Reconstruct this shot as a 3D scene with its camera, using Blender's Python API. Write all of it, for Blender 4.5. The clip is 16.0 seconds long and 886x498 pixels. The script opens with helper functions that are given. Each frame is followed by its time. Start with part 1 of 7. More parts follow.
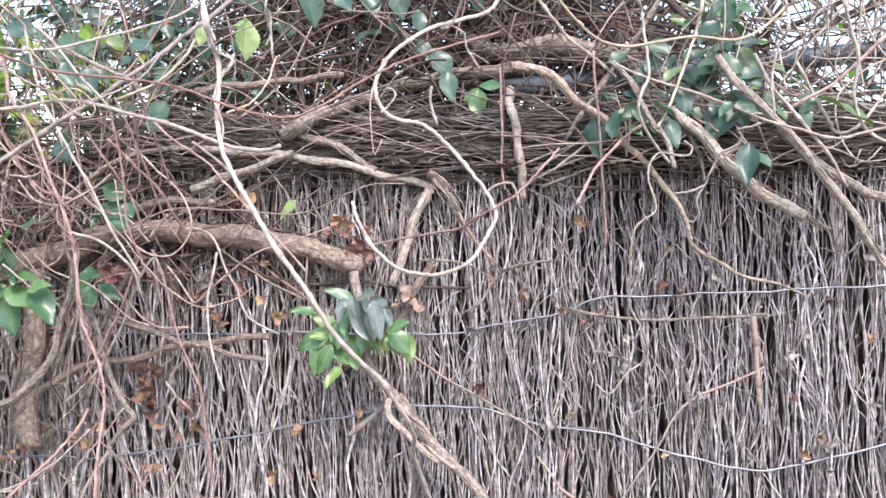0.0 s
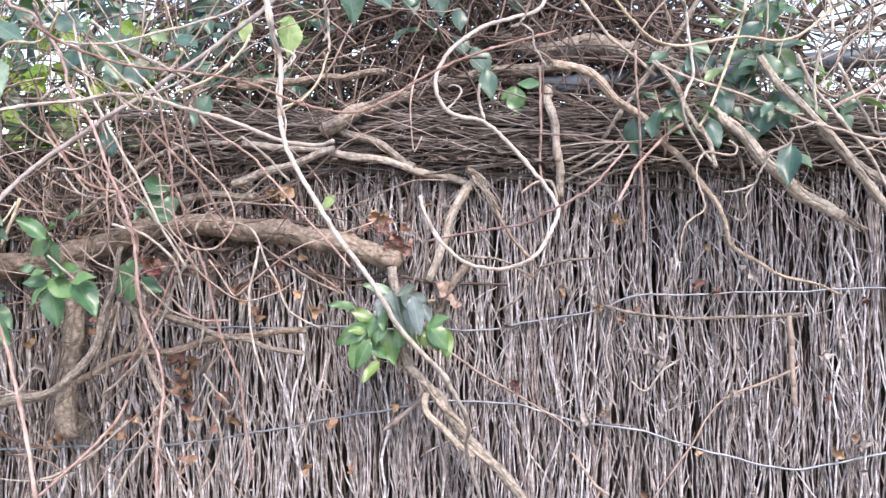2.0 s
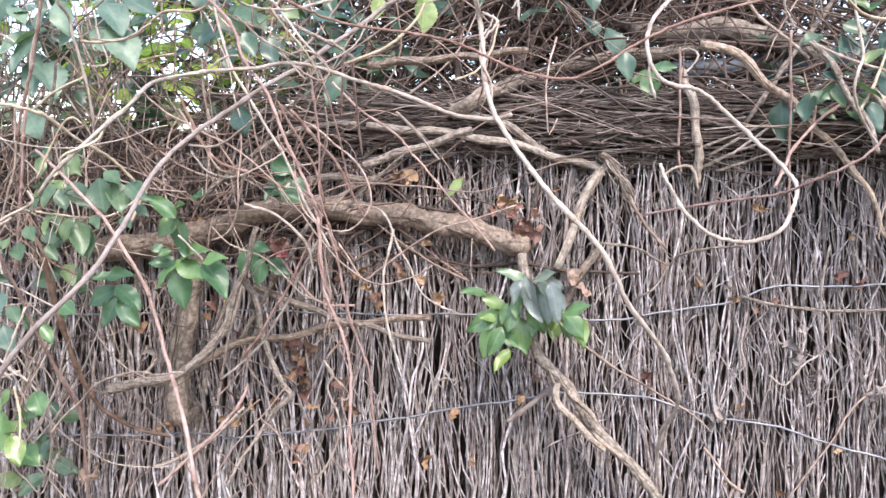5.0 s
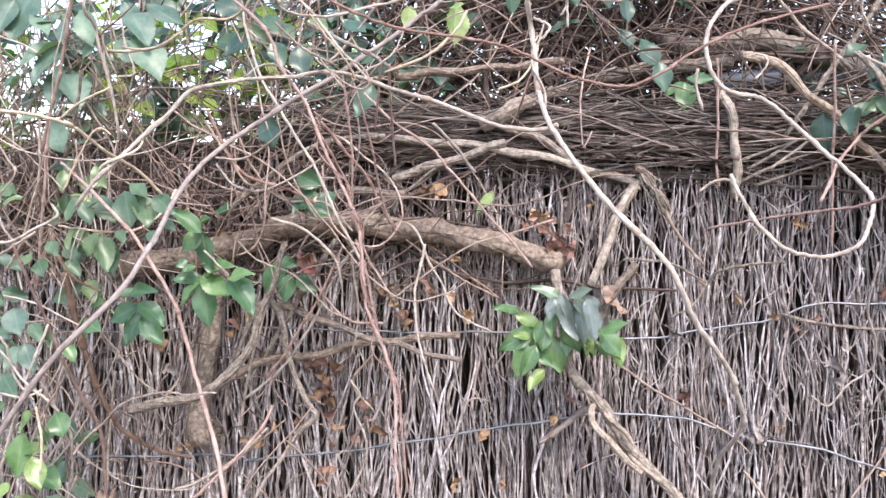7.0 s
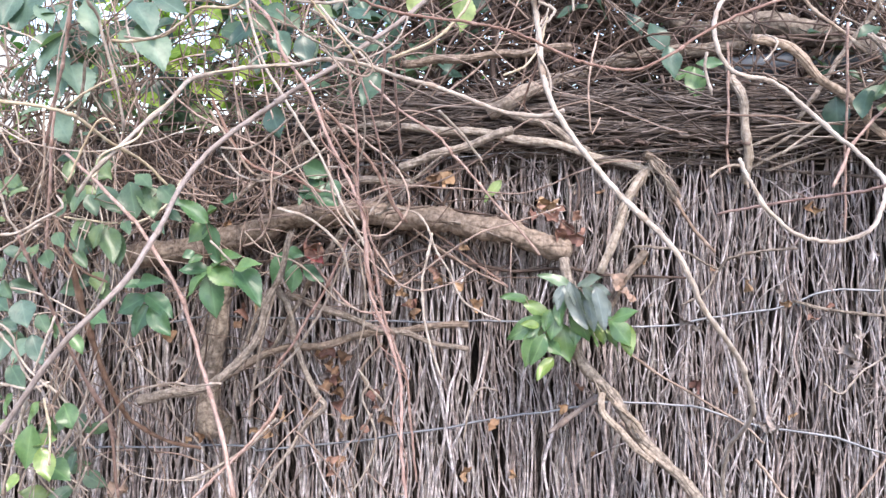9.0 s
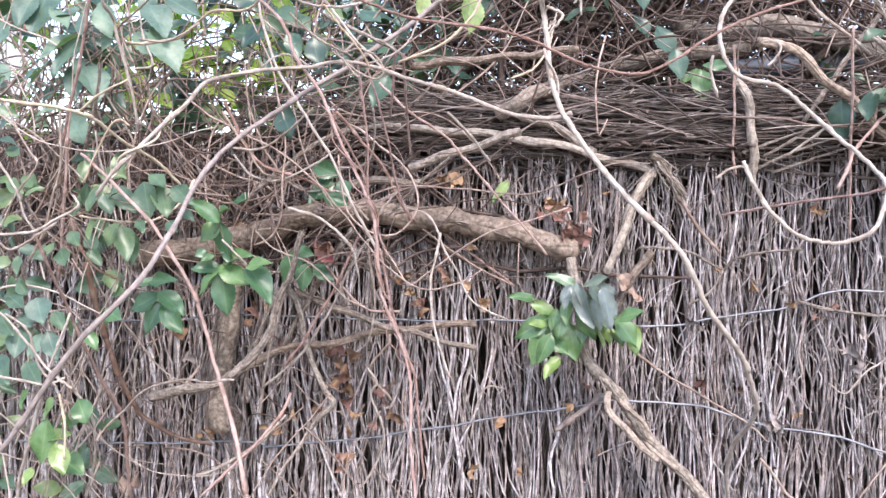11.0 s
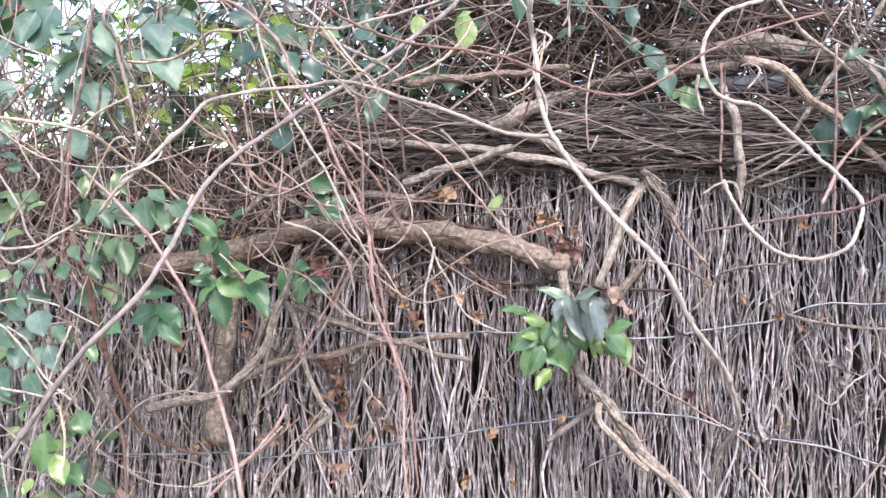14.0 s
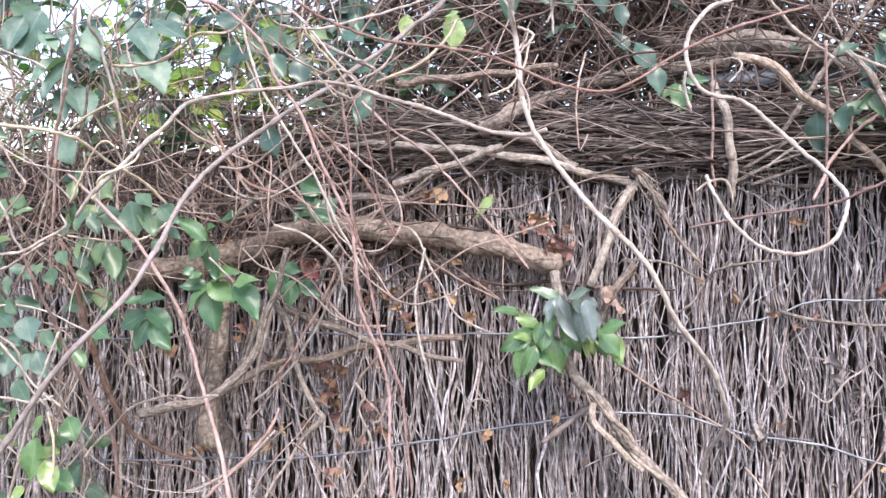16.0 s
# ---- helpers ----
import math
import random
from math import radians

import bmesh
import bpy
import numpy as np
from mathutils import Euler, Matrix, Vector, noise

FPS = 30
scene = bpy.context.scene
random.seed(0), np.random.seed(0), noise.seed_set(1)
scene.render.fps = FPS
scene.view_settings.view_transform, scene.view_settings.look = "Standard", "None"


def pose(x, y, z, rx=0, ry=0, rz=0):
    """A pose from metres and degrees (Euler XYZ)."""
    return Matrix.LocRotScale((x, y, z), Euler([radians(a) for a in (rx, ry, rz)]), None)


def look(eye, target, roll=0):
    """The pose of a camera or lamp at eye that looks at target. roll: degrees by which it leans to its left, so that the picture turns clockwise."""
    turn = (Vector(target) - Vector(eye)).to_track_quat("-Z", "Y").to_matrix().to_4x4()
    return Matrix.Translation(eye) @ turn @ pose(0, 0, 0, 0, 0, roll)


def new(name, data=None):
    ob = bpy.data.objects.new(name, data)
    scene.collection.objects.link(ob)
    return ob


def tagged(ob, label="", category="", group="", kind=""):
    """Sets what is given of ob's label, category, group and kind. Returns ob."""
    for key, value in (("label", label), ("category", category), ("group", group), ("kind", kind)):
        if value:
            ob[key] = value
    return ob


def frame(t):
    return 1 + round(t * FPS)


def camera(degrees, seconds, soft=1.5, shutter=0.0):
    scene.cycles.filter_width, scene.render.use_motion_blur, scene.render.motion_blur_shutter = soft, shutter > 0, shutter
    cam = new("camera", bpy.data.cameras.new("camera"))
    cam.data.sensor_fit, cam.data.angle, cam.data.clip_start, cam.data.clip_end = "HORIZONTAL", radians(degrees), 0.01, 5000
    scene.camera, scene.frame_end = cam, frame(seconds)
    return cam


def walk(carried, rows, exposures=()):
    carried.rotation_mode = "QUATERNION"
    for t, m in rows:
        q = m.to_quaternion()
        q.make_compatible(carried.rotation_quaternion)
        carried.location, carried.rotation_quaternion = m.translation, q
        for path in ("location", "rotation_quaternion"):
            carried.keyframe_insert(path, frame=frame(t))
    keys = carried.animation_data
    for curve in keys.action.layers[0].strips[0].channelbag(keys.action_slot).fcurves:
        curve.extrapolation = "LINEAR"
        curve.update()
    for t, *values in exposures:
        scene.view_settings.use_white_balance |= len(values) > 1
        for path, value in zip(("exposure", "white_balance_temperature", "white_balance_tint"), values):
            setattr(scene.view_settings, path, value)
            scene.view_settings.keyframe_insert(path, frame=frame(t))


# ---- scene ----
cam = camera(56.0, 16.0, soft=1.45)
PATH = [
    (0, (0.096, -1.284, 1.752), (-0.134, 0.7, 1.655), 0.6),
    (0.5, (0.091, -1.289, 1.751), (-0.139, 0.696, 1.654), 0.5),
    (1, (0.084, -1.295, 1.747), (-0.154, 0.689, 1.655), 0.8),
    (1.5, (0.061, -1.3, 1.749), (-0.166, 0.685, 1.652), 1.1),
    (2, (0.048, -1.3, 1.748), (-0.194, 0.683, 1.648), 1.2),
    (2.5, (0.031, -1.303, 1.743), (-0.217, 0.679, 1.646), 1.3),
    (3, (0.006, -1.305, 1.744), (-0.25, 0.676, 1.639), 1.3),
    (3.5, (-0.039, -1.311, 1.737), (-0.294, 0.67, 1.638), 1.8),
    (4, (-0.064, -1.313, 1.749), (-0.329, 0.665, 1.623), 2.0),
    (4.5, (-0.101, -1.305, 1.726), (-0.357, 0.675, 1.621), 2.6),
    (5, (-0.131, -1.288, 1.715), (-0.403, 0.691, 1.622), 2.0),
    (7.5, (-0.178, -1.257, 1.71), (-0.459, 0.722, 1.661), 2.0),
    (8, (-0.175, -1.254, 1.709), (-0.464, 0.724, 1.65), 1.7),
    (8.5, (-0.173, -1.254, 1.708), (-0.469, 0.723, 1.639), 1.6),
    (9, (-0.172, -1.251, 1.709), (-0.478, 0.724, 1.631), 1.6),
    (11.5, (-0.172, -1.271, 1.71), (-0.494, 0.701, 1.631), 1.8),
    (12, (-0.173, -1.276, 1.711), (-0.495, 0.697, 1.637), 1.8),
    (12.5, (-0.17, -1.281, 1.712), (-0.494, 0.692, 1.639), 1.7),
    (13, (-0.166, -1.285, 1.713), (-0.491, 0.688, 1.646), 1.8),
    (13.5, (-0.165, -1.29, 1.715), (-0.489, 0.683, 1.655), 1.9),
    (14, (-0.165, -1.287, 1.714), (-0.479, 0.688, 1.662), 1.8),
    (14.5, (-0.158, -1.285, 1.713), (-0.467, 0.69, 1.667), 1.4),
    (15, (-0.153, -1.284, 1.712), (-0.462, 0.692, 1.669), 1.2),
    (15.5, (-0.149, -1.282, 1.712), (-0.463, 0.693, 1.67), 1.0),
    (16, (-0.149, -1.278, 1.711), (-0.47, 0.696, 1.667), 1.1),
]
walk(cam, [(t, look(eye, aim, roll)) for t, eye, aim, roll in PATH], [(0, 1.97, 6830, 14), (3, 1.94, 6920, 14), (5, 1.93, 6990, 14), (9, 1.93, 6960, 15), (11.5, 1.94, 6780, 16), (16, 1.94, 6780, 16)])

# ---- light ----
world = bpy.data.worlds.new("overcast_sky")
scene.world = world
world.use_nodes = True
wn = world.node_tree
sky = wn.nodes.new("ShaderNodeTexSky")
sky.sky_type, sky.sun_disc = "NISHITA", False
sky.sun_elevation, sky.sun_rotation = radians(51), radians(159)
sky.air_density, sky.dust_density, sky.ozone_density = 1.0, 1.2, 0.3
wn.links.new(sky.outputs[0], wn.nodes["Background"].inputs[0])
wn.nodes["Background"].inputs[1].default_value = 0.15
sun_data = bpy.data.lights.new("sun", "SUN")
sun_data.energy, sun_data.angle, sun_data.color = 1.15, radians(20), (1.0, 0.97, 0.92)
sun = new("sun", sun_data)
sun.matrix_world = look((0.55, -1.43, 1.9), (0, 0, 0))


# ---- materials ----
def base_nodes(name):
    m = bpy.data.materials.new(name)
    m.use_nodes = True
    return m, m.node_tree, m.node_tree.nodes["Principled BSDF"]


def ramp(nt, stops, source):
    r = nt.nodes.new("ShaderNodeValToRGB")
    while len(r.color_ramp.elements) < len(stops):
        r.color_ramp.elements.new(0.5)
    for e, (p, c) in zip(r.color_ramp.elements, stops):
        e.position, e.color = p, (*c, 1)
    nt.links.new(source, r.inputs[0])
    return r.outputs[0]


def node(nt, kind, **inputs):
    n = nt.nodes.new(kind)
    for k, v in inputs.items():
        n.inputs[k.replace("_", " ")].default_value = v
    return n


def noise_tex(nt, vector, scale, detail=4.0, rough=0.6):
    n = node(nt, "ShaderNodeTexNoise", Scale=scale, Detail=detail, Roughness=rough)
    if vector:
        nt.links.new(vector, n.inputs["Vector"])
    return n.outputs["Fac"]


def mix(nt, fac, a, b, kind="MIX"):
    m = nt.nodes.new("ShaderNodeMix")
    m.data_type, m.blend_type = "RGBA", kind
    for socket, v in ((m.inputs[0], fac), (m.inputs[6], a), (m.inputs[7], b)):
        if isinstance(v, (int, float)):
            socket.default_value = v
        elif isinstance(v, tuple):
            socket.default_value = (*v, 1)
        else:
            nt.links.new(v, socket)
    return m.outputs[2]


def wood(name, dark, mid, light, rough=0.75, streak=60.0, along=6.0, bump=0.35, island=False, spread=0.35, cracks=0.0, hues=False):
    """Weathered bark or stem: streaks along the length, blotches, and each piece a little different."""
    m, nt, bsdf = base_nodes(name)
    uv = nt.nodes.new("ShaderNodeUVMap")
    mp = node(nt, "ShaderNodeMapping", Scale=(streak * 0.12, along, 1))
    nt.links.new(uv.outputs[0], mp.inputs[0])
    fine = noise_tex(nt, mp.outputs[0], 3.0, 6.0, 0.65)
    geo = nt.nodes.new("ShaderNodeNewGeometry")
    blot = noise_tex(nt, geo.outputs["Position"], 130.0 if cracks else 70.0, 5.0, 0.75 if cracks else 0.6)
    col = ramp(nt, [(0.28, dark), (0.5, mid), (0.72, light)], fine)
    col = mix(nt, 0.65 if cracks else 0.5, col, ramp(nt, [(0.38, dark), (0.48, mid), (0.62, light)] if cracks else [(0.35, dark), (0.65, light)], blot))
    height = fine
    if cracks:
        mp2 = node(nt, "ShaderNodeMapping", Scale=(6.0, 26.0, 1))
        nt.links.new(uv.outputs[0], mp2.inputs[0])
        warp = mix(nt, 0.25, mp2.outputs[0], node(nt, "ShaderNodeTexNoise", Scale=2.0).outputs["Color"], "ADD")
        vor = node(nt, "ShaderNodeTexVoronoi", Scale=1.0)
        vor.feature = "DISTANCE_TO_EDGE"
        nt.links.new(warp, vor.inputs["Vector"])
        edge = ramp(nt, [(0.0, (0, 0, 0)), (0.16, (1, 1, 1))], vor.outputs["Distance"])
        col = mix(nt, cracks, col, mix(nt, edge, tuple(0.5 * c for c in dark), col))
        height = mix(nt, 0.55, fine, edge)
    if island:
        rnd = geo.outputs["Random Per Island"]
    else:
        rnd = nt.nodes.new("ShaderNodeObjectInfo").outputs["Random"]
    shade = ramp(nt, [(0.0, (1 - spread, (1 - spread) * 0.9, (1 - spread) * 0.83)), (0.35, (1 - 0.35 * spread, 1 - 0.42 * spread, 1 - 0.46 * spread)), (0.65, (1.0, 1.0, 1.0)), (1.0, (1 + 0.8 * spread,) * 3)], rnd)
    if hues:
        shade = ramp(nt, [(0.0, (0.42, 0.36, 0.34)), (0.13, (1.03, 0.89, 0.83)), (0.27, (0.58, 0.53, 0.51)), (0.41, (1.28, 1.23, 1.22)), (0.55, (0.80, 0.79, 0.73)), (0.7, (1.15, 1.02, 0.98)), (0.86, (1.42, 1.37, 1.38)), (1.0, (1.7, 1.66, 1.68))], rnd)
    col = mix(nt, 1.0, col, shade, "MULTIPLY")
    nt.links.new(col, bsdf.inputs["Base Color"])
    bsdf.inputs["Roughness"].default_value = rough
    bsdf.inputs["Specular IOR Level"].default_value = 0.35
    b = node(nt, "ShaderNodeBump", Strength=bump, Distance=0.002)
    nt.links.new(height, b.inputs["Height"])
    nt.links.new(b.outputs[0], bsdf.inputs["Normal"])
    return m


def leafy(name, deep, mid, bright, rough=0.38, through_light=0.25, island=False):
    """A leaf: paler midrib and veins, blotches, and a gloss; some light comes through."""
    m, nt, bsdf = base_nodes(name)
    uv = nt.nodes.new("ShaderNodeUVMap")
    sep = nt.nodes.new("ShaderNodeSeparateXYZ")
    nt.links.new(uv.outputs[0], sep.inputs[0])
    off = node(nt, "ShaderNodeMath")
    off.operation = "SUBTRACT"
    nt.links.new(sep.outputs[0], off.inputs[0])
    off.inputs[1].default_value = 0.5
    ab = nt.nodes.new("ShaderNodeMath")
    ab.operation = "ABSOLUTE"
    nt.links.new(off.outputs[0], ab.inputs[0])
    rib = ramp(nt, [(0.0, (0.5, 0.5, 0.5)), (0.04, (0.1, 0.1, 0.1)), (0.09, (0, 0, 0))], ab.outputs[0])
    vein = nt.nodes.new("ShaderNodeMath")
    vein.operation = "MULTIPLY_ADD"
    nt.links.new(ab.outputs[0], vein.inputs[0])
    vein.inputs[1].default_value = -1.1
    nt.links.new(sep.outputs[1], vein.inputs[2])
    vw = nt.nodes.new("ShaderNodeMath")
    vw.operation = "MULTIPLY"
    nt.links.new(vein.outputs[0], vw.inputs[0])
    vw.inputs[1].default_value = 44.0
    vs = nt.nodes.new("ShaderNodeMath")
    vs.operation = "SINE"
    nt.links.new(vw.outputs[0], vs.inputs[0])
    geo = nt.nodes.new("ShaderNodeNewGeometry")
    if island:
        rnd = geo.outputs["Random Per Island"]
    else:
        rnd = nt.nodes.new("ShaderNodeObjectInfo").outputs["Random"]
    col = ramp(nt, [(0.0, deep), (0.55, mid), (1.0, bright)], rnd)
    blot = noise_tex(nt, geo.outputs["Position"], 95.0, 5.0)
    col = mix(nt, 1.0, col, ramp(nt, [(0.32, (0.72, 0.76, 0.74)), (0.5, (1.0, 1.0, 1.0)), (0.7, (1.25, 1.18, 1.12))], blot), "MULTIPLY")
    pale = tuple(min(1.0, 1.4 * c + 0.02) for c in mid)
    veins = ramp(nt, [(0.9, (0, 0, 0)), (1.0, (0.12, 0.12, 0.12))], vs.outputs[0])
    col = mix(nt, veins, col, pale)
    col = mix(nt, rib, col, pale)
    nt.links.new(col, bsdf.inputs["Base Color"])
    bsdf.inputs["Roughness"].default_value = rough
    bsdf.inputs["Specular IOR Level"].default_value = 0.6
    b = node(nt, "ShaderNodeBump", Strength=0.07, Distance=0.0006)
    nt.links.new(vs.outputs[0], b.inputs["Height"])
    nt.links.new(b.outputs[0], bsdf.inputs["Normal"])
    tr = nt.nodes.new("ShaderNodeBsdfTranslucent")
    nt.links.new(mix(nt, 1.0, col, (1.2, 1.5, 0.5), "MULTIPLY"), tr.inputs[0])
    ms = nt.nodes.new("ShaderNodeMixShader")
    ms.inputs[0].default_value = through_light
    nt.links.new(bsdf.outputs[0], ms.inputs[1])
    nt.links.new(tr.outputs[0], ms.inputs[2])
    nt.links.new(ms.outputs[0], nt.nodes["Material Output"].inputs[0])
    return m


def plain(name, c1, c2, scale, rough=0.8, metal=0.0, bump=0.3):
    m, nt, bsdf = base_nodes(name)
    geo = nt.nodes.new("ShaderNodeNewGeometry")
    a = noise_tex(nt, geo.outputs["Position"], scale, 6.0)
    nt.links.new(ramp(nt, [(0.3, c1), (0.7, c2)], a), bsdf.inputs["Base Color"])
    bsdf.inputs["Roughness"].default_value, bsdf.inputs["Metallic"].default_value = rough, metal
    b = node(nt, "ShaderNodeBump", Strength=bump, Distance=0.002)
    nt.links.new(a, b.inputs["Height"])
    nt.links.new(b.outputs[0], bsdf.inputs["Normal"])
    return m


STICK = dict(dark=(0.05, 0.043, 0.043), mid=(0.345, 0.321, 0.333), light=(0.79, 0.76, 0.795), hues=True)
M = {
    "stick": wood("weathered_brush_stick", **STICK, spread=0.6, along=70, bump=0.9),
    "brush": wood("weathered_brush", **STICK, island=True, spread=0.65, along=70, bump=0.9),
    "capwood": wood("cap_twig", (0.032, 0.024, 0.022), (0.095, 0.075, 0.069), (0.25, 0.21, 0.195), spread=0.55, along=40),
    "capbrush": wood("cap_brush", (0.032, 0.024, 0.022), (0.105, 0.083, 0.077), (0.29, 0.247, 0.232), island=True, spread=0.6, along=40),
    # darker brown copy of the brush, with the gaps' shade in its colour
    "gapshadebrush": wood("gap_shaded_brush", (0.036, 0.028, 0.026), (0.12, 0.098, 0.092), (0.29, 0.25, 0.24), island=True, spread=0.6, along=70, bump=0.9),
    # near-black, standing in for the deep shade between stems
    "gapshade": plain("gap_shade", (0.02, 0.016, 0.014), (0.045, 0.038, 0.032), 60.0),
    "pale": wood("pale_stem", (0.17, 0.13, 0.105), (0.39, 0.325, 0.28), (0.62, 0.555, 0.51), rough=0.6, along=42, bump=0.6, spread=0.2),
    "pink": wood("pinkish_stem", (0.17, 0.10, 0.083), (0.34, 0.228, 0.20), (0.52, 0.39, 0.355), rough=0.6, along=42, bump=0.6, spread=0.25),
    "red": wood("reddish_stem", (0.16, 0.085, 0.07), (0.32, 0.20, 0.175), (0.48, 0.355, 0.325), rough=0.6, along=42, bump=0.6, spread=0.25),
    "yellow": wood("straw_stem", (0.28, 0.21, 0.14), (0.48, 0.40, 0.29), (0.66, 0.59, 0.47), rough=0.5, along=42, bump=0.5, spread=0.2),
    "brown": wood("brown_stem", (0.15, 0.10, 0.08), (0.28, 0.21, 0.18), (0.42, 0.34, 0.30), spread=0.25),
    "rust": wood("rusty_stem", (0.12, 0.065, 0.045), (0.205, 0.125, 0.092), (0.31, 0.21, 0.165), spread=0.2, bump=0.8),
    "bark": wood("branch_bark", (0.095, 0.075, 0.062), (0.25, 0.207, 0.178), (0.46, 0.40, 0.355), streak=14, along=50, bump=1.0, cracks=0.32, spread=0.15),
    "trunkbark": wood("old_trunk_bark", (0.12, 0.095, 0.08), (0.34, 0.29, 0.25), (0.60, 0.535, 0.475), streak=13, along=60, bump=1.0, cracks=0.5, spread=0.1),
    "palebark": wood("pale_branch_bark", (0.17, 0.135, 0.11), (0.36, 0.305, 0.262), (0.56, 0.495, 0.44), streak=16, along=40, bump=0.9, cracks=0.12, spread=0.12),
    "greybark": wood("grey_branch_bark", (0.14, 0.108, 0.10), (0.27, 0.222, 0.208), (0.42, 0.365, 0.35), streak=40, along=30, bump=0.7, spread=0.1),
    "tangle": wood("tangled_stem", (0.09, 0.058, 0.047), (0.245, 0.172, 0.145), (0.49, 0.39, 0.345), island=True, spread=0.7),
    "paletangle": wood("pale_tangled_stem", (0.15, 0.11, 0.09), (0.34, 0.275, 0.235), (0.60, 0.53, 0.48), island=True, spread=0.5),
    # twigs at the back: brown lowered so the colour carries their shade
    "shadetwig": wood("shade_toned_twig", (0.04, 0.027, 0.024), (0.105, 0.073, 0.064), (0.235, 0.178, 0.162), island=True, spread=0.5),
    # grey-silver base colour holds the sky's sheen on these leaves
    "glossy": leafy("sky_sheen_leaf", (0.13, 0.165, 0.168), (0.165, 0.205, 0.20), (0.16, 0.245, 0.135), rough=0.33, through_light=0.15),
    "lime": leafy("lime_leaf", (0.07, 0.145, 0.065), (0.105, 0.20, 0.08), (0.19, 0.27, 0.08), rough=0.3, through_light=0.15),
    "bright": leafy("fresh_leaf", (0.045, 0.11, 0.06), (0.07, 0.155, 0.078), (0.12, 0.22, 0.085), rough=0.32, through_light=0.15),
    "mixed": leafy("mixed_leaf", (0.055, 0.105, 0.07), (0.09, 0.155, 0.09), (0.15, 0.21, 0.09), rough=0.36, through_light=0.2),
    "dark": leafy("dark_leaf", (0.035, 0.075, 0.06), (0.055, 0.11, 0.085), (0.085, 0.15, 0.095), rough=0.34, through_light=0.2),
    # blue-green leaf, its base paled to include reflected sky
    "bluish": leafy("sky_bluish_leaf", (0.075, 0.135, 0.108), (0.11, 0.18, 0.145), (0.165, 0.245, 0.18), rough=0.45, through_light=0.2),
    "crimson": leafy("crimson_leaf", (0.22, 0.03, 0.04), (0.28, 0.045, 0.055), (0.32, 0.07, 0.07), rough=0.4, through_light=0.2),
    "paleleaf": leafy("pale_leaf", (0.20, 0.30, 0.12), (0.26, 0.36, 0.15), (0.32, 0.40, 0.18), rough=0.5),
    # raised yellow-green base paints the glow of light from behind
    "backlit": leafy("painted_backlit_leaf", (0.20, 0.33, 0.06), (0.29, 0.42, 0.075), (0.40, 0.50, 0.11), rough=0.5, through_light=0.5),
    "crown": leafy("shrub_leaf", (0.04, 0.10, 0.04), (0.08, 0.18, 0.05), (0.16, 0.30, 0.06), rough=0.45, through_light=0.45, island=True),
    "flake": wood("bark_flake", (0.09, 0.06, 0.045), (0.25, 0.19, 0.16), (0.48, 0.42, 0.39), island=True, spread=0.7),
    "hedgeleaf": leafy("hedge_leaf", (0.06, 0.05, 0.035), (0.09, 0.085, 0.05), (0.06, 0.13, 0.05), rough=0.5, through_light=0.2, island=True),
    "orange": leafy("orange_dry_leaf", (0.15, 0.085, 0.055), (0.27, 0.16, 0.095), (0.42, 0.28, 0.175), rough=0.7, through_light=0.03),
    "russet": leafy("russet_dry_leaf", (0.11, 0.05, 0.043), (0.20, 0.10, 0.08), (0.31, 0.18, 0.14), rough=0.7, through_light=0.03),
    "grey": leafy("grey_dry_leaf", (0.15, 0.125, 0.12), (0.24, 0.205, 0.20), (0.36, 0.315, 0.305), rough=0.8, through_light=0.03),
    "pinkdry": leafy("pinkish_dry_leaf", (0.18, 0.115, 0.09), (0.28, 0.19, 0.155), (0.38, 0.28, 0.23), rough=0.7, through_light=0.03),
    "wire": plain("galvanised_wire", (0.19, 0.20, 0.225), (0.33, 0.345, 0.385), 90.0, rough=0.5, metal=0.6, bump=0.1),
    "pipe": plain("painted_pipe", (0.10, 0.12, 0.155), (0.16, 0.19, 0.235), 25.0, rough=0.5, metal=0.1, bump=0.1),
    "soil": plain("soil", (0.05, 0.035, 0.025), (0.12, 0.09, 0.065), 6.0, bump=0.8),
    "brickwork": plain("brick", (0.30, 0.13, 0.09), (0.45, 0.22, 0.16), 9.0),
    "render": plain("white_render", (0.68, 0.66, 0.62), (0.8, 0.78, 0.75), 14.0),
    "rooftile": plain("roof_tile", (0.28, 0.10, 0.07), (0.42, 0.17, 0.12), 12.0),
}


# ---- building helpers ----
def spline(points, per=6):
    """A smooth curve through a few points."""
    p = np.array(points, float)
    if len(p) == 2:
        return p[0] + (p[1] - p[0]) * np.linspace(0, 1, per + 1)[:, None]
    q = np.vstack([2 * p[0] - p[1], p, 2 * p[-1] - p[-2]])
    u = np.linspace(0, 1, per, endpoint=False)[:, None]
    rows = []
    for a, b, c, d in zip(q[:-3], q[1:-2], q[2:-1], q[3:]):
        rows.append(0.5 * (2 * b + (c - a) * u + (2 * a - 5 * b + 4 * c - d) * u**2 + (3 * b - a - 3 * c + d) * u**3))
    return np.vstack(rows + [p[-1:]])


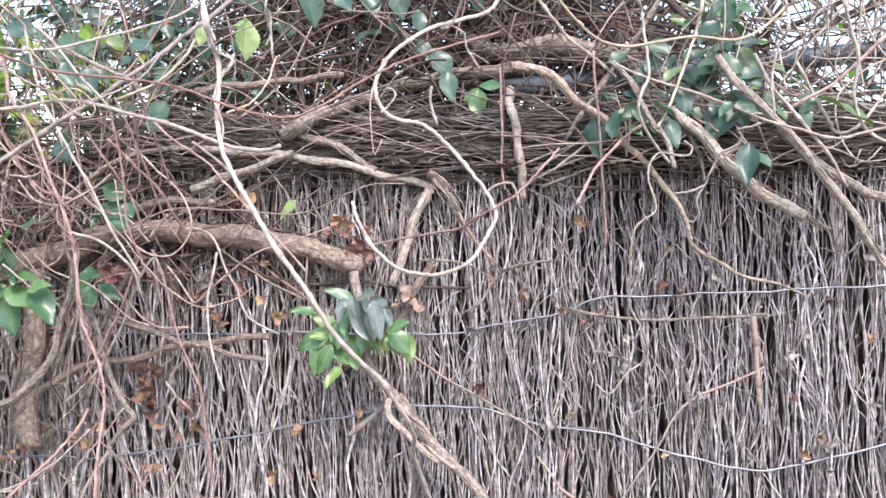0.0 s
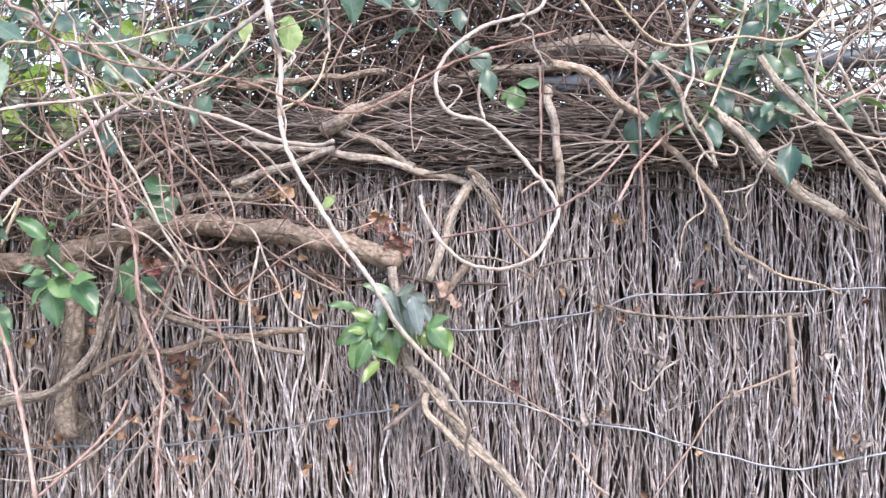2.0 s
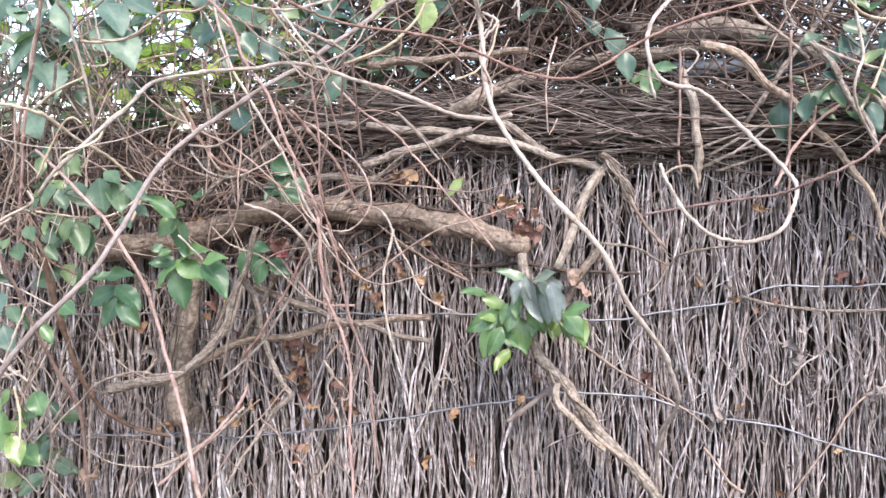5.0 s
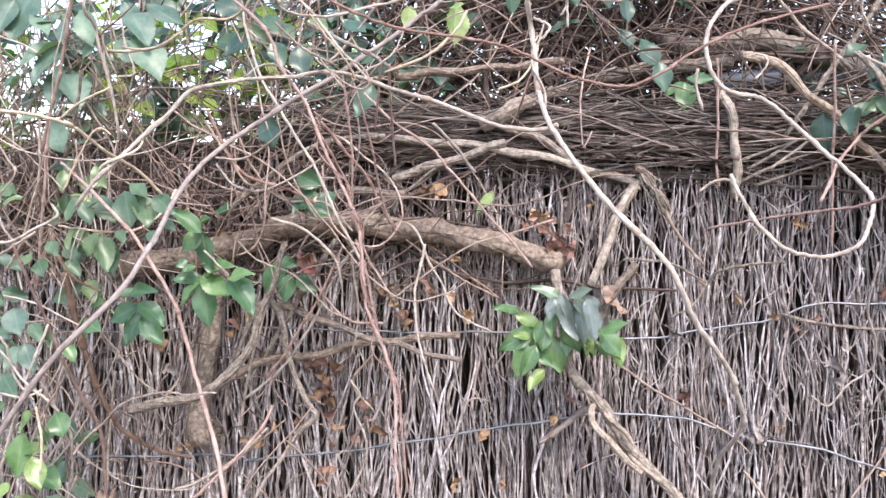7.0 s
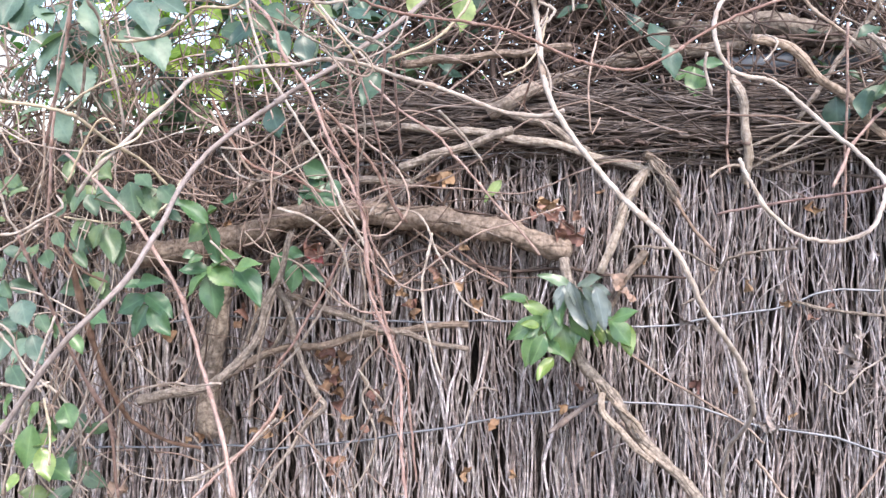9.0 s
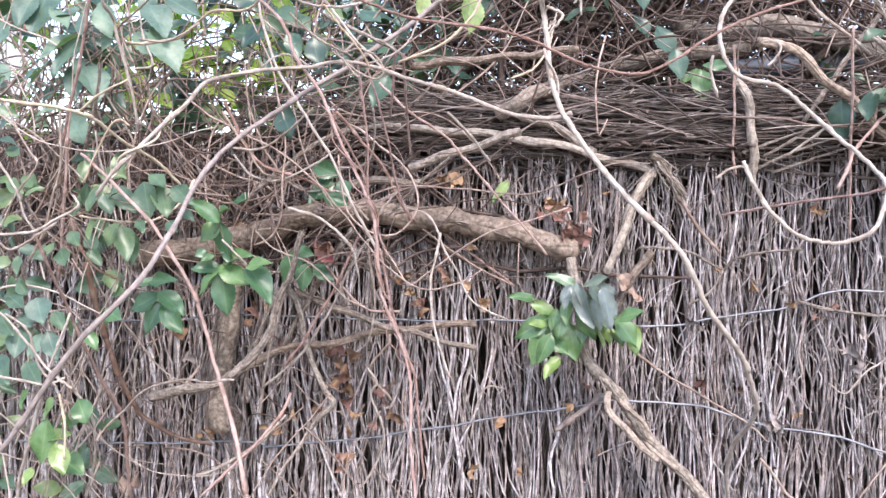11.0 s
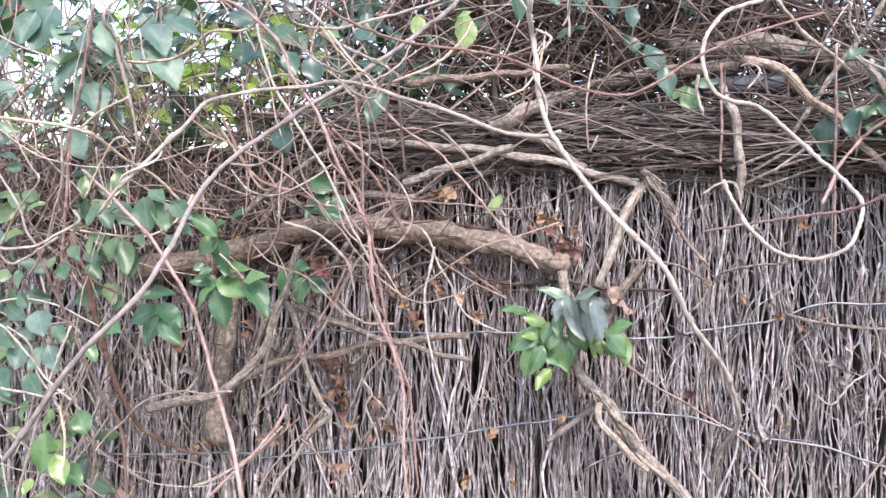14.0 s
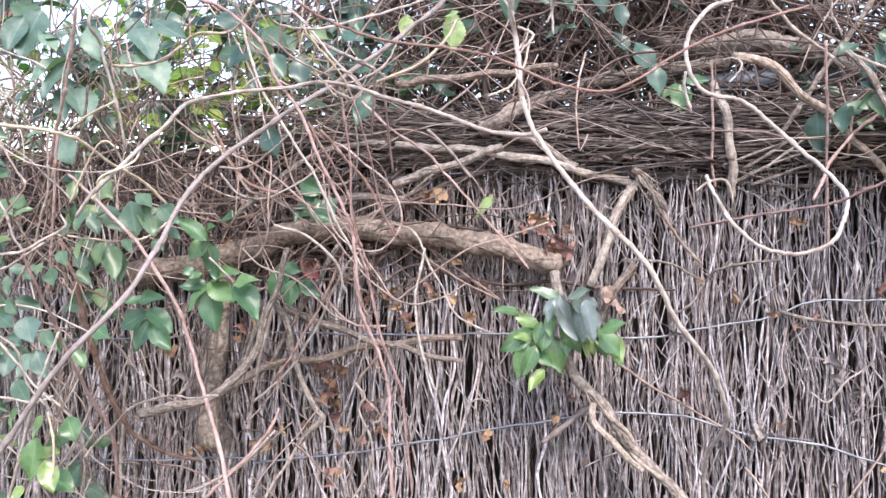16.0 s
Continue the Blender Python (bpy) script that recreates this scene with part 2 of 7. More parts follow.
def tube_arrays(path, radii, sides, lumps=0.0, rng=None):
    """Vertices, faces and UVs of a round stem along a path."""
    n = len(path)
    tan = np.gradient(path, axis=0)
    tan /= np.linalg.norm(tan, axis=1)[:, None] + 1e-12
    side = np.cross(tan[0], (0.31, 0.9, 0.17))
    side /= np.linalg.norm(side)
    sides_at = []
    for t in tan:
        side = side - t * (side @ t)
        side = side / (np.linalg.norm(side) + 1e-12)
        sides_at.append(side)
    a = np.array(sides_at)
    b = np.cross(tan, a)
    ang = np.linspace(0, 2 * np.pi, sides, endpoint=False)
    r = np.asarray(radii, float)[:, None] * np.ones((n, sides))
    if lumps and rng is not None:
        r *= 1 + lumps * rng.normal(0, 1, (n, sides)).clip(-1.8, 1.8)
    v = path[:, None] + r[..., None] * (np.cos(ang)[None, :, None] * a[:, None] + np.sin(ang)[None, :, None] * b[:, None])
    verts = np.vstack([v.reshape(-1, 3), path[:1] - tan[:1] * radii[0] * 0.3, path[-1:] + tan[-1:] * radii[-1] * 0.3])
    length = np.r_[0, np.cumsum(np.linalg.norm(np.diff(path, axis=0), axis=1))]
    faces, uvs = [], []
    for i in range(n - 1):
        for j in range(sides):
            k = (j + 1) % sides
            faces.append((i * sides + j, i * sides + k, (i + 1) * sides + k, (i + 1) * sides + j))
            u0, u1 = j / sides, (j + 1) / sides
            uvs += [(u0, length[i]), (u1, length[i]), (u1, length[i + 1]), (u0, length[i + 1])]
    first, last = n * sides, n * sides + 1
    for j in range(sides):
        k = (j + 1) % sides
        faces += [(first, k, j), (last, (n - 1) * sides + j, (n - 1) * sides + k)]
        uvs += [(0.5, 0), (0.4, 0), (0.6, 0), (0.5, length[-1]), (0.4, length[-1]), (0.6, length[-1])]
    return verts, faces, uvs


def mesh_of(name, pieces, material, smooth=True):
    """One mesh from pieces of (vertices, faces, UVs)."""
    verts, faces, uvs, start = [], [], [], 0
    for v, f, u in pieces:
        verts.append(v)
        faces += [tuple(i + start for i in face) for face in f]
        uvs += u
        start += len(v)
    me = bpy.data.meshes.new(name)
    me.from_pydata(np.vstack(verts).tolist(), [], faces)
    layer = me.uv_layers.new(name="UVMap")
    layer.data.foreach_set("uv", np.array(uvs, np.float32).ravel())
    me.polygons.foreach_set("use_smooth", np.full(len(me.polygons), smooth))
    me.materials.append(material)
    me.update()
    return me


def child(name, me, parent, label="", at=None):
    ob = new(name, me)
    ob.parent = parent
    if at is not None:
        ob.matrix_basis = at
    return tagged(ob, label) if label else ob


def box_arrays(x0, x1, y0, y1, z0, z1):
    v = np.array([(x, y, z) for x in (x0, x1) for y in (y0, y1) for z in (z0, z1)], float)
    f = [(0, 1, 3, 2), (4, 6, 7, 5), (0, 4, 5, 1), (2, 3, 7, 6), (0, 2, 6, 4), (1, 5, 7, 3)]
    return v, f, [(0, 0), (1, 0), (1, 1), (0, 1)] * 6


# ---- ground ----
def build_ground():
    n, half = 60, 400.0
    g = np.sign(np.linspace(-1, 1, n)) * np.abs(np.linspace(-1, 1, n)) ** 3 * half
    xs, ys = np.meshgrid(g, g, indexing="ij")
    zs = 0.02 * np.sin(xs * 1.7) * np.cos(ys * 1.3) - 0.02
    v = np.stack([xs, ys, zs], -1).reshape(-1, 3)
    f = [(i * n + j, (i + 1) * n + j, (i + 1) * n + j + 1, i * n + j + 1) for i in range(n - 1) for j in range(n - 1)]
    ob = new("ground", mesh_of("ground", [(v, f, [(0, 0)] * (4 * len(f)))], M["soil"]))
    tagged(ob, "bare brown garden soil along the fence", "ground", kind="structure")


build_ground()

# ---- brush fence ----
FENCE_LEFT, FENCE_RIGHT, FENCE_TOP = -1.9, 1.5, 1.818
fence = tagged(new("brush_fence"), "weathered grey-brown brushwood fence bound with galvanised wire", "fence")
rng = np.random.default_rng(11)


def lean(x):
    """How the sticks lean, in metres sideways for a metre of height, along the fence."""
    return -0.1 / (1 + math.exp(-9 * (x - 0.05))) + 0.02 * math.sin(3.3 * x) + 0.018 * math.sin(9.1 * x)


def stick_path(height, wobble, gen, low=0.0):
    """A crooked brush stem: it runs straight from knot to knot and bends a little at each."""
    z = np.r_[np.linspace(low, 1.08, 4), np.arange(1.12, height, 0.021), height]
    out = []
    for share in (1.0, 0.5):
        knots = np.arange(1.0, height + 0.1, gen.uniform(0.035, 0.075))
        slope = gen.normal(0, share * wobble * 32, len(knots))
        s = np.interp(z, knots, slope)
        w = np.cumsum(np.r_[0, np.diff(z) * s[1:]])
        w -= np.polyval(np.polyfit(z[4:], w[4:], 1), z)
        w[:4] = w[4]
        out.append(w)
    out[0] += gen.normal(0, 0.0005, len(z))
    return np.stack([out[0], out[1], z], 1)


stick_meshes = []
for k in range(24):
    path = stick_path(FENCE_TOP, rng.uniform(0.0032, 0.0085), rng)
    rad = 0.00145 * np.linspace(1.25, 0.85, len(path)) * (1 + 0.08 * rng.normal(0, 1, len(path)).clip(-1.5, 1.5))
    rad *= 1 + 0.35 * (rng.uniform(0, 1, len(path)) > 0.88)
    bits = [tube_arrays(path, rad, 6)]
    for fork in range(k % 3):
        i = int(rng.integers(8, len(path) - 12))
        n = int(rng.integers(5, 11))
        s = np.linspace(0, 1, n)
        swing = rng.choice((-1, 1)) * rng.uniform(0.12, 0.4)
        side = path[i] + np.stack([s * swing * 0.021 * n * (1 - 0.35 * s), -0.006 * s, s * 0.021 * n], 1) + rng.normal(0, 0.0007, (n, 3)) * (s > 0)[:, None]
        bits.append(tube_arrays(side, np.linspace(0.0015, 0.0008, n), 5))
    stick_meshes.append(mesh_of("stick", bits, M["stick"]))


def packed_sticks(count, y0, y1, r0, r1, gen, name, label, material="brush"):
    pieces = []
    for x in np.linspace(FENCE_LEFT, FENCE_RIGHT, count) + gen.normal(0, 0.006, count):
        path = stick_path(FENCE_TOP - gen.uniform(0, 0.02), gen.uniform(0.003, 0.009), gen)
        tilt = lean(x) + gen.normal(0, 0.045)
        path[:, 0] += x + tilt * (path[:, 2] - 1.55)
        path[:, 1] += gen.uniform(y0, y1)
        rad = gen.uniform(r0, r1) * np.linspace(1.2, 0.8, len(path))
        pieces.append(tube_arrays(path, rad, 5))
    tagged(child(name, mesh_of(name, pieces, M[material]), fence, label), kind="stuff")


packed_sticks(700, -0.001, 0.03, 0.0008, 0.0015, rng, "brushwood", "thin grey-brown brush stems at the face")
# the layers behind take darker browns so that the gaps look shaded
packed_sticks(620, 0.034, 0.06, 0.001, 0.0018, rng, "brushwood", "brown brush stems behind the face, coloured dark as gap shade", "gapshadebrush")
packed_sticks(120, 0.08, 0.09, 0.0015, 0.0028, rng, "brushwood", "packed inner brush stems, dark brown to stand for gap shade", "capbrush")
packed_sticks(230, 0.1, 0.115, 0.0026, 0.0045, rng, "brushwood", "packed inner brush stems, dark brown to stand for gap shade", "capbrush")
# added solid slab whose dark colour is the shade seen through the gaps
child("brush_core", mesh_of("brush_core", [box_arrays(FENCE_LEFT, FENCE_RIGHT, 0.128, 0.15, 0.0, 1.835)], M["gapshade"], False), fence, "near-black backing painted as shade between the stems")

# loose twiglets that cross the upright stems
pieces = []
for k in range(620):
    x, z = rng.uniform(-1.25, 0.85), rng.uniform(1.2, 1.78)
    ln, ang = rng.uniform(0.04, 0.2), rng.normal(0, 0.26) + lean(x)
    bend = rng.normal(0, 0.007)
    u = np.linspace(-0.5, 0.5, 7)
    path = np.stack([x + u * ln * math.sin(ang) + bend * (u**2 - 0.1) * 4 + 0.002 * rng.normal(0, 1, 7), np.full(7, 0.006) + 0.004 * rng.normal(0, 1, 7), z + u * ln * math.cos(ang)], 1)
    r = rng.uniform(0.0007, 0.0018)
    pieces.append(tube_arrays(path, np.linspace(r, r * 0.5, 7), 5))
tagged(child("loose_brush", mesh_of("loose_brush", pieces, M["brush"]), fence, "loose thin brush twiglets"), kind="stuff")

# fine kinked twiglets caught in the upper face
pieces = []
for k in range(620):
    x, z = rng.uniform(-0.3, 0.8), 1.8 - 0.42 * rng.uniform() ** 1.4
    ln, ang, n = rng.uniform(0.04, 0.14), rng.normal(0, 0.27) + lean(x), 8
    turn = ang + np.cumsum(rng.normal(0, 0.2, n))
    step = np.stack([np.sin(turn), 0.25 * rng.normal(0, 1, n), np.cos(turn)], 1) * ln / n
    path = np.array([x, 0.002, z - ln / 2]) + np.cumsum(step, 0)
    path[:, 1] = np.clip(path[:, 1], -0.012, 0.01)
    r = rng.uniform(0.0006, 0.0013)
    pieces.append(tube_arrays(path, np.linspace(r, r * 0.6, n), 5))
tagged(child("kinked_brush", mesh_of("kinked_brush", pieces, M["brush"]), fence, "fine kinked twiglets in the face"), kind="stuff")

# flakes of bark and leaf caught between the stems
pieces = []
for k in range(800):
    x, z = rng.uniform(-1.25, 0.85), rng.uniform(1.22, 1.9)
    ln, wd, a = rng.uniform(0.003, 0.013), rng.uniform(0.0015, 0.005), rng.uniform(0, 6.3)
    along, side = np.array([math.cos(a), 0.4 * rng.normal(), math.sin(a)]), np.array([-math.sin(a), 0.5 * rng.normal(), math.cos(a)])
    c = np.array([x, (0.001 if z < 1.8 else -0.021) + 0.004 * rng.normal(), z])
    bow = np.array([0, -0.3 * wd, 0])
    v = np.array([c - along * ln / 2, c - side * wd / 2 + bow, c + along * ln / 2, c + side * wd / 2 + bow, c - 2 * bow + along * ln * 0.1])
    pieces.append((v, [(0, 1, 4), (1, 2, 4), (2, 3, 4), (3, 0, 4)], [(0, 0), (1, 0), (0.5, 1)] * 4))
tagged(child("debris", mesh_of("debris", pieces, M["flake"]), fence, "small flakes of bark and dead leaf"), kind="stuff")

# cap of bundled horizontal twigs
cap_meshes = []
for k in range(14):
    u = np.linspace(-0.5, 0.5, 12)
    path = np.stack([u * 0.62, 0.004 * np.sin(u * 9 + k), rng.uniform(0.001, 0.007) * np.sin(u * rng.uniform(5, 16) + k) + 0.001 * rng.normal(0, 1, 12)], 1)
    cap_meshes.append(mesh_of("cap_twig", [tube_arrays(path, 0.0021 * np.linspace(1.15, 0.6, 12), 5)], M["capwood"]))
for k in range(300):
    x, around = rng.uniform(-0.5, FENCE_RIGHT - 0.3), rng.uniform(0, 2 * math.pi)
    rr = math.sqrt(rng.uniform(0.3, 1))
    place = (x, 0.027 + 0.047 * rr * math.cos(around), 1.848 + 0.018 * x + 0.05 * rr * math.sin(around))
    turn = pose(*place, 0, math.degrees(rng.normal(0, 0.085)), rng.choice((0, 180)))
    fat = rng.uniform(0.5, 1.2)
    child("cap_twig", cap_meshes[k % 14], fence, at=turn @ Matrix.Diagonal((rng.uniform(0.6, 1.3), fat, fat, 1)))
pieces = []
for k in range(560):
    x, around = rng.uniform(-0.55, 1.15), rng.uniform(0.35, 1.25) * math.pi
    ln, ang, bend = rng.uniform(0.05, 0.3), rng.normal(0, 0.2), rng.normal(0, 0.012)
    u = np.linspace(-0.5, 0.5, 8)
    c = (x, 0.027 + 0.05 * math.cos(around) + rng.normal(0, 0.004), 1.848 + 0.018 * x + 0.052 * math.sin(around))
    path = np.stack([c[0] + u * ln * math.cos(ang), np.full(8, c[1]), c[2] + u * ln * math.sin(ang) + bend * (4 * u**2 - 0.3)], 1) + 0.0016 * rng.normal(0, 1, (8, 3))
    r = rng.uniform(0.0006, 0.0017)
    pieces.append(tube_arrays(path, np.linspace(r, r * 0.5, 8), 5))
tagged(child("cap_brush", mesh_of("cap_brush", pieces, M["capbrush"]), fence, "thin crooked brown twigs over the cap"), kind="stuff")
# added dark rod that paints the shade inside the cap
child("cap_core", mesh_of("cap_core", [tube_arrays(np.array([(x, 0.04, 1.846 + 0.018 * x) for x in np.linspace(-0.62, FENCE_RIGHT, 12)]), np.full(12, 0.034), 10)], M["gapshade"]), fence, "near-black cap middle painted as shade between twigs")


def wire(points, r, wraps=()):
    path = spline(points, 5)
    path[:, 2] += 0.0012 * np.sin(path[:, 0] * 41) + 0.0008 * np.sin(path[:, 0] * 97)
    pieces = [tube_arrays(path, np.full(len(path), r), 6)]
    for (wx, wy, wz) in wraps:
        s = np.linspace(0, 1, 40)
        coil = np.stack([wx - 0.014 + 0.028 * s, wy + 0.0035 * np.cos(s * 25), wz + 0.0035 * np.sin(s * 25) - 0.004 * s], 1)
        pieces.append(tube_arrays(coil, np.full(40, r * 0.7), 5))
    child("wire", mesh_of("wire", pieces, M["wire"]), fence, "galvanised binding wire")


wire([(-1.9, -0.004, 1.509), (-0.959, -0.004, 1.519), (-0.739, -0.004, 1.539), (-0.558, -0.004, 1.544), (-0.383, -0.004, 1.547), (-0.308, -0.004, 1.553), (-0.126, -0.004, 1.555), (-0.046, -0.004, 1.558), (0.024, -0.004, 1.571), (0.136, -0.004, 1.597), (0.187, -0.004, 1.618), (0.304, -0.004, 1.626), (0.467, -0.004, 1.637), (0.6, -0.004, 1.647), (0.702, -0.004, 1.653), (1.5, -0.004, 1.653)], 0.0017, [(0.144, -0.004, 1.6)])
wire([(-1.9, -0.004, 1.298), (-1.115, -0.004, 1.308), (-0.906, -0.004, 1.318), (-0.678, -0.004, 1.337), (-0.644, -0.004, 1.333), (-0.469, -0.004, 1.362), (-0.271, -0.004, 1.407), (-0.125, -0.004, 1.438), (-0.053, -0.004, 1.444), (0.009, -0.004, 1.442), (0.096, -0.004, 1.422), (0.208, -0.004, 1.409), (0.31, -0.004, 1.383), (0.401, -0.004, 1.366), (0.475, -0.004, 1.372), (0.608, -0.004, 1.412), (0.71, -0.004, 1.434), (1.5, -0.004, 1.434)], 0.0019, [(0.107, -0.005, 1.42)])
wire([(-0.56, -0.01, 1.777), (-0.414, -0.01, 1.793), (-0.257, -0.01, 1.806), (-0.089, -0.01, 1.811), (0.033, -0.01, 1.816), (0.15, -0.01, 1.825)], 0.0007, [])

rail = tagged(new("rail_pipe"), "blue-grey painted steel rail pipe behind the fence cap", "pipe")
path = np.array([(x, 0.135, 1.951 + 0.096 * x) for x in np.linspace(0.03, 1.5, 16)])
child("pipe", mesh_of("pipe", [tube_arrays(path, np.full(16, 0.0165), 16)], M["pipe"]), rail)
for x in (0.36, 1.35):
    top = 1.951 + 0.096 * x
    child("post", mesh_of("post", [tube_arrays(np.array([(x, 0.17, z) for z in (-0.05, 0.7, 1.4, top)]), np.full(4, 0.02), 14)], M["pipe"]), rail)


# ---- branches and climbing stems ----
stem_rng = np.random.default_rng(5)
LABEL = {
    "pale": "pale tan bare climbing vine stem", "pink": "pinkish-brown bare climbing vine stem",
    "red": "reddish-brown thin climbing vine stem", "yellow": "straw-coloured climbing vine stem",
    "brown": "thin dull brown vine stem", "rust": "rusty brown flaking vine stem",
    "bark": "rough brown woody branch", "palebark": "pale weathered bare branch", "greybark": "smooth purplish-grey leaning branch",
}


def stem(name, kind, r0, r1, points, label="", sides=8, parent=None):
    """A climbing stem or a branch, thinning from one end to the other, with swollen nodes."""
    gen = np.random.default_rng(int(abs(points[0][0]) * 9999) + len(points))
    path = spline(points, 7)
    length = np.r_[0, np.cumsum(np.linalg.norm(np.diff(path, axis=0), axis=1))]
    rad = np.interp(length, (0, length[-1]), (r0, r1))
    thick = max(r0, r1) > 0.0045
    gap = 0.05 if not thick else 0.09
    joints = np.arange(gap * gen.uniform(0.4, 1), length[-1], gap * gen.uniform(0.9, 1.5))
    for s in joints:
        rad *= 1 + (0.13 if not thick else 0.1) * np.exp(-(((length - s) / (0.006 if not thick else 0.015)) ** 2))
    wob = 0.0006 if not thick else 0.002
    for axis in (0, 2):
        path[:, axis] += 0.00028 * gen.normal(0, 1, len(path)) * (not thick)
        path[:, axis] += wob * np.sin(length * gen.uniform(45, 80) + gen.uniform(0, 6)) * np.minimum(1, length / 0.03)
    sides = 14 if thick else sides
    foot = path[0].copy()
    me = mesh_of(name, [tube_arrays(path - foot, rad, sides, 0.1 if thick else 0.06, gen)], M[kind])
    ob = new(name, me)
    for s in () if thick else joints[:: max(1, len(joints) // 4)][:5]:
        i = int(np.clip(np.searchsorted(length, s), 2, len(path) - 3))
        along = path[i + 1] - path[i - 1]
        along /= np.linalg.norm(along)
        bead = along * np.linspace(-2.4, 2.4, 5)[:, None] * rad[i]
        me = mesh_of("node", [tube_arrays(bead, rad[i] * np.array((0.98, 1.16, 1.28, 1.18, 0.98)), 7)], M[kind])
        child("node", me, ob, at=Matrix.Translation(path[i] - foot))
    if kind in ("red", "pink") and not thick:
        hairs = []
        for k in range(int(length[-1] * 55)):
            i = int(gen.integers(1, len(path) - 1))
            out = gen.normal(0, 1, 3) * (1, 0.5, 0.8)
            out *= gen.uniform(0.004, 0.014) / np.linalg.norm(out)
            s = np.linspace(0, 1, 4)[:, None]
            hairs.append(tube_arrays(path[i] - foot + out * s + gen.normal(0, 0.0008, (4, 3)) * s, np.linspace(0.0005, 0.00025, 4), 4))
        if hairs and not parent:
            tagged(child("rootlet_fringe", mesh_of("rootlet_fringe", hairs, M[kind]), ob, "short dry clinging rootlets"), kind="stuff")
    if parent:
        ob.parent, ob.location = parent, Vector(foot) - parent.location
        return ob
    ob.location = foot
    return tagged(ob, label or LABEL[kind], "branch" if thick else "vine", group="woody branches on the fence" if thick else "climbing vine stems")


def bark_strips(owner, points, r, count, seed, kind="palebark"):
    """Peeling strips of bark that lie along a branch and stand off it at one end."""
    gen = np.random.default_rng(seed)
    path = spline(points, 7)
    for k in range(count):
        i = int(gen.integers(2, len(path) - 8))
        n = int(gen.integers(4, 8))
        a = gen.uniform(2.6, 6.0)
        out = np.array([math.cos(a), -abs(math.sin(a)), 0.2 * gen.normal()])
        lift = np.linspace(0.85, gen.uniform(1.1, 2.0), n)
        piece = path[i:i + n] + out * r * lift[:, None] + gen.normal(0, 0.0006, (n, 3))
        piece = piece if k % 2 else piece[::-1]
        foot = piece[0].copy()
        w = gen.uniform(0.0008, 0.0022)
        me = mesh_of("bark_strip", [tube_arrays(piece - foot, np.linspace(w, w * 0.4, n), 5)], M[kind])
        child("bark_strip", me, owner, at=Matrix.Translation(Vector(foot) - owner.location))


def twining(owner, points, start, end, gap, turns, r, kind, phase=0.0):
    """A thin shoot that winds round a stretch of a stem."""
    path = spline(points, 12)
    a, b = int(start * len(path)), int(end * len(path))
    seg = path[a:b]
    u = np.linspace(0, 1, len(seg))
    ang = u * turns * 2 * math.pi + phase
    side = np.stack([np.cos(ang), 0.8 * np.sin(ang), 0.15 * np.sin(ang * 0.7)], 1)
    seg = seg + side * gap * (0.8 + 0.5 * np.sin(u * 9 + phase))[:, None]
    foot = seg[0].copy()
    me = mesh_of("twining_shoot", [tube_arrays(seg - foot, np.linspace(r, r * 0.6, len(seg)), 6)], M[kind])
    child("twining_shoot", me, owner, at=Matrix.Translation(Vector(foot) - owner.location))


curl = stem("climbing_vine", "pale", 0.00273, 0.0014, [(0.057, -0.027, 2.13), (0.037, -0.29, 1.99), (0.004, -0.345, 1.964), (-0.026, -0.41, 1.938), (-0.047, -0.465, 1.908), (-0.058, -0.502, 1.879), (-0.058, -0.517, 1.861), (-0.053, -0.52, 1.846), (-0.042, -0.52, 1.836), (-0.028, -0.52, 1.832), (-0.016, -0.52, 1.831), (-0.004, -0.52, 1.824), (0.012, -0.522, 1.808), (0.031, -0.532, 1.788), (0.046, -0.547, 1.772), (0.055, -0.562, 1.757), (0.058, -0.577, 1.745), (0.055, -0.592, 1.734), (0.047, -0.607, 1.718), (0.036, -0.617, 1.707), (0.02, -0.62, 1.7), (0.004, -0.622, 1.698), (-0.016, -0.628, 1.704), (-0.035, -0.63, 1.721), (-0.048, -0.628, 1.74), (-0.056, -0.622, 1.756)], "pale looping vine stem curled into an open hook")
vinea = stem("climbing_vine", "pale", 0.0024, 0.0019, [(-0.244, -0.49, 1.985), (-0.214, -0.535, 1.93), (-0.213, -0.525, 1.908), (-0.21, -0.515, 1.886), (-0.206, -0.525, 1.864), (-0.203, -0.535, 1.842), (-0.197, -0.545, 1.82), (-0.189, -0.555, 1.798), (-0.175, -0.565, 1.776), (-0.157, -0.575, 1.754), (-0.138, -0.59, 1.732), (-0.118, -0.61, 1.71), (-0.097, -0.62, 1.688), (-0.083, -0.615, 1.666), (-0.072, -0.605, 1.644), (-0.055, -0.595, 1.622), (-0.038, -0.575, 1.6), (-0.024, -0.550, 1.567), (-0.020, -0.530, 1.550), (-0.020, -0.500, 1.529), (-0.026, -0.470, 1.505), (-0.022, -0.430, 1.469), (-0.014, -0.400, 1.426)], "long pale vine stem hanging before the fence")
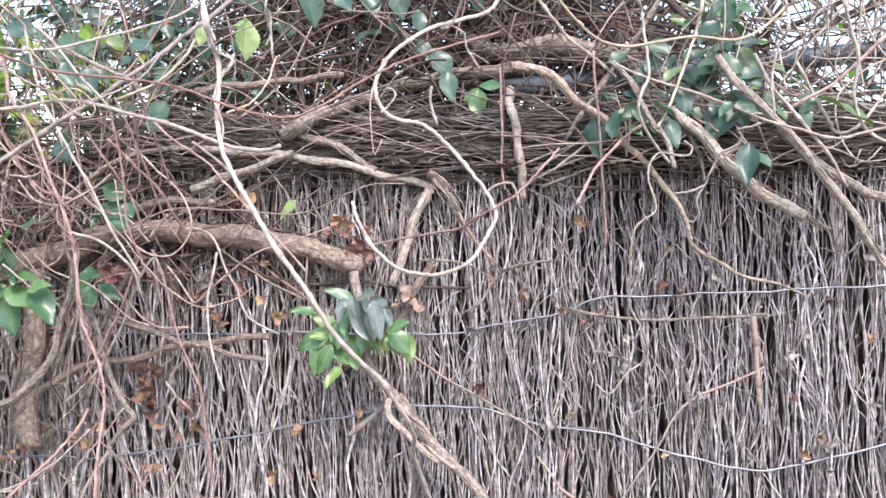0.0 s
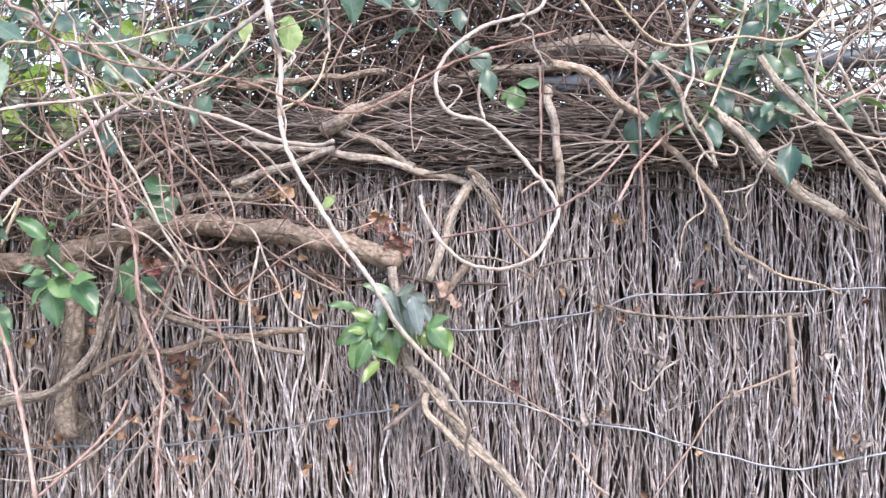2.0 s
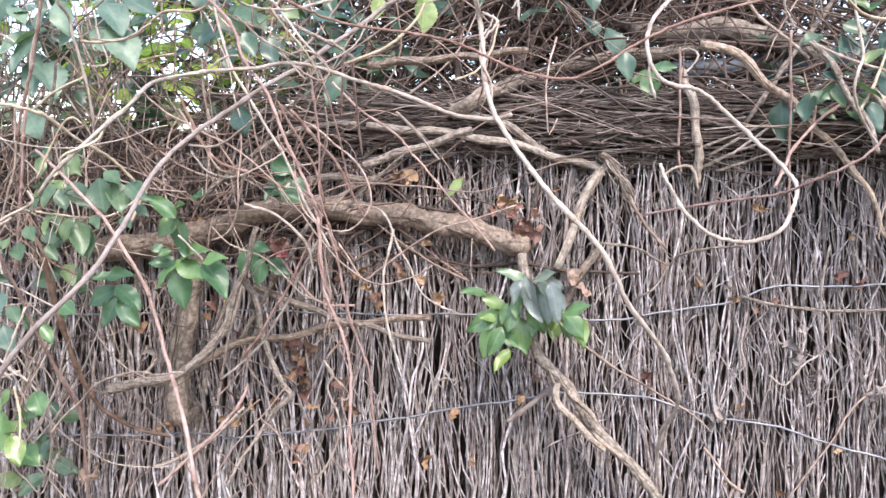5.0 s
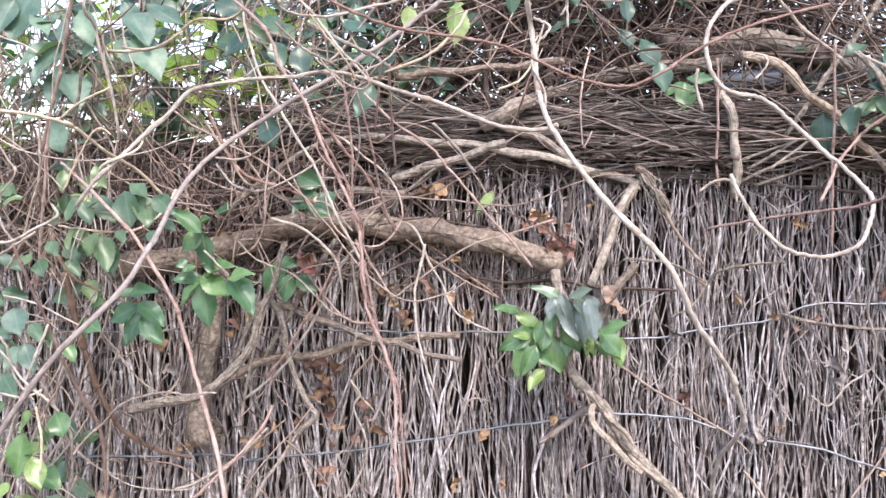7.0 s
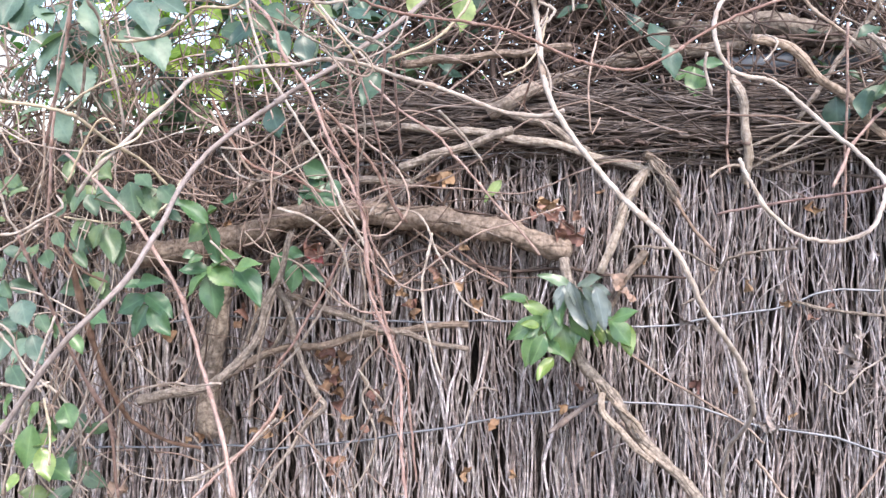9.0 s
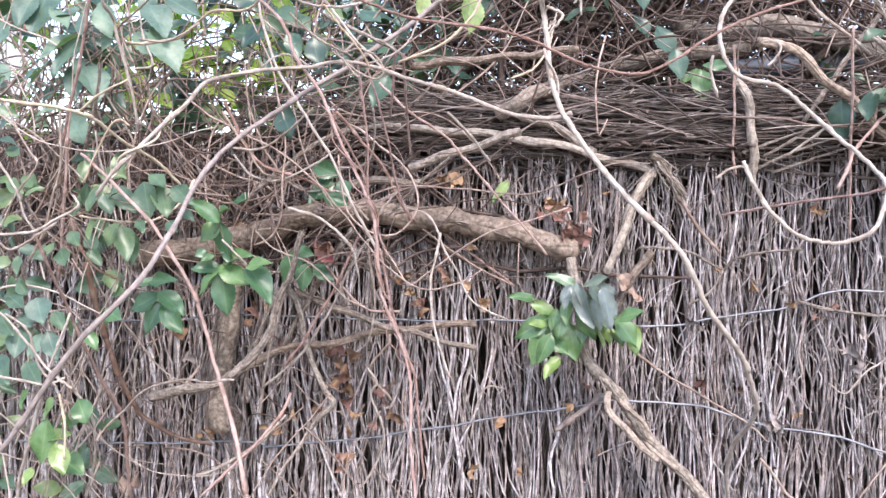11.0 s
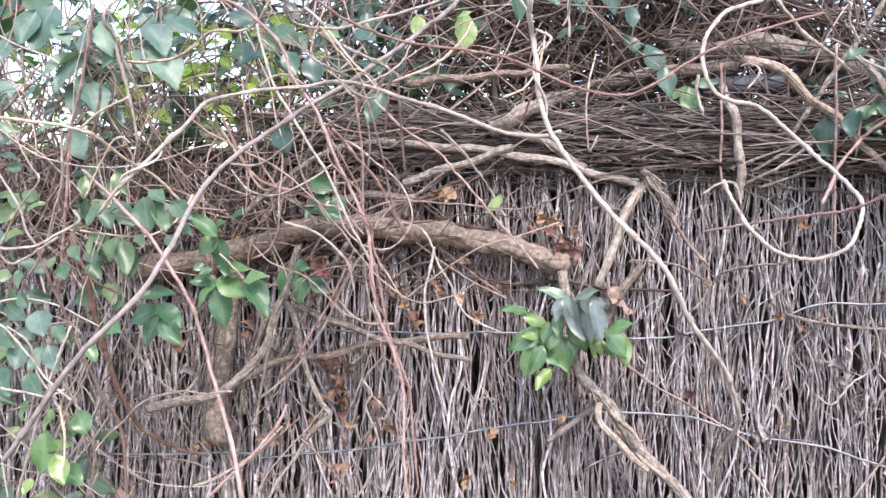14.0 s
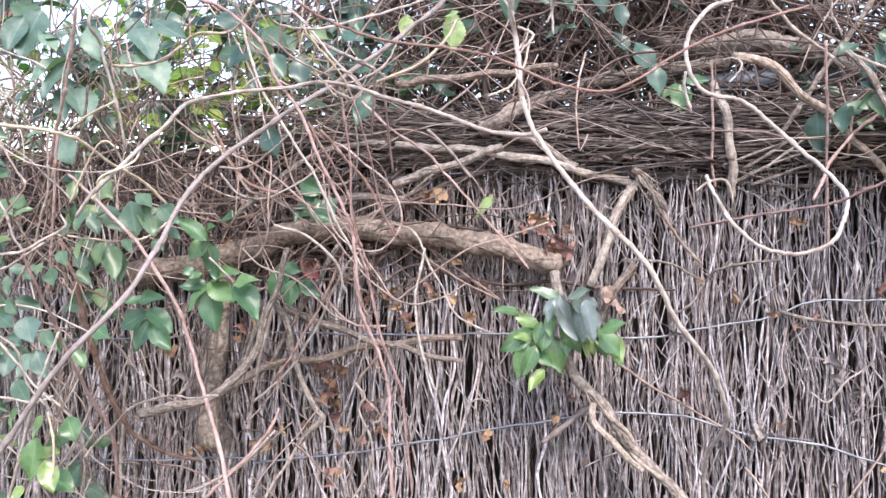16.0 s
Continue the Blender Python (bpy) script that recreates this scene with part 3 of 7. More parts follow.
twining(vinea, [(-0.244, -0.49, 1.985), (-0.214, -0.535, 1.93), (-0.213, -0.525, 1.908), (-0.21, -0.515, 1.886), (-0.206, -0.525, 1.864), (-0.203, -0.535, 1.842), (-0.197, -0.545, 1.82), (-0.189, -0.555, 1.798), (-0.175, -0.565, 1.776), (-0.157, -0.575, 1.754), (-0.138, -0.59, 1.732), (-0.118, -0.61, 1.71), (-0.097, -0.62, 1.688), (-0.083, -0.615, 1.666), (-0.072, -0.605, 1.644), (-0.055, -0.595, 1.622), (-0.038, -0.575, 1.6), (-0.024, -0.550, 1.567), (-0.020, -0.530, 1.550), (-0.020, -0.500, 1.529), (-0.026, -0.470, 1.505), (-0.022, -0.430, 1.469), (-0.014, -0.400, 1.426)], 0.0, 0.3, 0.0032, 2.2, 0.0017, "pale", 0.5)
vineb = stem("climbing_vine", "pale", 0.0014, 0.0025, [(-0.525, -0.7, 1.716), (-0.511, -0.7, 1.735), (-0.493, -0.687, 1.758), (-0.49, -0.642, 1.787), (-0.494, -0.575, 1.822), (-0.477, -0.515, 1.84), (-0.447, -0.472, 1.852), (-0.421, -0.442, 1.862), (-0.391, -0.42, 1.862), (-0.358, -0.402, 1.854), (-0.323, -0.392, 1.844), (-0.292, -0.39, 1.835), (-0.268, -0.39, 1.826), (-0.243, -0.39, 1.817), (-0.207, -0.395, 1.813), (-0.184, -0.405, 1.818)], "arching straw-coloured vine stem across the fence")
twining(vineb, [(-0.525, -0.7, 1.716), (-0.511, -0.7, 1.735), (-0.493, -0.687, 1.758), (-0.49, -0.642, 1.787), (-0.494, -0.575, 1.822), (-0.477, -0.515, 1.84), (-0.447, -0.472, 1.852), (-0.421, -0.442, 1.862), (-0.391, -0.42, 1.862), (-0.358, -0.402, 1.854), (-0.323, -0.392, 1.844), (-0.292, -0.39, 1.835), (-0.268, -0.39, 1.826), (-0.243, -0.39, 1.817), (-0.207, -0.395, 1.813), (-0.184, -0.405, 1.818)], 0.05, 0.4, 0.004, 4, 0.001, "yellow")
stem("climbing_vine", "greybark", 0.00271, 0.00299, [(-0.721, -0.54, 1.467), (-0.69, -0.54, 1.51), (-0.642, -0.54, 1.577), (-0.597, -0.527, 1.627), (-0.585, -0.482, 1.672), (-0.592, -0.417, 1.72), (-0.588, -0.365, 1.765), (-0.553, -0.335, 1.806), (-0.503, -0.32, 1.845), (-0.424, -0.305, 1.898), (-0.361, -0.28, 1.953), (-0.327, -0.257, 1.989), (-0.307, -0.017, 2.129)])
stem("branch", "bark", 0.00605, 0.00461, [(-0.417, -0.082, 1.923), (-0.366, -0.092, 1.927), (-0.267, -0.107, 1.933), (-0.227, -0.12, 1.935), (-0.184, -0.127, 1.938)])
branche = stem("branch", "palebark", 0.00569, 0.00576, [(-0.4288, -0.0278, 1.8409), (-0.3581, -0.0278, 1.8363), (-0.2877, -0.0278, 1.8302), (-0.2102, -0.0278, 1.8188), (-0.1586, -0.0278, 1.8062), (-0.12, -0.00976, 1.798), (-0.07, -0.00976, 1.783)])
stem("side_shoot", "bark", 0.00598, 0.0054, [(-0.3015, -0.028, 1.8721), (-0.2662, -0.028, 1.8636), (-0.1972, -0.028, 1.8361), (-0.1535, -0.028, 1.8072)], parent=branche)
branchf = stem("branch", "palebark", 0.00706, 0.00576, [(-0.061, -0.01106, 1.789), (-0.077, -0.01106, 1.778), (-0.093, -0.01106, 1.741), (-0.105, -0.01106, 1.706), (-0.129, -0.01106, 1.635)])
bark_strips(branchf, [(-0.061, -0.01106, 1.789), (-0.077, -0.01106, 1.778), (-0.093, -0.01106, 1.741), (-0.105, -0.01106, 1.706), (-0.129, -0.01106, 1.635)], 0.008, 7, 4)
stem("side_shoot", "bark", 0.00554, 0.0031, [(-0.0739, -0.0275, 1.8065), (-0.06, -0.02, 1.798), (-0.043, -0.02, 1.774), (-0.029, -0.02, 1.742)], parent=branchf)
stem("branch", "bark", 0.00684, 0.00504, [(-0.067, -0.01084, 1.667), (-0.084, -0.01084, 1.639), (-0.108, -0.01084, 1.6), (-0.12, -0.01084, 1.573)])
stem("branch", "bark", 0.00641, 0.00511, [(-0.412, -0.11, 1.775), (-0.376, -0.112, 1.788), (-0.327, -0.117, 1.805), (-0.287, -0.12, 1.817), (-0.256, -0.12, 1.828)])
stem("branch", "bark", 0.00641, 0.00562, [(-0.553, -0.03, 1.741), (-0.498, -0.03, 1.758), (-0.436, -0.03, 1.758), (-0.409, -0.03, 1.76)])
branchh = stem("branch", "bark", 0.0195, 0.0155, [(-0.868, -0.02288, 1.629), (-0.794, -0.02288, 1.642), (-0.729, -0.02288, 1.656), (-0.659, -0.02288, 1.678), (-0.604, -0.02288, 1.7), (-0.54, -0.02288, 1.711), (-0.467, -0.02288, 1.71), (-0.388, -0.02288, 1.705), (-0.32, -0.02288, 1.697), (-0.265, -0.02288, 1.688), (-0.22, -0.02288, 1.674), (-0.173, -0.02288, 1.664)], "thick rough brown horizontal branch")
bark_strips(branchh, [(-0.868, -0.02288, 1.629), (-0.794, -0.02288, 1.642), (-0.729, -0.02288, 1.656), (-0.659, -0.02288, 1.678), (-0.604, -0.02288, 1.7), (-0.54, -0.02288, 1.711), (-0.467, -0.02288, 1.71), (-0.388, -0.02288, 1.705), (-0.32, -0.02288, 1.697), (-0.265, -0.02288, 1.688), (-0.22, -0.02288, 1.674), (-0.173, -0.02288, 1.664)], 0.016, 14, 5, "bark")
trunki = stem("old_vine", "trunkbark", 0.01591, 0.01864, [(-0.702, -0.03, 1.645), (-0.708, -0.03, 1.568), (-0.719, -0.03, 1.487), (-0.726, -0.028, 1.422), (-0.724, -0.024, 1.369), (-0.724, 0.035, 1.3), (-0.724, 0.04, 0.6), (-0.724, 0.04, -0.04)], "thick brown vine trunk against the fence")
bark_strips(trunki, [(-0.702, -0.03, 1.645), (-0.708, -0.03, 1.568), (-0.719, -0.03, 1.487), (-0.726, -0.028, 1.422), (-0.724, -0.024, 1.369), (-0.724, 0.035, 1.3), (-0.724, 0.04, 0.6), (-0.724, 0.04, -0.04)], 0.02, 12, 8, "bark")
branchj = stem("branch", "bark", 0.0077, 0.00331, [(-0.774, -0.152, 1.435), (-0.726, -0.16, 1.448), (-0.678, -0.17, 1.461), (-0.637, -0.177, 1.482), (-0.607, -0.18, 1.512), (-0.586, -0.182, 1.548), (-0.562, -0.192, 1.609), (-0.541, -0.207, 1.653), (-0.53, -0.217, 1.683)])
stem("side_shoot", "bark", 0.0059, 0.00497, [(-0.681, -0.067, 1.459), (-0.62, -0.06, 1.496), (-0.542, -0.05, 1.511), (-0.464, -0.042, 1.531), (-0.404, -0.037, 1.541), (-0.322, -0.032, 1.55)], parent=branchj)
stem("branch", "bark", 0.00576, 0.0036, [(-0.592, -0.055, 1.585), (-0.538, -0.065, 1.571), (-0.457, -0.07, 1.547), (-0.388, -0.07, 1.533), (-0.316, -0.07, 1.518)])
branchk = stem("branch", "bark", 0.0072, 0.00936, [(-0.184, -0.045, 1.654), (-0.172, -0.055, 1.608), (-0.161, -0.060, 1.530), (-0.136, -0.060, 1.491), (-0.108, -0.060, 1.457), (-0.085, -0.055, 1.430), (-0.061, -0.050, 1.398), (-0.029, -0.050, 1.366), (0.011, -0.050, 1.326), (0.174, -0.05, 1.114), (0.264, -0.05, 0.784), (0.284, -0.05, -0.03)], "brown main vine stem climbing diagonally")
bark_strips(branchk, [(-0.184, -0.045, 1.654), (-0.172, -0.055, 1.608), (-0.161, -0.060, 1.530), (-0.136, -0.060, 1.491), (-0.108, -0.060, 1.457), (-0.085, -0.055, 1.430), (-0.061, -0.050, 1.398), (-0.029, -0.050, 1.366), (0.011, -0.050, 1.326), (0.174, -0.05, 1.114), (0.264, -0.05, 0.784), (0.284, -0.05, -0.03)], 0.010, 16, 3)
twining(branchk, [(-0.184, -0.045, 1.654), (-0.172, -0.055, 1.608), (-0.161, -0.060, 1.530), (-0.136, -0.060, 1.491), (-0.108, -0.060, 1.457), (-0.085, -0.055, 1.430), (-0.061, -0.050, 1.398), (-0.029, -0.050, 1.366), (0.011, -0.050, 1.326), (0.174, -0.05, 1.114), (0.264, -0.05, 0.784), (0.284, -0.05, -0.03)], 0.2, 0.62, 0.0085, 0.8, 0.0045, "palebark", 2.6)
stem("side_shoot", "palebark", 0.0052, 0.0044, [(-0.124, -0.070, 1.468), (-0.121, -0.075, 1.441), (-0.098, -0.070, 1.418), (-0.075, -0.065, 1.390), (-0.049, -0.060, 1.373)], parent=branchk)
twining(branchk, [(-0.184, -0.045, 1.654), (-0.172, -0.055, 1.608), (-0.161, -0.060, 1.530), (-0.136, -0.060, 1.491), (-0.108, -0.060, 1.457), (-0.085, -0.055, 1.430), (-0.061, -0.050, 1.398), (-0.029, -0.050, 1.366), (0.011, -0.050, 1.326), (0.174, -0.05, 1.114), (0.264, -0.05, 0.784), (0.284, -0.05, -0.03)], 0.33, 0.66, 0.0095, 0.7, 0.0055, "palebark", 0.4)
stem("side_shoot", "greybark", 0.0038, 0.0042, [(-0.196, -0.020, 1.395), (-0.181, -0.022, 1.407), (-0.162, -0.026, 1.425), (-0.139, -0.032, 1.446), (-0.120, -0.045, 1.457), (-0.106, -0.055, 1.455)], parent=branchk)
stem("branch", "palebark", 0.00626, 0.00605, [(0.046, 0.033, 1.939), (0.05, -0.0283, 1.8966), (0.0609, -0.0283, 1.8648), (0.0656, -0.0283, 1.8157), (0.071, -0.01026, 1.768)])
stem("branch", "palebark", 0.00648, 0.00158, [(0.053, -0.097, 1.954), (0.08, -0.09, 1.952), (0.112, -0.08, 1.938), (0.153, -0.07, 1.903), (0.194, -0.062, 1.874), (0.218, -0.062, 1.847), (0.25, -0.067, 1.811), (0.282, -0.07, 1.775), (0.299, -0.07, 1.739), (0.319, -0.07, 1.699), (0.37, -0.07, 1.668), (0.467, -0.07, 1.638)])
branchn = stem("branch", "palebark", 0.00756, 0.00886, [(0.273, -0.112, 1.893), (0.295, -0.115, 1.87), (0.327, -0.107, 1.84), (0.37, -0.09, 1.803), (0.407, -0.065, 1.776), (0.469, -0.04, 1.749)])
bark_strips(branchn, [(0.273, -0.112, 1.893), (0.295, -0.115, 1.87), (0.327, -0.107, 1.84), (0.37, -0.09, 1.803), (0.407, -0.065, 1.776), (0.469, -0.04, 1.749)], 0.014, 8, 6)
brancho = stem("branch", "palebark", 0.00533, 0.00583, [(0.329, -0.12, 1.96), (0.353, -0.115, 1.93), (0.392, -0.11, 1.893), (0.431, -0.105, 1.856), (0.463, -0.1, 1.818), (0.498, -0.087, 1.78), (0.525, -0.075, 1.75), (0.554, -0.062, 1.711), (0.59, -0.05, 1.663)])
bark_strips(brancho, [(0.329, -0.12, 1.96), (0.353, -0.115, 1.93), (0.392, -0.11, 1.893), (0.431, -0.105, 1.856), (0.463, -0.1, 1.818), (0.498, -0.087, 1.78), (0.525, -0.075, 1.75), (0.554, -0.062, 1.711), (0.59, -0.05, 1.663)], 0.006, 9, 7)
stem("side_shoot", "bark", 0.00749, 0.00648, [(0.429, -0.06, 1.867), (0.46, -0.06, 1.84), (0.499, -0.06, 1.808), (0.545, -0.06, 1.781), (0.597, -0.06, 1.774)], parent=brancho)
trunkp = stem("old_vine", "bark", 0.01094, 0.00958, [(-0.2978, -0.0329, 1.8611), (-0.2472, -0.0329, 1.8901), (-0.176, 0.1, 1.939), (-0.087, 0.096, 1.965), (0, 0.088, 1.976), (0.076, 0.08, 1.981)])
bark_strips(trunkp, [(-0.2978, -0.0329, 1.8611), (-0.2472, -0.0329, 1.8901), (-0.176, 0.1, 1.939), (-0.087, 0.096, 1.965), (0, 0.088, 1.976), (0.076, 0.08, 1.981)], 0.013, 10, 9, "bark")
trunkp2 = stem("old_vine", "bark", 0.0125, 0.0205, [(-0.040, 0.160, 2.049), (0.022, 0.140, 2.015), (0.088, 0.120, 2.021), (0.146, 0.110, 2.017), (0.216, 0.120, 1.999), (0.290, 0.140, 1.978)], "thick dark brown old bough above the cap")
bark_strips(trunkp2, [(-0.040, 0.160, 2.049), (0.022, 0.140, 2.015), (0.088, 0.120, 2.021), (0.146, 0.110, 2.017), (0.216, 0.120, 1.999), (0.290, 0.140, 1.978)], 0.018, 10, 10, "bark")
stem("climbing_vine", "red", 0.00114, 0.00126, [(-0.381, -0.655, 1.897), (-0.357, -0.642, 1.879), (-0.323, -0.63, 1.867), (-0.298, -0.62, 1.862), (-0.258, -0.607, 1.859), (-0.232, -0.592, 1.858), (-0.21, -0.577, 1.853), (-0.182, -0.565, 1.841), (-0.159, -0.557, 1.835), (-0.125, -0.55, 1.834), (-0.096, -0.537, 1.848), (-0.067, -0.522, 1.87), (-0.031, -0.505, 1.891), (0.011, -0.482, 1.908), (0.054, -0.465, 1.924)])
stem("climbing_vine", "yellow", 0.00144, 0.00186, [(0.103, -0.445, 1.97), (0.129, -0.43, 1.942), (0.153, -0.407, 1.927), (0.185, -0.377, 1.925), (0.225, -0.34, 1.938), (0.268, -0.3, 1.95), (0.32, -0.262, 1.954), (0.357, -0.237, 1.972), (0.385, -0.23, 1.997), (0.394, -0.23, 2.016), (0.414, -0.009, 2.156)])
stem("climbing_vine", "yellow", 0.00222, 0.00192, [(0.327, 0.022, 2.188), (0.307, -0.127, 2.048), (0.299, -0.122, 1.99), (0.285, -0.122, 1.945), (0.263, -0.13, 1.884), (0.251, -0.137, 1.864)])
stem("climbing_vine", "pale", 0.00192, 0.00204, [(0.187, -0.122, 1.953), (0.24, -0.125, 1.93), (0.301, -0.122, 1.911), (0.353, -0.122, 1.892), (0.396, -0.127, 1.872), (0.438, -0.13, 1.861), (0.481, -0.13, 1.85), (0.517, -0.13, 1.857), (0.558, -0.13, 1.867)])
vinet = stem("climbing_vine", "pale", 0.00186, 0.0018, [(0.236, 0.007, 2.177), (0.216, -0.177, 2.037), (0.222, -0.172, 2.009), (0.225, -0.177, 1.979), (0.231, -0.197, 1.926), (0.219, -0.215, 1.898), (0.216, -0.215, 1.874), (0.233, -0.197, 1.847), (0.261, -0.177, 1.814)])
stem("side_shoot", "bark", 0.00403, 0.00338, [(0.191, -0.12, 1.954), (0.218, -0.125, 1.922), (0.241, -0.13, 1.876), (0.263, -0.135, 1.845), (0.274, -0.14, 1.809)], parent=vinet)
vineu = stem("climbing_vine", "pale", 0.00138, 0.0009, [(0.269, -0.24, 1.837), (0.277, -0.245, 1.828), (0.267, -0.267, 1.818), (0.233, -0.302, 1.818), (0.217, -0.327, 1.805), (0.215, -0.34, 1.785), (0.221, -0.35, 1.763), (0.219, -0.365, 1.751), (0.2, -0.382, 1.739), (0.193, -0.39, 1.724), (0.192, -0.39, 1.7)])
stem("tendril", "pale", 0.00138, 0.00132, [(0.218, -0.15, 1.686), (0.222, -0.113, 1.621), (0.246, -0.077, 1.577), (0.256, -0.04, 1.537), (0.228, -0.033, 1.511), (0.206, -0.027, 1.479), (0.184, -0.02, 1.49)], parent=vineu)
stem("climbing_vine", "pale", 0.00132, 0.00114, [(0.312, -0.42, 1.84), (0.305, -0.414, 1.837), (0.294, -0.408, 1.835), (0.299, -0.402, 1.829), (0.295, -0.396, 1.82), (0.278, -0.39, 1.811), (0.277, -0.384, 1.804), (0.271, -0.378, 1.79), (0.269, -0.372, 1.781), (0.256, -0.366, 1.774), (0.241, -0.36, 1.771)])
stem("climbing_vine", "pale", 0.0012, 0.00096, [(0.269, -0.37, 1.779), (0.262, -0.365, 1.764), (0.265, -0.36, 1.749), (0.261, -0.355, 1.74), (0.254, -0.35, 1.743)])
stem("climbing_vine", "bark", 0.00246, 0.00246, [(0.283, -0.1, 1.875), (0.299, -0.097, 1.856), (0.314, -0.093, 1.829), (0.321, -0.09, 1.794)])
stem("climbing_vine", "pale", 0.00132, 0.00168, [(-0.437, -0.557, 1.932), (-0.438, -0.545, 1.92), (-0.441, -0.522, 1.907), (-0.435, -0.492, 1.908), (-0.408, -0.45, 1.917), (-0.38, -0.397, 1.941), (-0.347, -0.347, 1.965), (-0.327, -0.317, 1.986), (-0.307, -0.035, 2.126)])
stem("climbing_vine", "yellow", 0.0018, 0.00138, [(-0.718, -0.33, 1.906), (-0.682, -0.34, 1.903), (-0.64, -0.35, 1.908), (-0.614, -0.36, 1.922), (-0.588, -0.37, 1.933), (-0.549, -0.38, 1.93), (-0.525, -0.39, 1.941), (-0.509, -0.4, 1.961)])
stem("climbing_vine", "pale", 0.00192, 0.00174, [(-0.581, -0.006, 2.168), (-0.601, -0.22, 2.028), (-0.597, -0.22, 1.987), (-0.586, -0.225, 1.944), (-0.564, -0.24, 1.897), (-0.525, -0.26, 1.843), (-0.485, -0.275, 1.791), (-0.458, -0.277, 1.742), (-0.438, -0.27, 1.701), (-0.417, -0.262, 1.662)])
vinez = stem("climbing_vine", "red", 0.00204, 0.00138, [(-0.605, -0.031, 2.145), (-0.625, -0.302, 2.005), (-0.576, -0.345, 1.972), (-0.52, -0.402, 1.936), (-0.477, -0.442, 1.896), (-0.458, -0.46, 1.863), (-0.43, -0.467, 1.827), (-0.41, -0.475, 1.787), (-0.381, -0.49, 1.741), (-0.365, -0.505, 1.714), (-0.357, -0.51, 1.671), (-0.351, -0.51, 1.634), (-0.339, -0.512, 1.607), (-0.325, -0.522, 1.578), (-0.315, -0.54, 1.55), (-0.31, -0.56, 1.514), (-0.302, -0.58, 1.476), (-0.296, -0.595, 1.433)])
twining(vinez, [(-0.605, -0.031, 2.145), (-0.625, -0.302, 2.005), (-0.576, -0.345, 1.972), (-0.52, -0.402, 1.936), (-0.477, -0.442, 1.896), (-0.458, -0.46, 1.863), (-0.43, -0.467, 1.827), (-0.41, -0.475, 1.787), (-0.381, -0.49, 1.741), (-0.365, -0.505, 1.714), (-0.357, -0.51, 1.671), (-0.351, -0.51, 1.634), (-0.339, -0.512, 1.607), (-0.325, -0.522, 1.578), (-0.315, -0.54, 1.55), (-0.31, -0.56, 1.514), (-0.302, -0.58, 1.476), (-0.296, -0.595, 1.433)], 0.38, 0.8, 0.006, 5, 0.0008, "red")
twining(vinez, [(-0.605, -0.031, 2.145), (-0.625, -0.302, 2.005), (-0.576, -0.345, 1.972), (-0.52, -0.402, 1.936), (-0.477, -0.442, 1.896), (-0.458, -0.46, 1.863), (-0.43, -0.467, 1.827), (-0.41, -0.475, 1.787), (-0.381, -0.49, 1.741), (-0.365, -0.505, 1.714), (-0.357, -0.51, 1.671), (-0.351, -0.51, 1.634), (-0.339, -0.512, 1.607), (-0.325, -0.522, 1.578), (-0.315, -0.54, 1.55), (-0.31, -0.56, 1.514), (-0.302, -0.58, 1.476), (-0.296, -0.595, 1.433)], 0.45, 0.95, 0.009, 4, 0.0007, "pink", 2.0)
stem("side_shoot", "red", 0.0015, 0.00132, [(-0.439, -0.3, 1.885), (-0.433, -0.29, 1.839), (-0.429, -0.28, 1.784), (-0.429, -0.27, 1.729), (-0.418, -0.26, 1.687), (-0.409, -0.25, 1.658)], parent=vinez)
stem("side_shoot", "red", 0.00126, 0.00132, [(-0.429, -0.3, 1.885), (-0.416, -0.28, 1.84), (-0.409, -0.26, 1.8), (-0.406, -0.24, 1.766), (-0.399, -0.22, 1.731), (-0.388, -0.2, 1.701)], parent=vinez)
stem("climbing_vine", "pink", 0.0018, 0.00252, [(-0.759, -0.355, 1.77), (-0.721, -0.37, 1.746), (-0.674, -0.387, 1.713), (-0.64, -0.397, 1.684), (-0.612, -0.397, 1.646), (-0.594, -0.392, 1.608), (-0.579, -0.392, 1.57), (-0.564, -0.402, 1.534), (-0.542, -0.42, 1.501), (-0.524, -0.437, 1.469), (-0.506, -0.45, 1.419), (-0.489, -0.457, 1.363)])
stem("climbing_vine", "yellow", 0.00192, 0.00174, [(-0.792, -0.46, 1.819), (-0.772, -0.46, 1.817), (-0.723, -0.452, 1.812), (-0.701, -0.425, 1.803), (-0.685, -0.382, 1.781), (-0.672, -0.342, 1.764), (-0.652, -0.317, 1.738)])
stem("climbing_vine", "pink", 0.00174, 0.00228, [(-0.773, -0.42, 1.675), (-0.775, -0.386, 1.628), (-0.776, -0.351, 1.584), (-0.775, -0.317, 1.53), (-0.768, -0.279, 1.472), (-0.769, -0.236, 1.417), (-0.783, -0.193, 1.317), (-0.801, -0.15, 1.226)])
stem("climbing_vine", "pale", 0.00162, 0.00138, [(-0.83, -0.4, 1.507), (-0.813, -0.383, 1.501), (-0.795, -0.367, 1.493), (-0.78, -0.35, 1.499)])
stem("climbing_vine", "pale", 0.00144, 0.00108, [(-0.752, -0.327, 1.419), (-0.742, -0.325, 1.433), (-0.719, -0.332, 1.454), (-0.686, -0.35, 1.482), (-0.65, -0.375, 1.503), (-0.597, -0.41, 1.52), (-0.549, -0.447, 1.528), (-0.512, -0.472, 1.537)])
stem("climbing_vine", "pale", 0.00168, 0.00156, [(-0.809, -0.33, 1.499), (-0.786, -0.31, 1.468), (-0.778, -0.29, 1.424), (-0.79, -0.27, 1.372), (-0.814, -0.25, 1.318)])
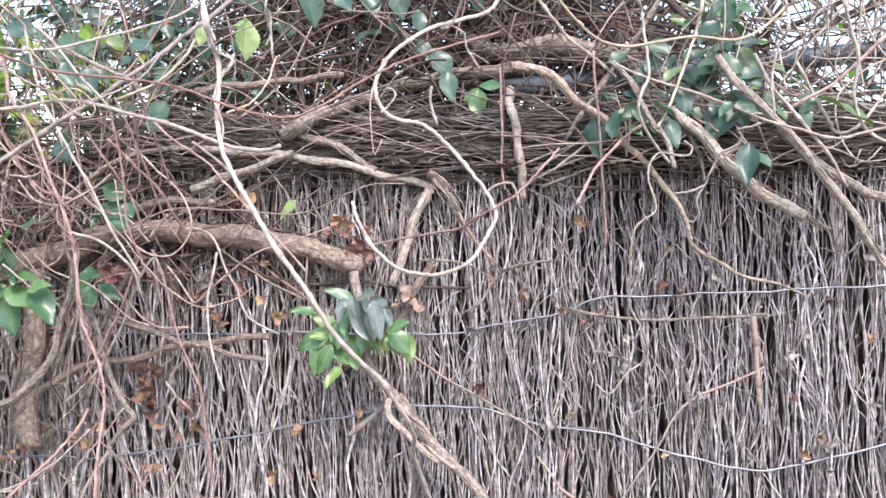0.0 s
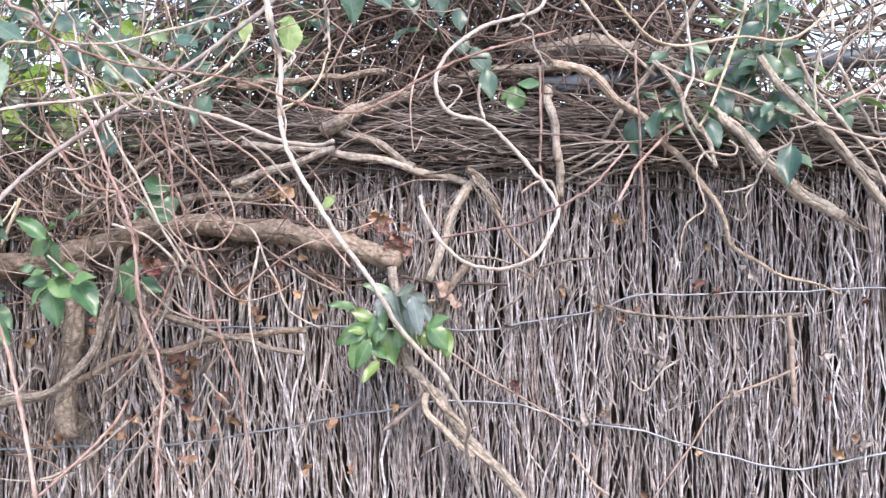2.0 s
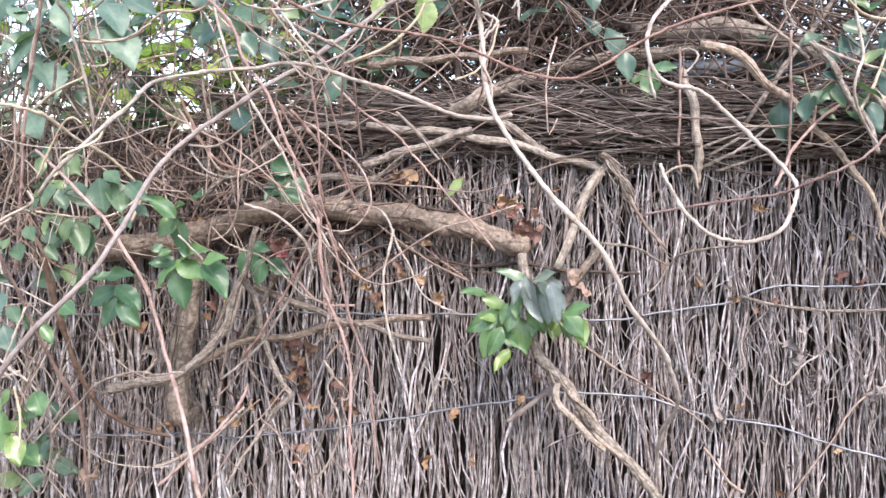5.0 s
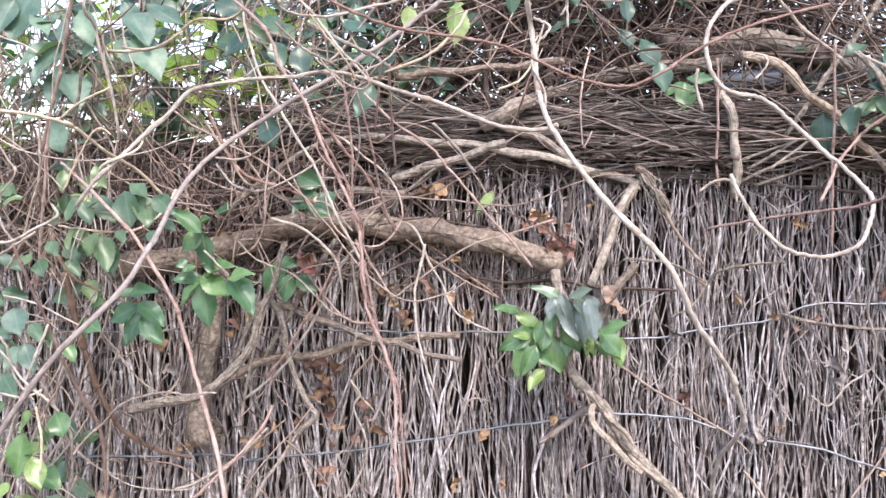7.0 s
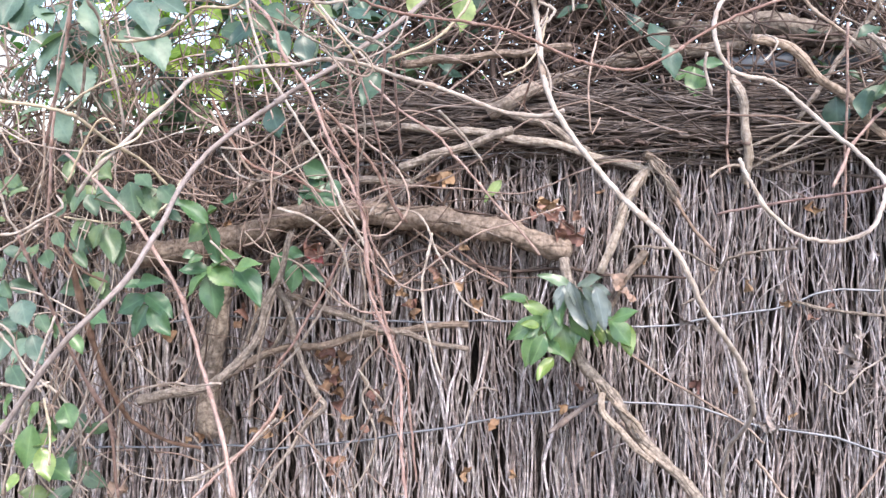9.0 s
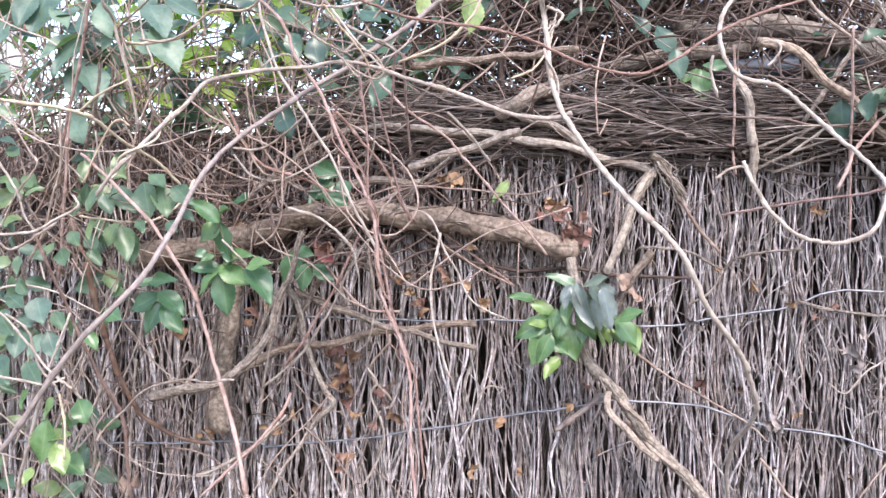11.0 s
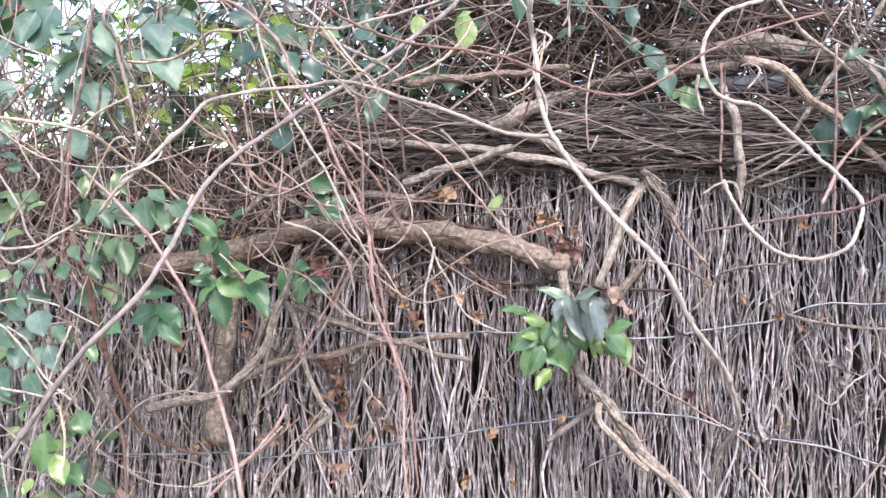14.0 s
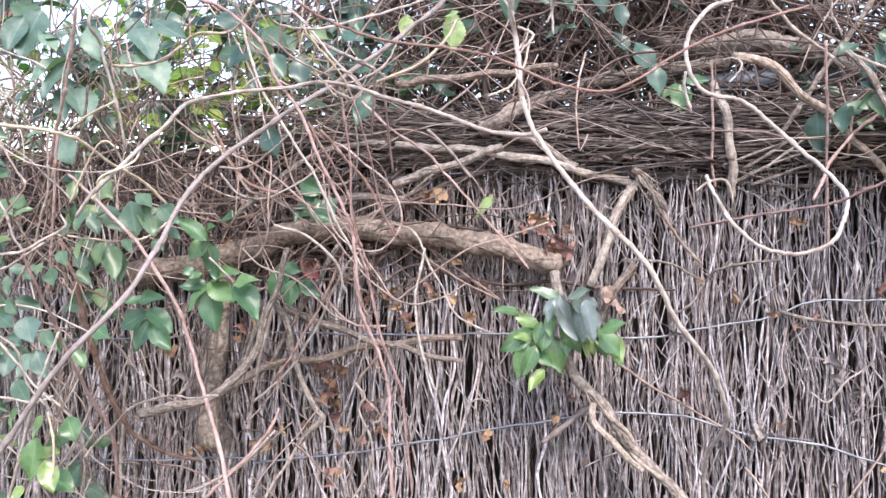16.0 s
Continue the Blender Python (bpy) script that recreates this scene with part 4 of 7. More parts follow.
stem("climbing_vine", "pale", 0.00192, 0.00204, [(-0.828, -0.1, 1.478), (-0.835, -0.095, 1.424), (-0.841, -0.09, 1.361), (-0.845, -0.085, 1.297), (-0.852, -0.08, 1.25)])
stem("climbing_vine", "yellow", 0.00222, 0.00222, [(-0.72, -0.2, 1.681), (-0.692, -0.2, 1.744), (-0.696, -0.2, 1.74)])
stem("climbing_vine", "pale", 0.00156, 0.00138, [(-0.856, -0.4, 1.778), (-0.851, -0.388, 1.765), (-0.83, -0.375, 1.726), (-0.827, -0.363, 1.693), (-0.817, -0.35, 1.669)])
stem("climbing_vine", "pale", 0.0012, 0.0012, [(-0.865, -0.35, 1.83), (-0.834, -0.35, 1.776), (-0.822, -0.35, 1.755), (-0.848, -0.35, 1.72), (-0.867, -0.35, 1.685), (-0.886, -0.35, 1.656)])
stem("climbing_vine", "pale", 0.00174, 0.00132, [(-0.839, -0.42, 1.683), (-0.825, -0.41, 1.673), (-0.789, -0.4, 1.678), (-0.768, -0.39, 1.691), (-0.753, -0.38, 1.702), (-0.752, -0.37, 1.71), (-0.766, -0.36, 1.721)])
stem("climbing_vine", "pale", 0.00156, 0.00132, [(-0.84, -0.4, 1.676), (-0.833, -0.395, 1.66), (-0.822, -0.39, 1.655), (-0.793, -0.385, 1.674), (-0.774, -0.38, 1.688)])
stem("climbing_vine", "yellow", 0.0015, 0.00144, [(-0.797, -0.3, 1.695), (-0.767, -0.284, 1.691), (-0.729, -0.268, 1.69), (-0.714, -0.252, 1.695), (-0.694, -0.236, 1.714), (-0.684, -0.22, 1.743)])
stem("climbing_vine", "pale", 0.00144, 0.00144, [(-0.791, -0.35, 1.821), (-0.796, -0.342, 1.756), (-0.809, -0.335, 1.722), (-0.825, -0.327, 1.679), (-0.853, -0.32, 1.635)])
stem("climbing_vine", "pink", 0.00192, 0.00204, [(-0.812, -0.3, 1.827), (-0.828, -0.283, 1.737), (-0.842, -0.267, 1.67), (-0.859, -0.25, 1.608)])
stem("climbing_vine", "pink", 0.00186, 0.00174, [(-0.69, -0.45, 1.944), (-0.702, -0.438, 1.905), (-0.719, -0.425, 1.859), (-0.737, -0.413, 1.817), (-0.754, -0.4, 1.779)])
stem("climbing_vine", "pale", 0.00192, 0.00192, [(-0.739, -0.03, 2.126), (-0.759, -0.3, 1.986), (-0.758, -0.29, 1.939), (-0.754, -0.28, 1.906), (-0.749, -0.27, 1.871), (-0.744, -0.26, 1.827), (-0.747, -0.25, 1.808)])
stem("climbing_vine", "bark", 0.00192, 0.00198, [(-0.783, -0.28, 1.891), (-0.793, -0.27, 1.856), (-0.808, -0.26, 1.813), (-0.823, -0.25, 1.784)])
stem("climbing_vine", "pink", 0.00156, 0.00156, [(-0.432, -0.22, 1.877), (-0.386, -0.22, 1.837), (-0.341, -0.22, 1.808), (-0.318, -0.22, 1.783), (-0.289, -0.217, 1.75), (-0.253, -0.21, 1.711), (-0.212, -0.202, 1.665)])
stem("climbing_vine", "pale", 0.00174, 0.00138, [(-0.45, -0.092, 1.709), (-0.419, -0.1, 1.718), (-0.388, -0.11, 1.713), (-0.37, -0.117, 1.693), (-0.356, -0.122, 1.662), (-0.337, -0.132, 1.635), (-0.31, -0.15, 1.594), (-0.262, -0.165, 1.575)])
stem("climbing_vine", "pale", 0.00186, 0.00162, [(-0.358, -0.15, 1.686), (-0.362, -0.152, 1.659), (-0.368, -0.16, 1.616), (-0.361, -0.17, 1.571), (-0.347, -0.18, 1.527), (-0.333, -0.187, 1.497)])
stem("climbing_vine", "pink", 0.0021, 0.0018, [(-0.425, -0.0061, 1.727), (-0.386, -0.0061, 1.691), (-0.326, -0.0061, 1.649), (-0.265, -0.01, 1.606)])
stem("climbing_vine", "brown", 0.00156, 0.00156, [(-0.407, -0.03, 1.69), (-0.371, -0.03, 1.665), (-0.318, -0.03, 1.633), (-0.267, -0.03, 1.61)])
buda = stem("climbing_vine", "bark", 0.00204, 0.0018, [(-0.086, -0.03, 1.672), (-0.07, -0.03, 1.674), (-0.022, -0.03, 1.671), (0.014, -0.03, 1.653), (0.036, -0.03, 1.644)])
stem("side_shoot", "bark", 0.00204, 0.00174, [(0.033, -0.03, 1.644), (0.044, -0.04, 1.661), (0.069, -0.05, 1.67), (0.127, -0.07, 1.68)], parent=buda)
stem("side_shoot", "bark", 0.00174, 0.0015, [(0.029, -0.05, 1.645), (0.008, -0.06, 1.613), (-0.019, -0.06, 1.594)], parent=buda)
stem("climbing_vine", "bark", 0.0021, 0.0024, [(0.14, -0.012, 1.603), (0.204, -0.012, 1.591), (0.271, -0.012, 1.589), (0.344, -0.012, 1.593), (0.432, -0.012, 1.601)])
stem("climbing_vine", "brown", 0.00198, 0.00138, [(0.428, -0.012, 1.521), (0.38, -0.012, 1.495), (0.331, -0.012, 1.474), (0.299, -0.012, 1.437), (0.279, -0.012, 1.397), (0.251, -0.012, 1.352), (0.222, -0.012, 1.307)])
stem("climbing_vine", "brown", 0.00389, 0.0036, [(0.411, -0.012, 1.598), (0.417, -0.012, 1.547), (0.425, -0.012, 1.463)])
stem("climbing_vine", "red", 0.00108, 0.00084, [(-0.057, -0.55, 1.717), (-0.027, -0.577, 1.725), (0.009, -0.61, 1.731), (0.034, -0.635, 1.737), (0.048, -0.655, 1.745), (0.074, -0.67, 1.759), (0.095, -0.665, 1.781), (0.11, -0.648, 1.799)])
stem("climbing_vine", "pink", 0.00204, 0.00204, [(0.144, -0.157, 1.759), (0.159, -0.147, 1.788), (0.175, -0.122, 1.816), (0.223, -0.087, 1.863), (0.257, -0.065, 1.887)])
stem("climbing_vine", "pink", 0.00168, 0.00174, [(0.165, -0.115, 1.97), (0.172, -0.1, 1.903), (0.179, -0.08, 1.85), (0.186, -0.062, 1.786), (0.192, -0.052, 1.703)])
stem("side_shoot", "bark", 0.00138, 0.00084, [(0.042, -0.62, 1.93), (0.032, -0.622, 1.916), (0.028, -0.625, 1.903), (0.023, -0.628, 1.895), (0.017, -0.63, 1.893)], parent=curl)
stem("side_shoot", "pale", 0.00096, 0.00072, [(0.024, -0.62, 1.897), (0.033, -0.613, 1.892), (0.036, -0.607, 1.88), (0.046, -0.6, 1.865)], parent=curl)
stem("tendril", "pale", 0.00072, 0.0006, [(0.035, -0.6, 1.88), (0.043, -0.59, 1.878), (0.051, -0.58, 1.874)], parent=curl)
stem("tendril", "pale", 0.00084, 0.0006, [(-0.036, -0.6, 1.831), (-0.027, -0.595, 1.841), (-0.026, -0.59, 1.848), (-0.032, -0.585, 1.852), (-0.038, -0.58, 1.852)], parent=curl)
striptop = stem("climbing_vine", "pale", 0.00186, 0.00126, [(-0.161, -0.075, 2.12), (-0.181, -0.45, 1.98), (-0.18, -0.45, 1.946), (-0.178, -0.45, 1.906)])
stem("bark_strip", "pale", 0.0015, 0.00108, [(-0.154, -0.075, 2.114), (-0.174, -0.45, 1.974), (-0.18, -0.45, 1.928), (-0.185, -0.45, 1.917)], parent=striptop)
stem("side_shoot", "pink", 0.00114, 0.00108, [(-0.211, -0.35, 1.924), (-0.217, -0.317, 1.884), (-0.231, -0.283, 1.847), (-0.231, -0.25, 1.832)], parent=striptop)
stem("side_shoot", "yellow", 0.0012, 0.00114, [(-0.206, -0.35, 1.924), (-0.214, -0.367, 1.889), (-0.227, -0.383, 1.865), (-0.247, -0.4, 1.854)], parent=striptop)
stem("climbing_vine", "pink", 0.00168, 0.00174, [(-0.54, -0.14, 1.662), (-0.51, -0.127, 1.615), (-0.47, -0.113, 1.575), (-0.423, -0.1, 1.571)])
stem("climbing_vine", "red", 0.00186, 0.00204, [(-0.469, -0.16, 1.681), (-0.488, -0.148, 1.641), (-0.507, -0.136, 1.607), (-0.534, -0.124, 1.564), (-0.563, -0.112, 1.52), (-0.592, -0.1, 1.483)])
stem("climbing_vine", "pale", 0.00186, 0.00216, [(-0.448, -0.15, 1.682), (-0.474, -0.138, 1.657), (-0.501, -0.127, 1.607), (-0.52, -0.115, 1.572), (-0.548, -0.103, 1.528), (-0.578, -0.092, 1.491), (-0.634, -0.08, 1.443)])
stem("climbing_vine", "pale", 0.0012, 0.0012, [(-0.601, -0.2, 1.681), (-0.58, -0.19, 1.659), (-0.535, -0.18, 1.641), (-0.505, -0.17, 1.614), (-0.483, -0.16, 1.591), (-0.457, -0.15, 1.579)])
vinel5 = stem("branch", "bark", 0.00497, 0.00389, [(-0.602, -0.08, 1.599), (-0.585, -0.077, 1.574), (-0.571, -0.074, 1.523), (-0.558, -0.071, 1.48), (-0.54, -0.069, 1.442), (-0.527, -0.066, 1.421), (-0.549, -0.063, 1.397), (-0.567, -0.06, 1.378)])
stem("side_shoot", "pale", 0.0024, 0.00222, [(-0.567, -0.06, 1.378), (-0.586, -0.057, 1.345), (-0.613, -0.053, 1.306), (-0.632, -0.05, 1.268)], parent=vinel5)
stem("climbing_vine", "pink", 0.00234, 0.00204, [(-0.582, -0.1, 1.442), (-0.591, -0.12, 1.412), (-0.609, -0.14, 1.386), (-0.634, -0.16, 1.357), (-0.651, -0.18, 1.337), (-0.674, -0.2, 1.314)])
stem("climbing_vine", "red", 0.0021, 0.00174, [(-0.454, -0.15, 1.689), (-0.44, -0.146, 1.651), (-0.431, -0.141, 1.603), (-0.419, -0.137, 1.556), (-0.407, -0.133, 1.524), (-0.39, -0.129, 1.476), (-0.384, -0.124, 1.411), (-0.375, -0.12, 1.338)])
stem("climbing_vine", "pale", 0.00168, 0.0015, [(-0.467, -0.12, 1.673), (-0.463, -0.115, 1.632), (-0.457, -0.11, 1.591), (-0.459, -0.105, 1.558), (-0.468, -0.1, 1.524)])
stem("climbing_vine", "pale", 0.0018, 0.00162, [(-0.477, -0.06, 1.479), (-0.464, -0.057, 1.458), (-0.473, -0.053, 1.435), (-0.455, -0.05, 1.396), (-0.453, -0.047, 1.361), (-0.472, -0.043, 1.315), (-0.49, -0.04, 1.286)])
stem("climbing_vine", "pale", 0.00204, 0.00216, [(-0.595, -0.1, 1.592), (-0.614, -0.09, 1.531), (-0.626, -0.08, 1.486), (-0.638, -0.07, 1.44), (-0.645, -0.06, 1.394)])
stem("climbing_vine", "pale", 0.00132, 0.0012, [(-0.649, -0.2, 1.668), (-0.618, -0.175, 1.629), (-0.594, -0.15, 1.605)])
stem("climbing_vine", "pale", 0.00168, 0.00144, [(-0.653, -0.2, 1.841), (-0.625, -0.188, 1.797), (-0.605, -0.175, 1.763), (-0.585, -0.163, 1.756), (-0.555, -0.15, 1.738)])
stem("climbing_vine", "pale", 0.00168, 0.00132, [(-0.636, -0.2, 1.792), (-0.589, -0.217, 1.791), (-0.552, -0.233, 1.809), (-0.509, -0.25, 1.84)])
stem("climbing_vine", "pale", 0.0015, 0.00138, [(-0.657, -0.15, 1.787), (-0.628, -0.157, 1.759), (-0.584, -0.165, 1.752), (-0.533, -0.173, 1.772), (-0.499, -0.18, 1.796)])
stem("climbing_vine", "pink", 0.00156, 0.00156, [(-0.495, -0.25, 1.847), (-0.479, -0.238, 1.817), (-0.463, -0.225, 1.785), (-0.45, -0.213, 1.757), (-0.444, -0.2, 1.72)])
stem("climbing_vine", "pink", 0.0021, 0.00192, [(-0.494, -0.2, 1.843), (-0.468, -0.18, 1.811), (-0.44, -0.16, 1.775), (-0.419, -0.14, 1.73), (-0.398, -0.12, 1.699)])
stem("climbing_vine", "pale", 0.0012, 0.00114, [(-0.432, -0.25, 1.841), (-0.434, -0.227, 1.808), (-0.449, -0.203, 1.776), (-0.498, -0.18, 1.769)])
stem("climbing_vine", "pale", 0.00144, 0.00144, [(-0.547, -0.15, 1.738), (-0.506, -0.15, 1.739), (-0.485, -0.15, 1.728), (-0.46, -0.15, 1.701)])
stem("climbing_vine", "brown", 0.00156, 0.00156, [(-0.658, -0.08, 1.703), (-0.591, -0.07, 1.705), (-0.532, -0.06, 1.716), (-0.456, -0.05, 1.721)])
stem("climbing_vine", "pale", 0.00156, 0.00156, [(-0.407, -0.2, 1.74), (-0.421, -0.2, 1.725), (-0.433, -0.2, 1.709)])
stem("climbing_vine", "bark", 0.00192, 0.00174, [(-0.353, -0.12, 1.791), (-0.377, -0.113, 1.772), (-0.41, -0.107, 1.743), (-0.444, -0.1, 1.706)])
stem("climbing_vine", "rust", 0.0044, 0.0026, [(-0.838, -0.22, 1.63), (-0.837, -0.2, 1.582), (-0.831, -0.18, 1.523), (-0.824, -0.16, 1.471), (-0.815, -0.136, 1.425), (-0.81, -0.107, 1.392), (-0.77, -0.079, 1.359), (-0.727, -0.05, 1.341)])
stem("climbing_vine", "rust", 0.00198, 0.00144, [(-0.837, -0.25, 1.685), (-0.828, -0.25, 1.655), (-0.803, -0.25, 1.626), (-0.768, -0.25, 1.611)])
stem("tendril", "pale", 0.00108, 0.0009, [(-0.499, -0.45, 1.855), (-0.487, -0.45, 1.865), (-0.472, -0.45, 1.868), (-0.457, -0.45, 1.862), (-0.445, -0.45, 1.856), (-0.427, -0.45, 1.856)], parent=vineb)
stem("tendril", "pale", 0.00108, 0.0009, [(-0.415, -0.45, 1.869), (-0.398, -0.45, 1.874), (-0.38, -0.45, 1.867), (-0.371, -0.45, 1.852), (-0.379, -0.45, 1.844), (-0.397, -0.45, 1.852), (-0.412, -0.45, 1.864), (-0.424, -0.45, 1.872)], parent=vineb)
stem("tendril", "pale", 0.0009, 0.0009, [(-0.394, -0.44, 1.869), (-0.387, -0.444, 1.856), (-0.397, -0.448, 1.847), (-0.408, -0.452, 1.858), (-0.42, -0.456, 1.872), (-0.421, -0.46, 1.875)], parent=vineb)
stem("climbing_vine", "yellow", 0.00102, 0.00108, [(-0.425, -0.48, 1.911), (-0.41, -0.47, 1.891), (-0.392, -0.46, 1.87), (-0.385, -0.45, 1.855)])
stem("side_shoot", "pale", 0.00102, 0.00108, [(-0.452, -0.5, 1.898), (-0.435, -0.483, 1.882), (-0.416, -0.467, 1.872), (-0.403, -0.45, 1.867)], parent=vineb)
stem("climbing_vine", "pale", 0.0009, 0.00102, [(-0.388, -0.44, 1.862), (-0.375, -0.393, 1.88), (-0.367, -0.347, 1.905), (-0.367, -0.3, 1.941)])
stem("climbing_vine", "pale", 0.00126, 0.00102, [(-0.661, -0.4, 1.895), (-0.633, -0.4, 1.893), (-0.613, -0.4, 1.9), (-0.592, -0.4, 1.912)])
stem("climbing_vine", "pale", 0.00114, 0.00114, [(-0.72, -0.3, 1.951), (-0.712, -0.3, 1.916), (-0.701, -0.3, 1.886), (-0.722, -0.3, 1.881)])
stem("climbing_vine", "yellow", 0.0015, 0.00138, [(-0.803, -0.3, 1.823), (-0.772, -0.3, 1.848), (-0.734, -0.3, 1.866)])
stem("climbing_vine", "yellow", 0.00126, 0.00102, [(-0.714, -0.42, 1.734), (-0.697, -0.42, 1.772), (-0.684, -0.42, 1.797), (-0.671, -0.42, 1.804), (-0.66, -0.42, 1.797)])
stem("climbing_vine", "pale", 0.00234, 0.00204, [(-0.806, -0.34, 1.501), (-0.823, -0.332, 1.474), (-0.839, -0.324, 1.435), (-0.856, -0.316, 1.388), (-0.87, -0.308, 1.355), (-0.879, -0.3, 1.322)])
stem("climbing_vine", "pale", 0.00156, 0.00168, [(-0.814, -0.2, 1.479), (-0.838, -0.193, 1.428), (-0.864, -0.187, 1.375), (-0.881, -0.18, 1.331)])
stem("climbing_vine", "yellow", 0.00162, 0.00138, [(-0.781, -0.36, 1.482), (-0.773, -0.36, 1.448), (-0.774, -0.36, 1.403)])
stem("climbing_vine", "pink", 0.00198, 0.00192, [(-0.817, -0.25, 1.518), (-0.816, -0.217, 1.474), (-0.805, -0.183, 1.42), (-0.81, -0.15, 1.378)])
stem("climbing_vine", "pale", 0.00132, 0.00132, [(-0.838, -0.42, 1.595), (-0.817, -0.41, 1.579), (-0.795, -0.4, 1.549), (-0.78, -0.39, 1.522), (-0.764, -0.38, 1.501)])
stem("climbing_vine", "pale", 0.0015, 0.0015, [(-0.678, -0.2, 1.495), (-0.695, -0.2, 1.471), (-0.682, -0.2, 1.487)])
stem("climbing_vine", "pale", 0.00132, 0.00132, [(-0.824, -0.4, 1.581), (-0.8, -0.393, 1.561), (-0.789, -0.387, 1.521), (-0.771, -0.38, 1.494)])
stem("climbing_vine", "pale", 0.00156, 0.00138, [(-0.774, -0.35, 1.578), (-0.792, -0.35, 1.535), (-0.803, -0.35, 1.507)])
stem("climbing_vine", "pale", 0.00246, 0.0018, [(-0.728, -0.1, 1.307), (-0.69, -0.087, 1.322), (-0.632, -0.073, 1.366), (-0.602, -0.06, 1.399)])
stem("climbing_vine", "pale", 0.00192, 0.00168, [(-0.443, -0.06, 1.521), (-0.476, -0.05, 1.473), (-0.443, -0.04, 1.427)])
stem("side_shoot", "brown", 0.00374, 0.00259, [(-0.093, -0.03, 1.419), (-0.055, -0.03, 1.379), (-0.006, -0.03, 1.338), (0.015, -0.03, 1.313)], parent=branchk)
stem("side_shoot", "pale", 0.00138, 0.00102, [(-0.208, -0.52, 1.897), (-0.194, -0.52, 1.889), (-0.203, -0.52, 1.876), (-0.209, -0.52, 1.867)], parent=vinea)
stem("side_shoot", "pale", 0.00138, 0.0009, [(-0.211, -0.52, 1.908), (-0.22, -0.51, 1.923), (-0.231, -0.5, 1.94)], parent=vinea)
stem("side_shoot", "pale", 0.00108, 0.00066, [(-0.208, -0.52, 1.875), (-0.201, -0.51, 1.887), (-0.199, -0.5, 1.9)], parent=vinea)
stem("climbing_vine", "pale", 0.0015, 0.00126, [(-0.469, -0.4, 1.951), (-0.447, -0.4, 1.933), (-0.415, -0.4, 1.894), (-0.391, -0.4, 1.871), (-0.381, -0.4, 1.858)])
stem("climbing_vine", "bark", 0.00228, 0.00216, [(-0.474, -0.33, 1.939), (-0.443, -0.33, 1.923), (-0.399, -0.33, 1.904), (-0.372, -0.33, 1.886)])
stem("climbing_vine", "yellow", 0.00162, 0.00138, [(-0.282, -0.4, 1.934), (-0.291, -0.407, 1.913), (-0.314, -0.413, 1.889), (-0.362, -0.42, 1.866)])
stem("climbing_vine", "pink", 0.00174, 0.00132, [(-0.382, -0.35, 1.89), (-0.39, -0.325, 1.856), (-0.398, -0.3, 1.824)])
stem("climbing_vine", "pink", 0.0015, 0.00138, [(-0.373, -0.35, 1.888), (-0.377, -0.317, 1.854), (-0.381, -0.283, 1.826), (-0.381, -0.25, 1.784)])
stem("climbing_vine", "pale", 0.00174, 0.00156, [(-0.329, -0.3, 1.831), (-0.307, -0.275, 1.809), (-0.283, -0.25, 1.778)])
stem("climbing_vine", "red", 0.00216, 0.00186, [(-0.65, -0.2, 1.855), (-0.626, -0.188, 1.801), (-0.6, -0.175, 1.77), (-0.548, -0.163, 1.754), (-0.513, -0.15, 1.738)])
stem("climbing_vine", "bark", 0.0041, 0.00324, [(-0.666, -0.1, 1.719), (-0.614, -0.095, 1.763), (-0.562, -0.09, 1.806), (-0.502, -0.085, 1.832), (-0.433, -0.08, 1.839)])
stem("climbing_vine", "pale", 0.0021, 0.0018, [(-0.564, -0.18, 1.714), (-0.519, -0.17, 1.699), (-0.483, -0.16, 1.667), (-0.471, -0.15, 1.625)])
stem("climbing_vine", "bark", 0.00389, 0.00353, [(-0.495, -0.1, 1.688), (-0.53, -0.087, 1.635), (-0.565, -0.073, 1.581), (-0.61, -0.06, 1.506)])
stem("climbing_vine", "bark", 0.00346, 0.00288, [(-0.618, -0.06, 1.591), (-0.65, -0.057, 1.523), (-0.672, -0.053, 1.449), (-0.669, -0.05, 1.412)])
stem("climbing_vine", "pale", 0.00252, 0.00198, [(0.078, -0.08, 2.065), (0.127, -0.08, 2.001), (0.175, -0.08, 1.961), (0.199, -0.08, 1.941)])
stem("climbing_vine", "bark", 0.00396, 0.0031, [(0.28, 0.02, 2.087), (0.239, 0.01, 2.018), (0.197, 0, 1.958), (0.1613, -0.026, 1.9038), (0.1302, -0.026, 1.8544)])
stem("climbing_vine", "pale", 0.00246, 0.00198, [(0.372, -0.14, 1.959), (0.4, -0.135, 1.912), (0.438, -0.13, 1.872), (0.477, -0.125, 1.824), (0.501, -0.12, 1.787)])
stem("climbing_vine", "pale", 0.00258, 0.0021, [(0.506, 0.024, 2.187), (0.486, -0.12, 2.047), (0.499, -0.116, 1.996), (0.513, -0.112, 1.952), (0.509, -0.108, 1.908), (0.529, -0.104, 1.863), (0.571, -0.1, 1.841)])
stem("climbing_vine", "pink", 0.00264, 0.00204, [(0.572, -0.1, 2.013), (0.524, -0.1, 1.961), (0.482, -0.1, 1.924), (0.432, -0.1, 1.894)])
stem("climbing_vine", "pale", 0.00192, 0.00168, [(0.428, 0.012, 2.142), (0.408, -0.16, 2.002), (0.4, -0.153, 1.968), (0.393, -0.147, 1.925), (0.399, -0.14, 1.882)])
stem("climbing_vine", "pink", 0.00246, 0.00198, [(0.33, -0.1, 1.81), (0.352, -0.1, 1.833), (0.381, -0.1, 1.845)])
